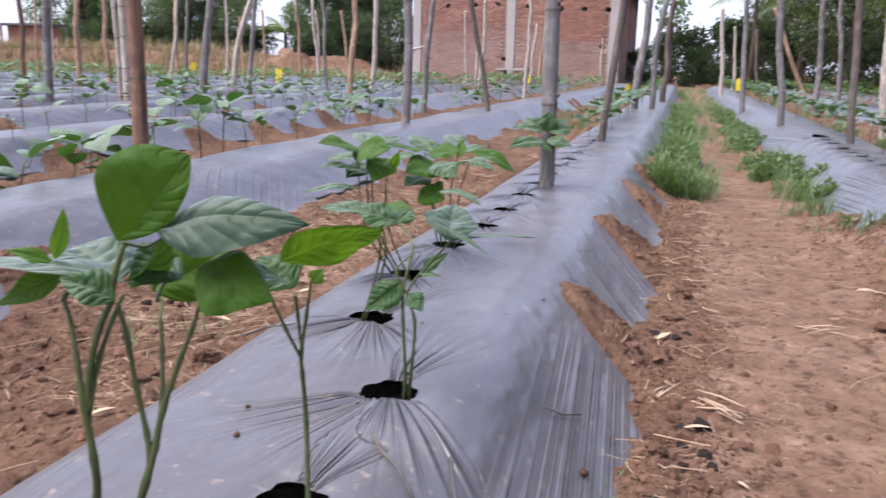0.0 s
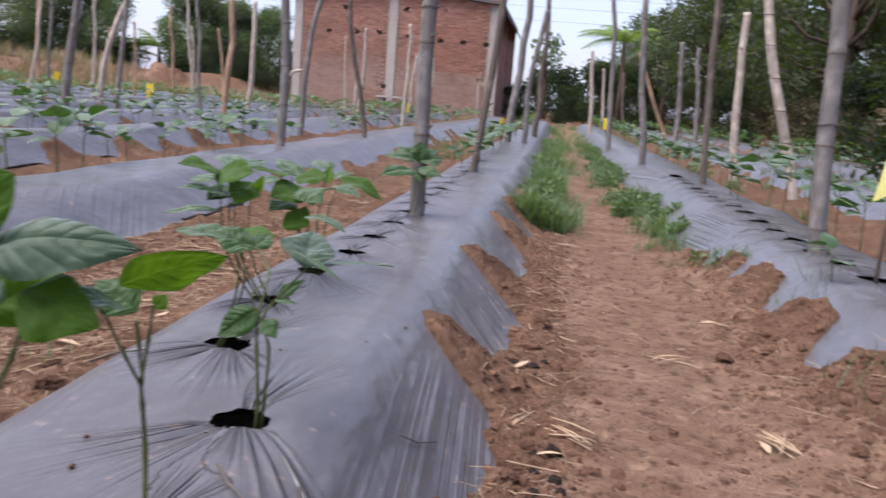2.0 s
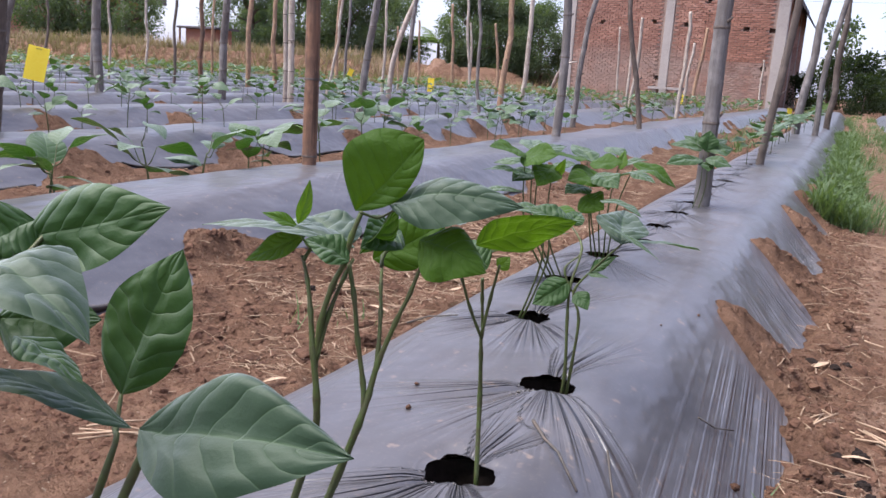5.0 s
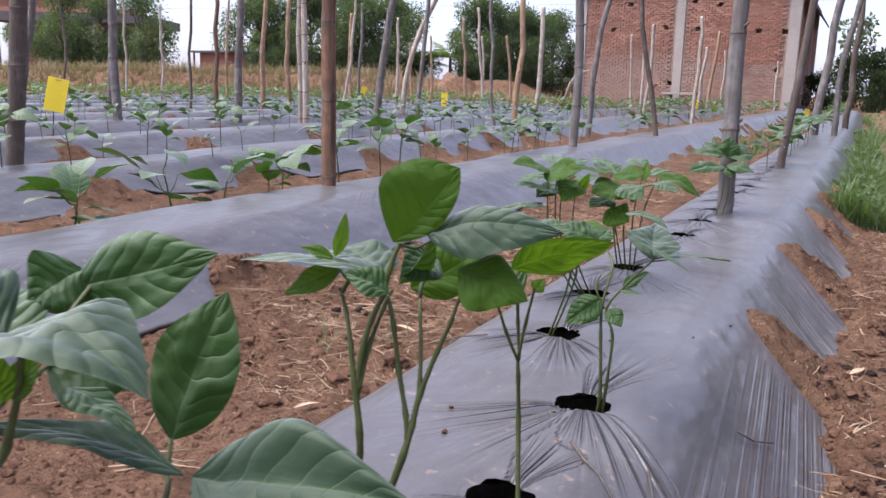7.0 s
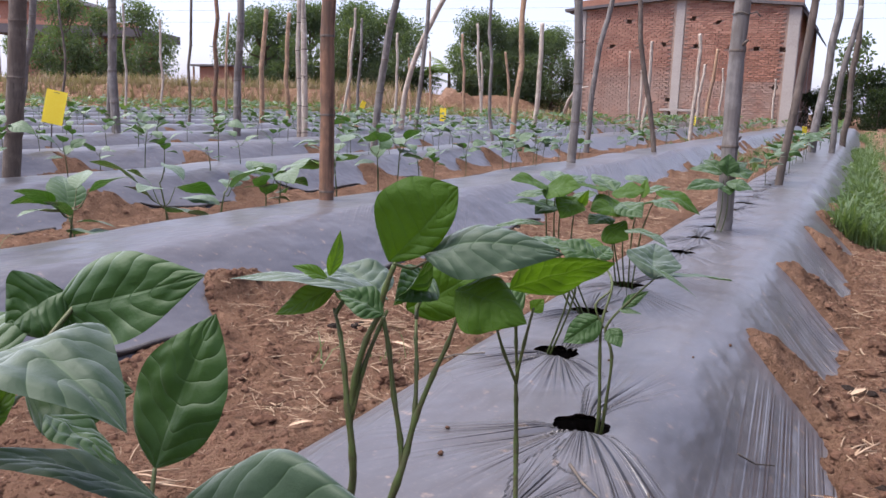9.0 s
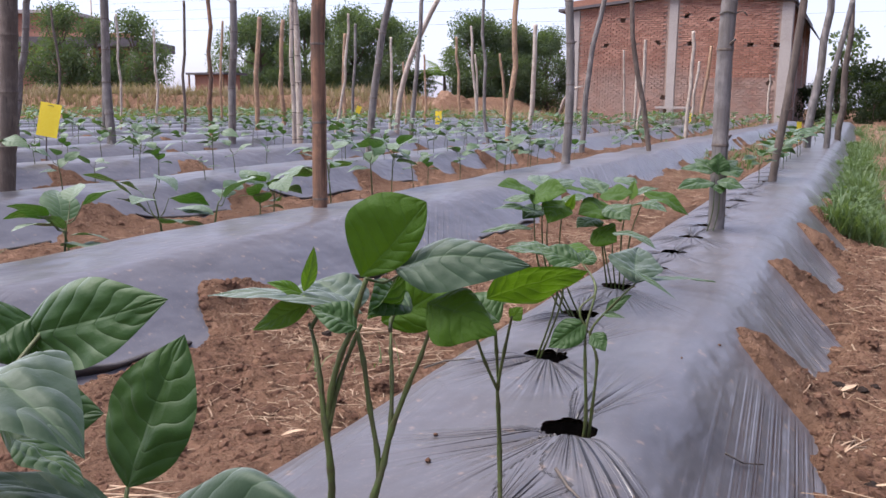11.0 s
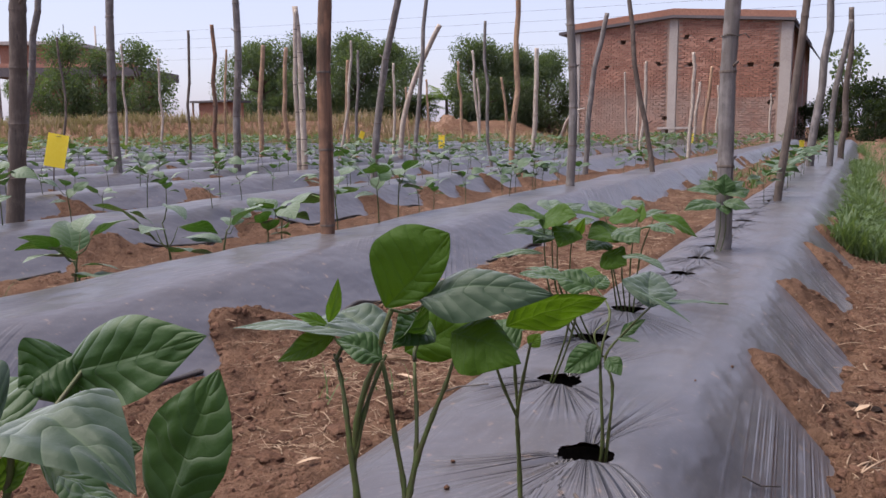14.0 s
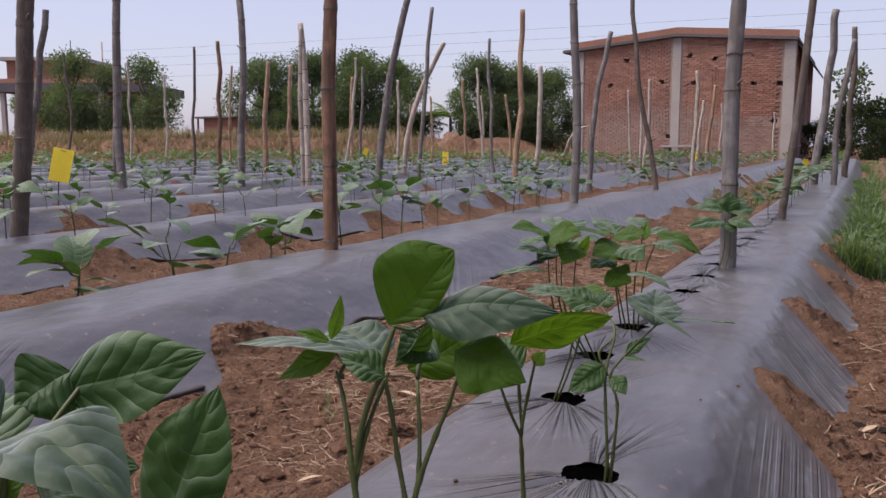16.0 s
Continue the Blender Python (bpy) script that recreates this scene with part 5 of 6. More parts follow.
p3a = bean_plant((-0.550, 1.530, 0.170), "bean seedling with a round pale leaflet")
leaf(p3a, (-0.503, 1.457, 0.397), (-0.422, 1.454, 0.401), 0.060, (0.22, -0.32, 0.92), 0.08, 0.06, BACKLIT)
leaf(p3a, (-0.508, 1.478, 0.399), (-0.571, 1.468, 0.402), 0.045, (0.05, -0.08, 1.00), 0.1, 0.06)
leaf(p3a, (-0.505, 1.500, 0.383), (-0.463, 1.496, 0.368), 0.040, (0.13, -0.25, 0.96), 0.1, 0.06)
stalk(p3a, [(-0.550, 1.530, 0.160), (-0.496, 1.494, 0.310), (-0.504, 1.468, 0.398)], 0.0026, 0.0013)
stalk(p3a, [(-0.545, 1.530, 0.160), (-0.487, 1.498, 0.310), (-0.503, 1.501, 0.383)], 0.0026, 0.0013)

p3b = bean_plant((-0.565, 2.150, 0.170), "bushy bean seedling with drooping dark leaflets")
leaf(p3b, (-0.575, 1.971, 0.445), (-0.619, 1.882, 0.457), 0.070, (0.11, -0.21, 0.97), 0.1, 0.05, BACKLIT)
leaf(p3b, (-0.579, 2.069, 0.432), (-0.661, 2.145, 0.463), 0.070, (0.14, -0.28, 0.95), 0.1, 0.05)
leaf(p3b, (-0.516, 1.973, 0.406), (-0.574, 1.853, 0.408), 0.100, (0.21, -0.41, 0.89), 0.08, 0.06, BACKLIT)
leaf(p3b, (-0.554, 1.903, 0.368), (-0.495, 1.885, 0.350), 0.075, (0.33, -0.64, 0.70), 0.1, 0.05, BACKLIT)
leaf(p3b, (-0.518, 1.971, 0.403), (-0.411, 1.963, 0.439), 0.050, (0.04, -0.07, 1.00), 0.1, 0.05)
leaf(p3b, (-0.495, 2.112, 0.433), (-0.395, 2.156, 0.382), 0.085, (0.25, -0.26, 0.93), 0.12, 0.1, BACKLIT)
leaf(p3b, (-0.502, 1.873, 0.371), (-0.399, 1.821, 0.353), 0.060, (0.17, -0.11, 0.98), 0.15, 0.08)
leaf(p3b, (-0.574, 2.015, 0.431), (-0.500, 2.032, 0.443), 0.080, (0.14, -0.28, 0.95), 0.1, 0.06, BACKLIT)
leaf(p3b, (-0.545, 2.141, 0.422), (-0.473, 2.181, 0.441), 0.060, (0.07, -0.14, 0.99), 0.1, 0.05)
leaf(p3b, (-0.529, 1.923, 0.423), (-0.469, 1.882, 0.399), 0.070, (0.26, -0.50, 0.83), 0.1, 0.06)
leaf(p3b, (-0.560, 1.970, 0.384), (-0.587, 1.887, 0.374), 0.060, (0.14, -0.28, 0.95), 0.1, 0.06)
leaf(p3b, (-0.617, 2.049, 0.425), (-0.676, 2.016, 0.409), 0.060, (0.08, -0.16, 0.98), 0.1, 0.06)
leaf(p3b, (-0.546, 2.200, 0.441), (-0.604, 2.286, 0.454), 0.060, (0.13, -0.25, 0.96), 0.1, 0.06)
leaf(p3b, (-0.485, 2.058, 0.417), (-0.422, 2.032, 0.403), 0.050, (0.08, -0.16, 0.98), 0.1, 0.06)
leaf(p3b, (-0.521, 2.097, 0.418), (-0.521, 2.126, 0.463), 0.025, (0.56, -0.62, 0.54), 0.2, 0.03, YOUNG)
stalk(p3b, [(-0.578, 2.150, 0.160), (-0.582, 2.083, 0.303), (-0.565, 2.013, 0.385)], 0.0028, 0.0013)
stalk(p3b, [(-0.552, 2.150, 0.160), (-0.542, 2.107, 0.328), (-0.512, 2.047, 0.433)], 0.0028, 0.0013)
stalk(p3b, [(-0.565, 2.150, 0.160), (-0.584, 2.086, 0.330), (-0.580, 2.013, 0.437)], 0.0028, 0.0013)
stalk(p3b, [(-0.558, 2.150, 0.160), (-0.559, 2.093, 0.289), (-0.538, 2.023, 0.359)], 0.0028, 0.0013)
stalk(p3b, [(-0.545, 2.150, 0.160), (-0.523, 2.117, 0.328), (-0.480, 2.063, 0.433)], 0.0028, 0.0013)

p4 = bean_plant((-0.500, 3.180, 0.190), "bean seedling with dark leaflets wrapped round the pole foot")
leaf(p4, (-0.502, 3.226, 0.408), (-0.611, 3.172, 0.417), 0.090, (0.21, -0.41, 0.89), 0.12, 0.06)
leaf(p4, (-0.484, 3.211, 0.398), (-0.488, 3.243, 0.476), 0.075, (0.49, -0.74, 0.47), 0.12, 0.06)
leaf(p4, (-0.489, 3.171, 0.373), (-0.595, 3.057, 0.354), 0.080, (0.18, -0.35, 0.92), 0.12, 0.06)
leaf(p4, (-0.481, 3.214, 0.404), (-0.405, 3.277, 0.416), 0.080, (0.23, -0.44, 0.87), 0.12, 0.06)
leaf(p4, (-0.480, 3.165, 0.378), (-0.386, 3.165, 0.358), 0.080, (0.23, -0.44, 0.87), 0.12, 0.06)
leaf(p4, (-0.485, 3.161, 0.368), (-0.458, 3.125, 0.339), 0.060, (0.28, -0.54, 0.79), 0.12, 0.06)
leaf(p4, (-0.513, 3.277, 0.408), (-0.588, 3.301, 0.446), 0.070, (0.13, -0.25, 0.96), 0.12, 0.06)
leaf(p4, (-0.495, 3.286, 0.408), (-0.439, 3.376, 0.441), 0.060, (0.13, -0.25, 0.96), 0.12, 0.06)
stalk(p4, [(-0.510, 3.180, 0.180), (-0.494, 3.210, 0.271), (-0.497, 3.225, 0.382)], 0.003, 0.0015)
stalk(p4, [(-0.490, 3.180, 0.180), (-0.476, 3.220, 0.271), (-0.483, 3.234, 0.396)], 0.003, 0.0015)

p0 = bean_plant((-0.460, 0.400, 0.200), "close bean plant with large crinkled blue-green leaflets")
leaf(p0, (-0.421, 0.426, 0.523), (-0.346, 0.451, 0.545), 0.046, (0.34, -0.92, 0.16), (0.1, 0.2, 0.3), 0.06)
leaf(p0, (-0.417, 0.429, 0.532), (-0.432, 0.407, 0.515), 0.040, (0.34, -0.90, 0.25), (0.2, 0.2, 0.4), 0.12)
leaf(p0, (-0.391, 0.370, 0.516), (-0.302, 0.362, 0.507), 0.062, (0.33, -0.18, 0.92), 0.12, 0.2, QUILT, puffed=0.35)
leaf(p0, (-0.395, 0.369, 0.516), (-0.426, 0.346, 0.539), 0.075, (0.12, -0.21, 0.97), 0.12, 0.1, QUILT, puffed=0.5)
leaf(p0, (-0.438, 0.372, 0.476), (-0.398, 0.357, 0.522), 0.050, (0.28, -0.81, 0.51), 0.1, 0.05)
leaf(p0, (-0.396, 0.463, 0.430), (-0.381, 0.496, 0.511), 0.056, (0.28, -0.91, 0.30), 0.08, 0.02, blunt=0.15)
leaf(p0, (-0.352, 0.434, 0.431), (-0.222, 0.431, 0.452), 0.064, (0.16, -0.36, 0.92), (1.15, -0.1, 1.0), 0.05, QUILT)
leaf(p0, (-0.360, 0.436, 0.429), (-0.434, 0.372, 0.463), 0.034, (0.1, 0.1, 0.98), 0.12, 0.08, QUILT)
leaf(p0, (-0.446, 0.425, 0.475), (-0.396, 0.451, 0.477), 0.050, (0.32, -0.68, 0.66), 0.1, 0.06)
leaf(p0, (-0.410, 0.376, 0.479), (-0.409, 0.371, 0.510), 0.016, (0.58, -0.72, 0.38), 0.25, 0.05, YOUNG)
leaf(p0, (-0.407, 0.378, 0.480), (-0.398, 0.387, 0.504), 0.016, (0.22, -0.90, 0.37), 0.25, 0.05, YOUNG)
leaf(p0, (-0.401, 0.403, 0.480), (-0.361, 0.408, 0.462), 0.030, (0.19, 0.24, 0.95), 0.1, 0.05)
leaf(p0, (-0.420, 0.388, 0.504), (-0.465, 0.414, 0.519), 0.050, (0.17, -0.41, 0.90), 0.1, 0.06)
stalk(p0, [(-0.475, 0.400, 0.200), (-0.443, 0.378, 0.406), (-0.440, 0.376, 0.442), (-0.437, 0.373, 0.476)], 0.0032, 0.0022)
stalk(p0, [(-0.455, 0.405, 0.200), (-0.437, 0.381, 0.406), (-0.416, 0.379, 0.455), (-0.405, 0.380, 0.486), (-0.393, 0.375, 0.514)], 0.0036, 0.0018)
stalk(p0, [(-0.405, 0.380, 0.486), (-0.409, 0.405, 0.507), (-0.410, 0.432, 0.528)], 0.0018, 0.0014)
stalk(p0, [(-0.403, 0.380, 0.483), (-0.425, 0.403, 0.481), (-0.445, 0.426, 0.476)], 0.0016, 0.0012)
stalk(p0, [(-0.450, 0.410, 0.200), (-0.384, 0.439, 0.394), (-0.389, 0.452, 0.415), (-0.396, 0.463, 0.430)], 0.0025, 0.0014)
stalk(p0, [(-0.440, 0.400, 0.200), (-0.356, 0.433, 0.405), (-0.351, 0.433, 0.423), (-0.349, 0.437, 0.434)], 0.003, 0.0018)
stalk(p0, [(-0.434, 0.382, 0.406), (-0.434, 0.379, 0.445), (-0.424, 0.378, 0.468), (-0.410, 0.376, 0.480)], 0.002, 0.0014)


# ---- seedlings along the rows ----
def row_plant(seed, height, leaves, name_label):
    rng = random.Random(seed)
    p = bean_plant((0, 0, 0), name_label)
    top = Vector((rng.uniform(-0.02, 0.02), rng.uniform(-0.02, 0.02), height * 0.8))
    stalk(p, [(0, 0, -0.03), (top.x * 0.4, top.y * 0.3, height * 0.4), top], 0.0035, 0.002)
    for k in range(leaves):
        a = k * 2.2 + rng.uniform(-0.5, 0.5)
        s = top * rng.uniform(0.55, 1.0)
        r = height * rng.uniform(0.1, 0.27)
        e = s + Vector((math.cos(a) * r, math.sin(a) * r, height * rng.uniform(0.1, 0.3)))
        if k % 2 == 0:
            stalk(p, [s, (s + e) / 2 + Vector((0, 0, -0.01)), e], 0.0018, 0.001)
        else:
            e = s + (e - s) * 0.3
        d = Vector((math.cos(a), math.sin(a), rng.uniform(-0.35, 0.6))).normalized()
        ln = rng.uniform(0.085, 0.13) * (0.72 + height)
        leaf(p, e, e + d * ln, ln * rng.uniform(0.55, 0.75), (rng.uniform(-0.3, 0.3), rng.uniform(-0.6, 0.1), 0.9), 0.15, 0.09, YOUNG if rng.random() < 0.08 else ROW_LEAF, 4, 7)
    return p


KINDS = [row_plant(100 + k, h, n, "young bean seedling in a row through silver film") for k, (h, n) in enumerate(((0.16, 5), (0.2, 7), (0.24, 9), (0.27, 10), (0.22, 8), (0.13, 4)))]
SPOTS = []


def spot(x, y, kind, size=1.0, turn=None):
    SPOTS.append((x, y, kind, size, PR.uniform(0, 360) if turn is None else turn))


PR = random.Random(21)
for x, y, kind, s in ((-2.13, 1.42, 0, 1.1), (-2.33, 1.95, 0, 1.1), (-2.36, 2.02, 5, 1.3), (-2.38, 2.45, 4, 1.15), (-2.3, 2.62, 5, 1.2), (-2.36, 2.98, 0, 1.1), (-2.38, 3.1, 2, 0.95), (-2.4, 3.6, 3, 1.0), (-2.2, 3.85, 2, 0.9), (-2.1, 3.5, 0, 1.0)):
    spot(x, y, kind, s * 1.4)
for c in BEDS[1:8]:
    for row, off in ((0, -0.14), (1, 0.14)):
        y = (4.1 if c > -2.5 else 2.4 if c > -4 else 3.2) + row * 0.16
        if c > -2.5 and row == 1:
            continue
        while y < bed_end(c) - 0.5:
            if PR.random() < (0.55 if c > -2.5 else 0.56):
                spot(c + off + PR.uniform(-0.05, 0.05), y + PR.uniform(-0.06, 0.06), PR.choice((0, 1, 2, 4, 0, 5)), PR.uniform(0.8, 1.2))
            y += HOLE_STEP
for c in BEDS[8:12]:
    for off in (-0.14, 0.14):
        y = 5.0
        while y < bed_end(c) - 0.5:
            if PR.random() < 0.7:
                spot(c + off + PR.uniform(-0.05, 0.05), y, PR.choice((1, 2, 3)), PR.uniform(0.8, 1.15))
            y += HOLE_STEP
for x, y, kind, s in ((1.2, 3.5, 3, 1.0), (1.22, 3.85, 2, 1.15), (1.2, 4.2, 3, 1.1), (1.18, 4.55, 3, 1.2), (1.2, 4.9, 2, 1.2), (1.3, 3.05, 0, 1.1), (1.32, 2.8, 1, 1.0), (1.45, 2.85, 2, 1.0), (0.86, 2.75, 5, 0.8)):
    spot(x, y, kind, s)
for c, y0 in ((1.03, 5.2), (-0.47, 5.0), (2.68, 5.0), (4.2, 8.0)):
    y = y0
    while y < bed_end(c) - 1:
        if PR.random() < (0.75 if c > 0 else 0.55):
            spot(c + (0.1 if c > 0 else -0.08) + PR.uniform(-0.06, 0.06), y, PR.choice((1, 2, 3, 4)), PR.uniform(0.8, 1.15))
        y += HOLE_STEP
SPOTS.sort(key=lambda r: math.hypot(r[0], r[1]))
crowd = Heap()
KIND_GEO = [[(o.data, o.data.materials[0].name) for o in k.children] for k in KINDS]
for n, (x, y, kind, s, turn) in enumerate(SPOTS):
    z = bed_top(x, y)
    if n < 240:
        c = copy_thing(KINDS[kind], pose(x, y, z, 0, 0, turn))
        c.scale = (s, s, s)
    else:
        m = pose(x, y, z, 0, 0, turn) @ Matrix.Scale(s * 1.05, 4)
        for me, _ in KIND_GEO[kind]:
            if me.name.startswith("leaf"):
                vs = me.vertices
                pick = [0, 2 * 5, 2 * 5 + 4, 4 * 5, 4 * 5 + 4, 7 * 5 + 2, 3 * 5 + 2]
                q = [m @ vs[i].co for i in pick]
                crowd.add(q, [(0, 6, 1), (0, 2, 6), (1, 6, 3), (2, 4, 6), (3, 6, 5), (6, 4, 5)])
            else:
                q = [m @ vv.co for vv in me.vertices]
                a, b = q[0], q[-1]
                crowd.add([a, a + Vector((0.007, 0, 0)), b + Vector((0.004, 0, 0)), b, a + Vector((0.003, 0.006, 0))], [(0, 1, 2, 3), (4, 0, 3), (1, 4, 2)])
for k, base in enumerate(KINDS):
    base.location = (-2.15 - 0.02 * k, 4.0 + 0.62 * k, bed_top(-2.15, 4.0 + 0.62 * k))
tagged(new("far_bean_rows", crowd.mesh("far_bean_rows", FAR_CROP, False)), "many small green bean plants in far rows", "crop", kind="stuff")


# ---- yellow cards on sticks ----
def sticky_card(x, y, z0, w, h, mat, turn, tilt, stick_top, label, lean=0.0):
    t = new("sticky_card", None)
    t.matrix_world = pose(x, y, bed_top(x, y), 0, 0, turn)
    base = bed_top(x, y)
    vs, fs = tube([(0, 0.006, -0.08), (0.004 + lean * 0.3, 0.008, 0.2), (lean * 0.6, 0.006, stick_top - base)], [0.006, 0.005, 0.004], 6)
    part("stick", mesh_of("stick", vs, fs, BAMBOO["dark"]), None, t, "thin dark twig")
    bm = bmesh.new()
    box(bm, (-w / 2, -0.0012, 0), (w / 2, 0.0012, h), 0.0006)
    bmesh.ops.subdivide_edges(bm, edges=[e for e in bm.edges if e.calc_length() > 0.05], cuts=6, use_grid_fill=True)
    for v in bm.verts:
        v.co.y += 0.012 * math.sin(v.co.x / w * 2.2) + 0.01 * (v.co.z / h) ** 2
    c = part("card", bm, mat, t, smooth=False)
    c.matrix_basis = pose(lean * 0.5, -0.004, z0 - base, 0, tilt, 0)
    bm = bmesh.new()
    box(bm, (-w * 0.14, -0.003, h * 0.93), (w * 0.14, 0.0, h * 0.945))
    s = part("slot", bm, WIRE, c)
    s.matrix_basis = pose(0, 0.006, 0)
    return tagged(t, label, "insect trap", "sticky cards")


card_near = sticky_card(0.985, 2.75, 0.46, 0.13, 0.22, PALE_YELLOW, 0, 0, 0.43, "pale yellow sticky insect card on a twig")
turned = Matrix(((0.088 / 0.13, 0, 0.032 / 0.22, 0), (-0.06 / 0.13, 1, 0, 0), (0.062 / 0.13, 0, 0.178 / 0.22, 0), (0, 0, 0, 1)))
slab = [o for o in card_near.children if o.name.startswith("card")][0]
slab.matrix_basis = Matrix.Translation((-0.006, -0.02, 0.272))
slab.data.transform(turned)
for o in slab.children:
    o.data.transform(turned)
sticky_card(-5.5, 4.35, 0.37, 0.145, 0.25, YELLOW, 30, 12, 0.62, "bright yellow sticky insect card on a twig", 0.05)
sticky_card(-8.03, 15.85, 0.2, 0.13, 0.28, YELLOW, 20, 0, 0.5, "bright yellow sticky insect card on a twig")
sticky_card(-0.77, 12.2, 0.17, 0.1, 0.27, YELLOW, 45, 3, 0.46, "bright yellow sticky insect card on a twig")
sticky_card(0.92, 15.55, 0.32, 0.13, 0.21, YELLOW, 10, 0, 0.55, "bright yellow sticky insect card on a twig")
sticky_card(-10.94, 17.22, 0.38, 0.12, 0.19, YELLOW, 40, 20, 0.6, "bright yellow sticky insect card on a twig")
sticky_card(-4.03, 22.36, 0.2, 0.14, 0.24, YELLOW, 5, 0, 0.45, "bright yellow sticky insect card on a twig")



# ---- soil crumbs, straw and weeds ----
SR = random.Random(31)


def lump(rng, c, r):
    """A rough small clod."""
    vs = []
    ph = (1 + 5**0.5) / 2
    ico = [(-1, ph, 0), (1, ph, 0), (-1, -ph, 0), (1, -ph, 0), (0, -1, ph), (0, 1, ph), (0, -1, -ph), (0, 1, -ph), (ph, 0, -1), (ph, 0, 1), (-ph, 0, -1), (-ph, 0, 1)]
    fs = [(0, 11, 5), (0, 5, 1), (0, 1, 7), (0, 7, 10), (0, 10, 11), (1, 5, 9), (5, 11, 4), (11, 10, 2), (10, 7, 6), (7, 1, 8), (3, 9, 4), (3, 4, 2), (3, 2, 6), (3, 6, 8), (3, 8, 9), (4, 9, 5), (2, 4, 11), (6, 2, 10), (8, 6, 7), (9, 8, 1)]
    sq = rng.uniform(0.5, 0.9)
    tu = rng.uniform(0, 6.28)
    for p in ico:
        v = Vector(p).normalized() * r * rng.uniform(0.7, 1.25)
        vs.append(Vector(c) + Vector((v.x * math.cos(tu) - v.y * math.sin(tu) * 0.8, v.x * math.sin(tu) + v.y * math.cos(tu) * 0.8, v.z * sq)))
    return vs, fs


def big_clod(x, y, r, label, mat=None):
    bm = bmesh.new()
    bmesh.ops.create_icosphere(bm, subdivisions=3, radius=r)
    long = 1 + 0.4 * noise.noise(Vector((x * 9, y * 9, 3)))
    for v in bm.verts:
        d = v.co / r
        k = 1 + 0.5 * noise.fractal(d * 1.1 + Vector((x * 7, y * 7, 0)), 0.7, 2.0, 3) + 0.22 * noise.noise(d * 4.5 + Vector((x, y, 5)))
        v.co = Vector((v.co.x * k * long, v.co.y * k / long, v.co.z * k * 0.6))
    ob = part("soil_clod", bm, mat or CLOD, smooth=False)
    ob.location = (x, y, soil_at(x, y) + r * 0.12)
    return tagged(ob, label, "clod")


ROOTS = surface("dark_root_clump", (0.035, 0.026, 0.023), (0.065, 0.045, 0.038), (0.02, 0.016, 0.015), 30, 120, 0.95, 0.1, 0.9, 0.008)
CL = random.Random(53)
for x, y, r, n in ((0.655, 1.42, 0.02, 7), (0.62, 1.52, 0.014, 5), (0.05, 1.62, 0.018, 5), (0.05, 1.5, 0.016, 4), (-1.3, 1.98, 0.022, 4), (-0.02, 2.1, 0.016, 4)):
    for _ in range(n):
        big_clod(x + CL.gauss(0, 0.03), y + CL.gauss(0, 0.035), r * CL.uniform(0.5, 1.0), "dark crumbling clump of roots and earth on the path", ROOTS)
for x, y, r in ((0.72, 1.5, 0.022), (0.76, 1.44, 0.018), (0.68, 1.42, 0.016), (0.8, 1.55, 0.02), (0.62, 1.75, 0.016), (0.58, 1.95, 0.014), (-0.02, 1.5, 0.02), (0.05, 1.42, 0.016), (-0.03, 1.95, 0.024), (0.02, 2.5, 0.026), (-1.16, 1.67, 0.018), (0.5, 2.38, 0.024), (-1.32, 1.72, 0.02), (-1.05, 1.35, 0.022), (-1.2, 1.25, 0.026), (-0.98, 1.5, 0.03), (-1.1, 1.45, 0.022), (-1.25, 1.4, 0.016), (-0.92, 1.62, 0.026), (-1.02, 1.78, 0.02), (-1.18, 1.9, 0.024), (-1.3, 1.55, 0.03), (-1.42, 1.5, 0.02), (-0.88, 1.4, 0.02), (-1.12, 2.1, 0.026), (0.04, 1.75, 0.02), (0.12, 1.6, 0.016), (0.0, 2.25, 0.02), (0.3, 1.85, 0.012)):
    big_clod(x, y, r, "dark dry clod of earth on trodden soil")


def spread(n, zones, make):
    """Places n pieces in zones of weight, x and y limits, on the soil."""
    xs, ys = [], []
    for _ in range(n):
        w, x0, x1, y0, y1 = SR.choices(zones, [z[0] for z in zones])[0]
        xs.append(SR.gauss((x0 + x1) / 2, (x1 - x0) / 2.6))
        ys.append(y0 + (y1 - y0) * SR.random() ** 1.6)
    for x, y in zip(xs, ys):
        make(x, y, soil_at(x, y))


def on_film(x, y):
    for c in (-0.47, -1.97, 1.03):
        if abs(x - c) < BED_W + 0.03:
            return soil_at(x, y) < film_z(np.array([x]), np.array([y]), c)[0] - 0.004
    return False


crumbs = Heap()


def crumb(x, y, z):
    if not on_film(x, y):
        r = SR.choice((0.002, 0.002, 0.003, 0.003, 0.003, 0.004, 0.005, 0.006, 0.008, 0.012)) * SR.uniform(0.7, 1.3) * (0.55 + 0.9 * float(fbm(np.array([x * 4.0]), np.array([y * 4.0]), 67, 2)[0]))
        crumbs.add(*lump(SR, (x, y, z - r * 0.15), r))


spread(21000, [(4, -1.55, -0.8, 0.9, 3.5), (2.5, -0.1, 0.1, 1.0, 4.5), (0.4, 0.1, 0.7, 1.0, 4.5), (3, 0.55, 0.9, 1.2, 4), (1, -1.7, -1.4, 1.2, 6), (0.8, -3.2, -2.35, 2, 6)], crumb)
tagged(new("soil_crumbs", crumbs.mesh("soil_crumbs", CLOD, False)), "small dry crumbs of brown earth strewn on the soil", "soil", kind="stuff")

straw = Heap()


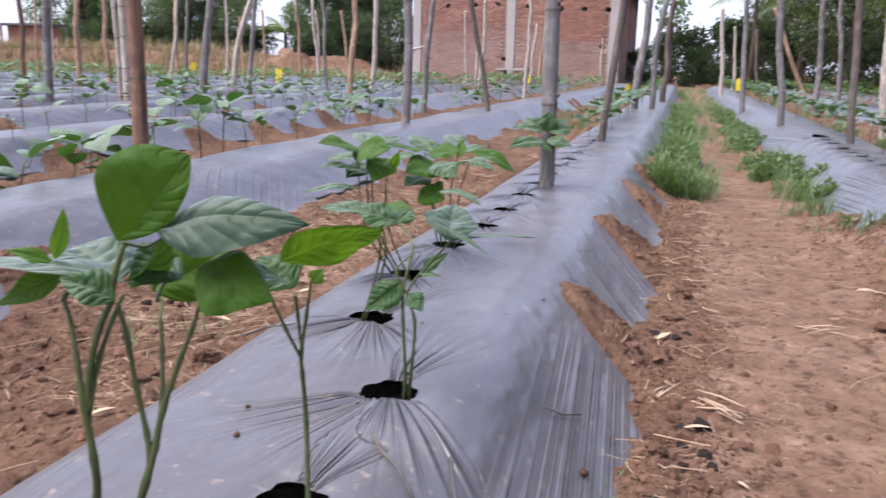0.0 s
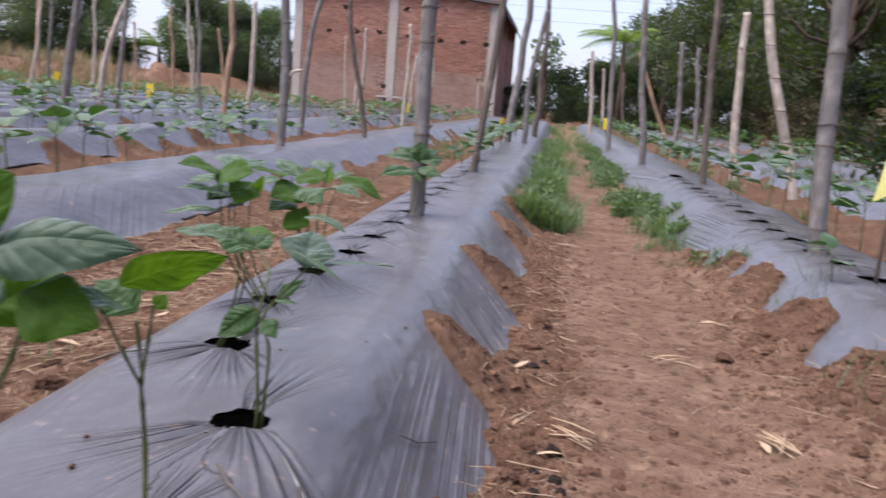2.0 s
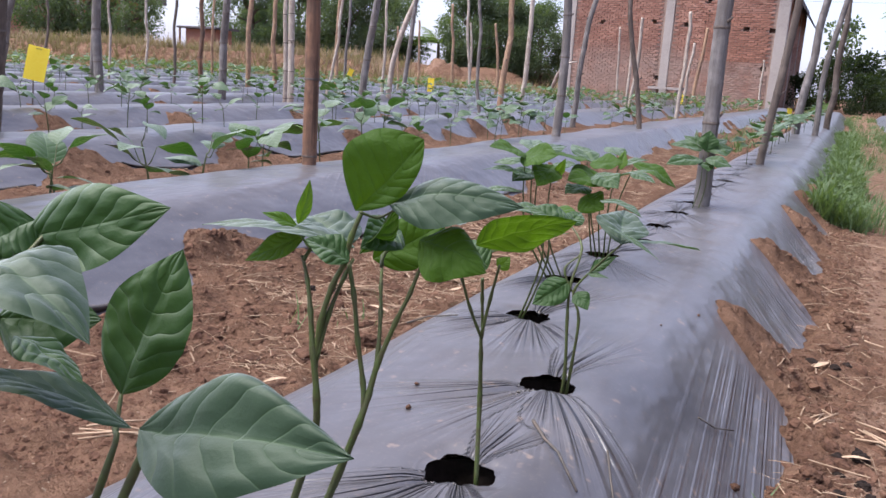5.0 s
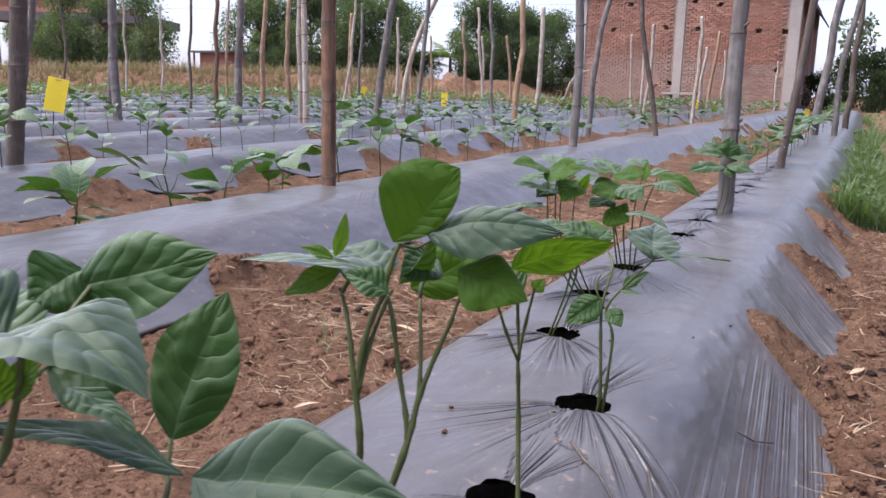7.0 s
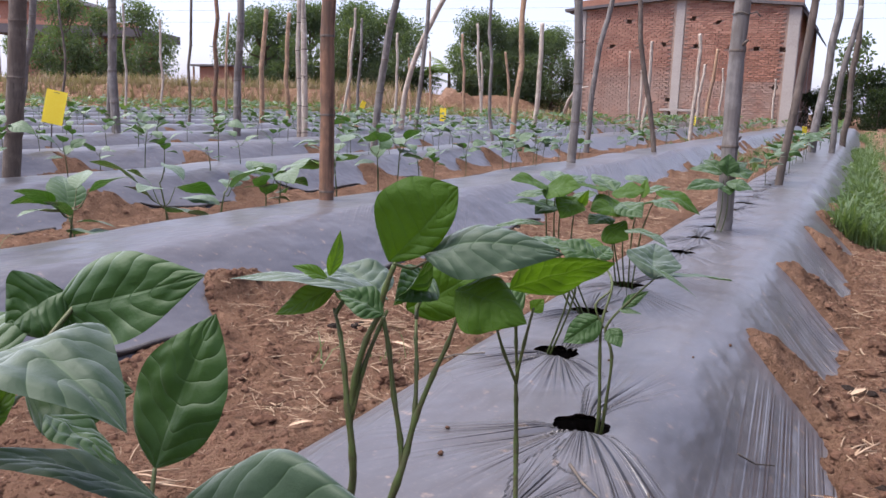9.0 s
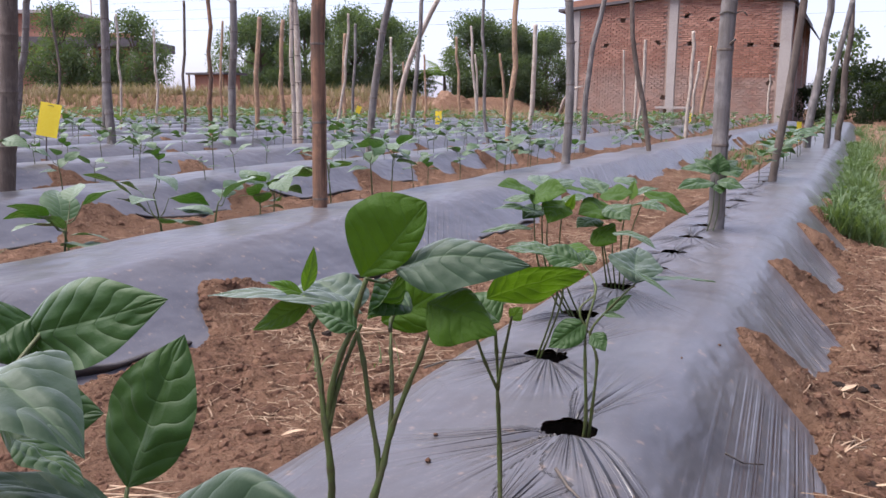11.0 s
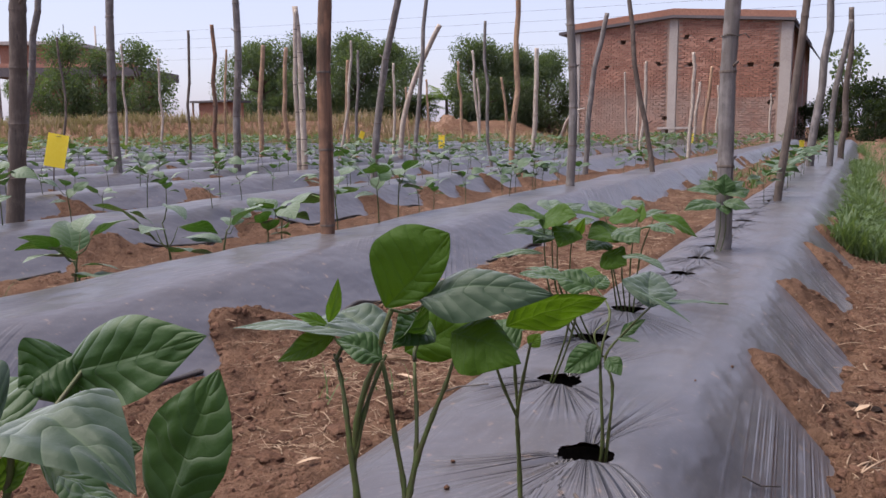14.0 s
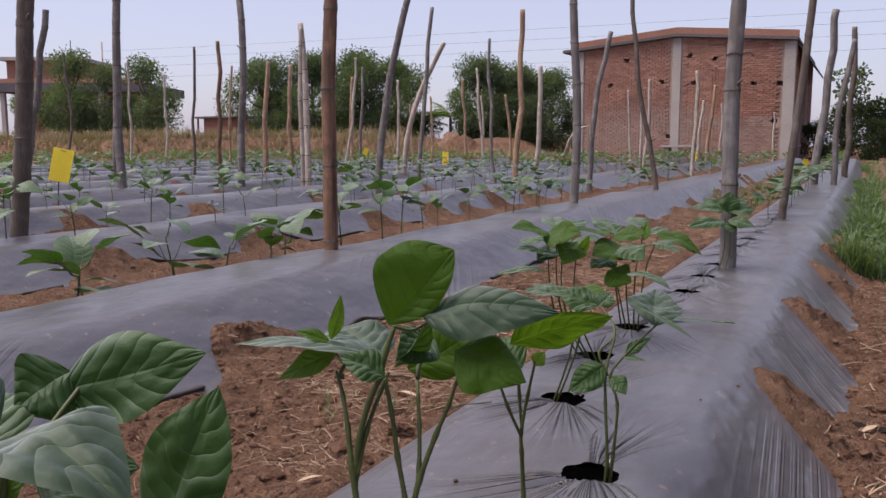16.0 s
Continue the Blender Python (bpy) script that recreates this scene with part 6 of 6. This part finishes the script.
def blade(x, y, z):
    if on_film(x, y):
        return
    ln = SR.choice((0.012, 0.02, 0.03, 0.045, 0.06, 0.1)) * SR.uniform(0.7, 1.3)
    a = SR.uniform(0, 6.28)
    w = SR.choice((0.0004, 0.0005, 0.0006, 0.0007, 0.0009, 0.0012, 0.0016)) * (1 if y < 2.3 else 1.5)
    pts = []
    curl = SR.uniform(-0.5, 0.5)
    p = Vector((x, y, z + 0.006))
    for k in range(5):
        pts.append(p.copy())
        a += curl * 0.25
        p += Vector((math.cos(a), math.sin(a), SR.uniform(-0.12, 0.16))) * ln / 4
    vs, fs = [], []
    for k, q in enumerate(pts):
        side = Vector((-math.sin(a), math.cos(a), 0.3)) * w
        vs += [q - side, q + side, q + Vector((0, 0, w * 0.8))]
    for k in range(4):
        i = 3 * k
        fs += [(i, i + 3, i + 5, i + 2), (i + 2, i + 5, i + 4, i + 1), (i, i + 1, i + 4, i + 3)]
    straw.add(vs, fs)


spread(800, [(1, -1.5, -0.95, 1.85, 2.75)], blade)
spread(3200, [(2.2, -1.15, -0.82, 1.4, 3.6), (0.7, -1.55, -1.1, 1.1, 4.0), (1.0, -0.09, 0.1, 1.2, 4.5), (0.35, 0.1, 0.7, 1.2, 5), (0.5, 0.55, 0.9, 1.5, 4), (1.4, -3.25, -2.4, 1.8, 6), (5, -1.6, -0.9, 3.0, 8.5)], blade)
tagged(new("straw_litter", straw.mesh("straw_litter", STRAW)), "pale dry straw and leaf bits littering the soil", "straw", kind="stuff")


# loose husks and dry leaves that stand out on the path
def husk(x, y, ln, wd, turn):
    z = soil_at(x, y)
    me = leaf_mesh((0, 0, 0), (ln, 0, 0.004), wd, (0, 0, 1), 0.35, 0.05, STRAW, 4, 7, int(turn))
    ob = new("dry_husk", me)
    ob.matrix_world = pose(x, y, z + 0.005, 4, 0, turn)
    tagged(ob, "pale dry husk lying on the soil", "husk", "dry husks")


for x, y, ln, wd, turn in ((0.47, 1.78, 0.055, 0.017, 100), (0.66, 1.5, 0.05, 0.013, -30), (0.02, 1.62, 0.055, 0.01, 10), (-0.04, 2.05, 0.07, 0.014, 60), (-1.05, 1.55, 0.09, 0.02, 20), (-1.12, 1.95, 0.1, 0.016, -20), (-1.0, 2.2, 0.1, 0.018, 30), (-0.95, 1.3, 0.05, 0.012, 50), (0.5, 2.75, 0.06, 0.016, 0), (0.12, 1.45, 0.03, 0.012, 150)):
    husk(x, y, ln, wd, turn)


def straw_bundle(x, y, turn, n, length):
    """A loose sheaf of broken stalks lying on the soil."""
    rng = random.Random(int(x * 100) + n)
    ob = new("straw_bundle", None)
    ob.location = (x, y, soil_at(x, y))
    for k in range(n):
        a = radians(turn) + rng.gauss(0, 0.25)
        d = Vector((math.cos(a), math.sin(a), rng.uniform(-0.02, 0.1)))
        p = Vector((rng.gauss(0, 0.012), rng.gauss(0, 0.012), 0.004 + 0.0025 * k))
        ln = length * rng.uniform(0.5, 1.1)
        vs, fs = tube([p - d * ln * 0.5, p + Vector((0, 0, 0.003)), p + d * ln * 0.5], [0.0018, 0.0021, 0.0013], 5)
        part("straw_stalk", mesh_of("straw_stalk", vs, fs, STRAW), None, ob)
    tagged(ob, "loose bundle of dry broken straw on the path", "straw", "straw bundles")


straw_bundle(0.5, 1.8, 115, 9, 0.12)
straw_bundle(0.08, 1.72, 150, 6, 0.14)
straw_bundle(0.36, 2.35, 10, 4, 0.16)
straw_bundle(-1.22, 2.05, 20, 7, 0.2)
straw_bundle(-1.05, 2.3, -15, 7, 0.2)
straw_bundle(-1.02, 1.02, 35, 5, 0.18)
straw_bundle(-0.02, 1.75, 60, 5, 0.12)


def tuft_blades(hp, x, y, z, height, n, lean, width):
    for _ in range(n):
        a = SR.uniform(0, 6.28)
        h = height * SR.uniform(0.3, 1.25)
        bx, by = x + SR.gauss(0, 0.028), y + SR.gauss(0, 0.028)
        d = Vector((math.cos(a), math.sin(a), 0)) * h * SR.uniform(0.1, lean)
        s = Vector((-math.sin(a), math.cos(a), 0)) * width * SR.uniform(0.6, 1.3)
        p0, p1, p2 = Vector((bx, by, z - 0.01)), Vector((bx, by, z + h * 0.6)) + d * 0.35, Vector((bx, by, z + h)) + d
        hp.add([p0 - s, p0 + s, p1 - s * 0.8, p1 + s * 0.8, p2], [(0, 1, 3, 2), (2, 3, 4)])


def grass_strip(label, rows, height, per, width=0.0035):
    hp = Heap()
    for x0, x1, y0, y1, n in rows:
        for _ in range(n):
            x, y = SR.gauss((x0 + x1) / 2, (x1 - x0) / 2.0), y0 + (y1 - y0) * SR.random() ** 1.3
            if n > 30 and on_film(x, y):
                continue
            thick = float(fbm(np.array([x * 5.0]), np.array([y * 1.8]), 15, 3)[0])
            if thick < 0.47 and n > 30:
                continue
            z = soil_at(x, y)
            tuft_blades(hp, x, y, z, height * (0.25 + 2.6 * (max(thick, 0.5) - 0.4)) * SR.uniform(0.6, 1.4), per, 1.7, width)
    tagged(new("grass_strip", hp.mesh("grass_strip", GRASS, False)), label, "grass", kind="stuff")


grass_strip("dense fine green weeds along the bed's foot", [(-0.1, 0.05, 4.4, 8, 340), (-0.14, 0.08, 7, 14, 330), (-0.16, 0.1, 13, 26, 150)], 0.19, 18, 0.003)
grass_strip("green weeds along the path's edge", [(0.46, 0.66, 5.6, 9, 260), (0.44, 0.66, 8, 15, 330), (0.52, 0.67, 4.1, 5.6, 40), (0.6, 0.7, 3.4, 4.1, 9), (0.45, 0.68, 14, 27, 160)], 0.115, 14, 0.0026)
grass_strip("sparse grass blades beside the film", [(-0.09, -0.04, 1.28, 1.36, 2), (0.74, 0.84, 2.55, 3.1, 6), (-1.2, -0.95, 1.7, 2.2, 4), (-0.57, -0.53, 1.51, 1.55, 14), (-0.57, -0.54, 1.81, 1.84, 14), (-2.45, -2.3, 1.9, 2.1, 6), (-2.35, -2.2, 1.4, 1.6, 4), (0.66, 0.8, 1.75, 2.05, 9)], 0.09, 5, 0.0016)
grass_strip("patches of low weeds between far beds", [(-1.4, -0.95, 9, 22, 90), (1.5, 2.2, 6, 25, 220), (3.1, 3.7, 7, 24, 160), (4.6, 6.5, 9, 26, 160), (-8, 2, 27.5, 33, 500), (-4, -2.5, 14, 27, 120)], 0.13, 9, 0.006)

def weeds(label, x0, x1, y0, y1, n, r):
    """Bushy low weeds: small leaves in loose clumps along a strip."""
    blobs = []
    for _ in range(n):
        x, y = SR.uniform(x0, x1), y0 + (y1 - y0) * SR.random() ** 1.3
        if float(fbm(np.array([x * 5.0]), np.array([y * 1.8]), 15, 3)[0]) > 0.44:
            q = r * SR.uniform(0.5, 1.2)
            blobs.append((Vector((x, y, soil_at(x, y) + q * 0.8)), q))
    hp = leaf_cloud(SR, blobs, 70 * len(blobs), 0.034)
    tagged(new("weeds", hp.mesh("weeds", GRASS, False)), label, "weeds", kind="stuff")


weeds("bushy low green weeds along the bed's foot", -0.12, 0.05, 4.5, 13, 150, 0.075)
weeds("bushy low green weeds along the path's edge", 0.46, 0.66, 5.4, 14, 130, 0.055)
weeds("thin low weeds at the film's edge", 0.62, 0.76, 3.3, 5.4, 10, 0.028)

dry = Heap()
for _ in range(3400):
    x = SR.uniform(-45, -9)
    y = 25 + SR.uniform(-0.8, 1) + 5 * SR.random() ** 2
    z = soil_at(x, y)
    tuft_blades(dry, x, y, z, 0.25 + 0.35 * SR.random() ** 2, 7, 0.9, 0.012)
for _ in range(500):
    x, y = SR.uniform(5.0, 9), SR.uniform(6, 24)
    z = soil_at(x, y)
    tuft_blades(dry, x, y, z, 0.3, 6, 0.9, 0.008)
tagged(new("dry_grass", dry.mesh("dry_grass", DRY, False)), "dry brown grass on the worn bank", "grass", kind="stuff")


# ---- far things ----
def heap_of_earth():
    bm = bmesh.new()
    bmesh.ops.create_grid(bm, x_segments=60, y_segments=40, size=1)
    for v in bm.verts:
        r = math.hypot(v.co.x, v.co.y)
        h = 1.35 * max(0, 1 - r**1.7) * (0.8 + 0.4 * noise.noise(v.co * 3)) + 0.2 * noise.fractal(v.co * 7, 0.8, 2.0, 4)
        v.co = Vector((v.co.x * 3.4, v.co.y * 2.4, h - 0.15))
    ob = part("earth_mound", bm, SOIL)
    ob.location = (-15.8, 31.0, 0.0)
    return tagged(ob, "low heap of brown dug earth past the crop", "mound")


heap_of_earth()


def far_house():
    h = new("far_house", None)
    h.matrix_world = pose(-47.3, 38.6, 1.7, 0, 0, 27)

    def put(name, lo, hi, mat, label="", bevel=0.02):
        bm = bmesh.new()
        box(bm, lo, hi, bevel)
        return part(name, bm, mat, h, label, False)

    put("wall", (-4.2, 1.2, -2.2), (3.4, 7, 2.4), BRICK, "dull brick wall in shade")
    put("roof_slab", (-5.2, -0.6, 2.405), (4.9, 7.6, 3.0), DARK_SLAB, "thick weathered roof slab")
    put("parapet", (-4.9, -0.4, 3.005), (4.7, -0.2, 3.3), BRICK, "brown brick parapet")
    put("upper_wall", (-4.7, 0.3, 3.005), (0.2, 6.5, 4.5), BRICK, "brown brick upper storey")
    put("upper_slab", (-5.0, -0.1, 4.505), (0.5, 7.0, 4.75), CONCRETE, "flat grey upper slab")
    for x in (-4.9, -1.6, 1.6, 4.4):
        put("column", (x, -0.4, -2.2), (x + 0.3, -0.1, 2.4), CONCRETE)
    for x in (-3.4, -0.6, 1.8):
        w = put("window", (x, 1.14, 0.9), (x + 1.1, 1.19, 2.0), DARK_SLAB, "dark window opening")
        for k in (0.33, 0.66):
            bm = bmesh.new()
            box(bm, (x + 1.1 * k - 0.02, 1.1, 0.9), (x + 1.1 * k + 0.02, 1.135, 2.0))
            part("bar", bm, CONCRETE, w)
    for x in (-3.6, -0.4, 3.2):
        put("steel_rod", (x, 0.4, 4.7 if x < 0 else 3.2), (x + 0.05, 0.45, 5.9 if x < 0 else 4.4), WIRE)
    return tagged(h, "far flat-roofed house with a brown parapet", "house")


far_house()


def shed():
    h = new("field_shed", None)
    h.location = (-28.2, 31.1, 1.0)
    for name, lo, hi, mat in (("wall", (-0.9, 0, -0.3), (0.9, 1.2, 0.9), BRICK), ("roof", (-1.2, -0.3, 0.905), (1.2, 1.4, 1.0), DARK_SLAB), ("post", (-1.1, -0.25, -0.3), (-1.02, -0.17, 0.9), BAMBOO["brown"]), ("post", (1.02, -0.25, -0.3), (1.1, -0.17, 0.9), BAMBOO["brown"])):
        bm = bmesh.new()
        box(bm, lo, hi, 0.01)
        part(name, bm, mat, h, smooth=False)
    return tagged(h, "small brown hut with a flat dark roof", "shed")


shed()


def frond_plant(x, y, z, height, n, length, mat, label, droop=1.2, split=26):
    """A banana or palm: a stem with long fronds that bend over, cut into narrow strips."""
    rng = random.Random(int(x * 10 + y))
    t = new("palm_plant", None)
    t.location = (x, y, z)
    hp = Heap()
    hp.add(*tube([(0, 0, -0.2), (0.05, 0, height * 0.5), (0.0, 0.05, height)], [0.13, 0.1, 0.07], 9))
    part("trunk", hp.mesh("trunk", BARK), None, t)
    for k in range(n):
        a = k * 2.399 + rng.uniform(-0.3, 0.3)
        up = rng.uniform(0.25, 1.1)
        p, d = Vector((0, 0, height)), Vector((math.cos(a), math.sin(a), up)).normalized()
        f = Heap()
        spine = []
        for j in range(split + 1):
            spine.append((p.copy(), d.copy()))
            p += d * length / split
            d = (d + Vector((0, 0, -droop / split))).normalized()
        f.add(*tube([q for q, _ in spine[::4]], [0.025 * (1 - 0.8 * i / 7) for i in range(len(spine[::4]))], 5))
        for j in range(2, split):
            q, e = spine[j]
            s = e.cross(Vector((0, 0, 1))).normalized()
            ln = length * 0.33 * math.sin(math.pi * (j / split) ** 0.7) + 0.05
            for sg in (-1, 1):
                b = q + (s * sg + e * 0.5 + Vector((0, 0, -0.35 + rng.uniform(-0.15, 0.1)))).normalized() * ln
                f.add([q - e * length / split * 0.45, q + e * length / split * 0.45, b], [(0, 1, 2)])
        part("frond", f.mesh("frond", mat, False), None, t)
    return tagged(t, label, "palm")


frond_plant(2.3, 33.0, 0.1, 3.2, 11, 2.0, LIME_LEAF, "palm with drooping pale green fronds by the path")
frond_plant(3.6, 30.0, 0.1, 2.8, 10, 1.8, TREE_LEAF, "palm with drooping green fronds by the path")
frond_plant(-21.6, 40.0, 0.2, 1.6, 9, 1.7, LIME_LEAF, "pale green banana clump among dark trees", 0.9)
frond_plant(-20.3, 40.6, 0.2, 1.9, 9, 1.8, LIME_LEAF, "pale green banana clump among dark trees", 0.9)
frond_plant(-22.4, 38.9, 0.2, 1.4, 8, 1.5, OLIVE_LEAF, "olive green banana clump among dark trees", 0.9)


# white flower heads in the thicket
def blossom(x, y, z, r, seed):
    rng = random.Random(seed)
    hp = Heap()
    for _ in range(34):
        d = Vector((rng.gauss(0, 1), rng.gauss(0, 1), abs(rng.gauss(0, 0.7)))).normalized()
        c = d * r * rng.uniform(0.4, 1)
        a = d.orthogonal().normalized()
        b = d.cross(a)
        s = r * 0.3
        hp.add([c - a * s, c - b * s, c + a * s, c + b * s, c + d * s * 0.7], [(0, 1, 4), (1, 2, 4), (2, 3, 4), (3, 0, 4)])
    ob = new("flower_head", hp.mesh("flower_head", WHITE, False))
    ob.location = (x, y, z)
    tagged(ob, "fluffy white flower head in the dark thicket", "flower", "flower heads")


FR = random.Random(8)
for k in range(46):
    u, w = FR.uniform(0, 1), FR.uniform(0, 1)
    if u < 0.3:
        u += 0.3
    blossom(3.4 + 1.5 * u + 0.3 * w, 8.9 - 0.9 * u, 0.95 + 1.5 * w * (0.5 + 0.5 * u), FR.uniform(0.035, 0.075), k)


# broken white branch that leans in front of the brick house
vs, fs = tube([(-8.6, 25.2, 0.1), (-8.35, 25.1, 0.75), (-8.1, 25.0, 1.1), (-7.7, 25.0, 1.2)], [0.06, 0.05, 0.05, 0.02], 7)
tagged(new("broken_branch", mesh_of("broken_branch", vs, fs, BAMBOO["pale"])), "bleached broken branch leaning over the crop", "branch")

# power lines high over the land, from mast to mast
lines = new("power_line", None)
for k, x in enumerate((-110.0, 94.0)):
    yy = 95 + 4.25 * k
    vs, fs = tube([(x, yy, -0.5), (x, yy, 8), (x, yy, 17)], [0.22, 0.18, 0.14], 10)
    part("mast", mesh_of("mast", vs, fs, CONCRETE), None, lines)
    bm = bmesh.new()
    box(bm, (x - 0.08, yy - 1.2, 10.0), (x + 0.08, yy + 1.2, 10.15))
    part("cross_arm", bm, CONCRETE, lines)
for z0, z1, y0 in ((15.5, 14.3, 95), (14.2, 13.2, 95.1), (12.9, 11.9, 94.9), (11.2, 10.6, 95)):
    pts = [(-110 + 12 * k, y0 + 0.25 * k, z0 + (z1 - z0) * k / 17 - 0.6 * math.sin(math.pi * k / 17)) for k in range(18)]
    vs, fs = tube(pts, [0.013] * 18, 5)
    part("wire", mesh_of("wire", vs, fs, WIRE), None, lines)
tagged(lines, "thin dark overhead power lines between far masts", "power line")


# small litter on the near film
def twig(pts, r, label):
    vs, fs = tube([Vector((x, y, film_z(np.array([x]), np.array([y]), -0.47)[0] + dz)) for x, y, dz in pts], [r * (1 - 0.4 * k / len(pts)) for k in range(len(pts))], 6)
    tagged(new("twig", mesh_of("twig", vs, fs, WIRE)), label, "twig", "twigs")


twig([(-0.347, 1.065, 0.006), (-0.32, 1.03, 0.004), (-0.295, 1.008, 0.007), (-0.258, 0.968, 0.004)], 0.0022, "thin dark twig lying on silver film")
twig([(-0.256, 1.09, 0.004), (-0.238, 1.04, 0.006), (-0.219, 0.997, 0.003)], 0.0016, "thin dark twig lying on silver film")
twig([(-0.187, 1.379, 0.012), (-0.165, 1.42, 0.006), (-0.141, 1.472, 0.01)], 0.0016, "bent dark wire peg on the film")
twig([(-0.734, 1.452, 0.02), (-0.68, 1.43, 0.008), (-0.615, 1.414, 0.006)], 0.0018, "thin dark twig lying across the film's edge")
for x, y, r in ((-0.119, 1.33, 0.009), (-0.53, 1.1, 0.004), (-0.42, 1.5, 0.003), (-0.3, 1.62, 0.003), (-0.26, 1.8, 0.004), (-0.5, 1.02, 0.005)):
    ob = new("soil_speck", mesh_of("soil_speck", *lump(SR, (0, 0, 0), r), CLOD))
    ob.location = (x, y, film_z(np.array([x]), np.array([y]), -0.47)[0] + r * 0.3)
    tagged(ob, "small dark crumb of earth on silver film", "crumb", "soil specks")
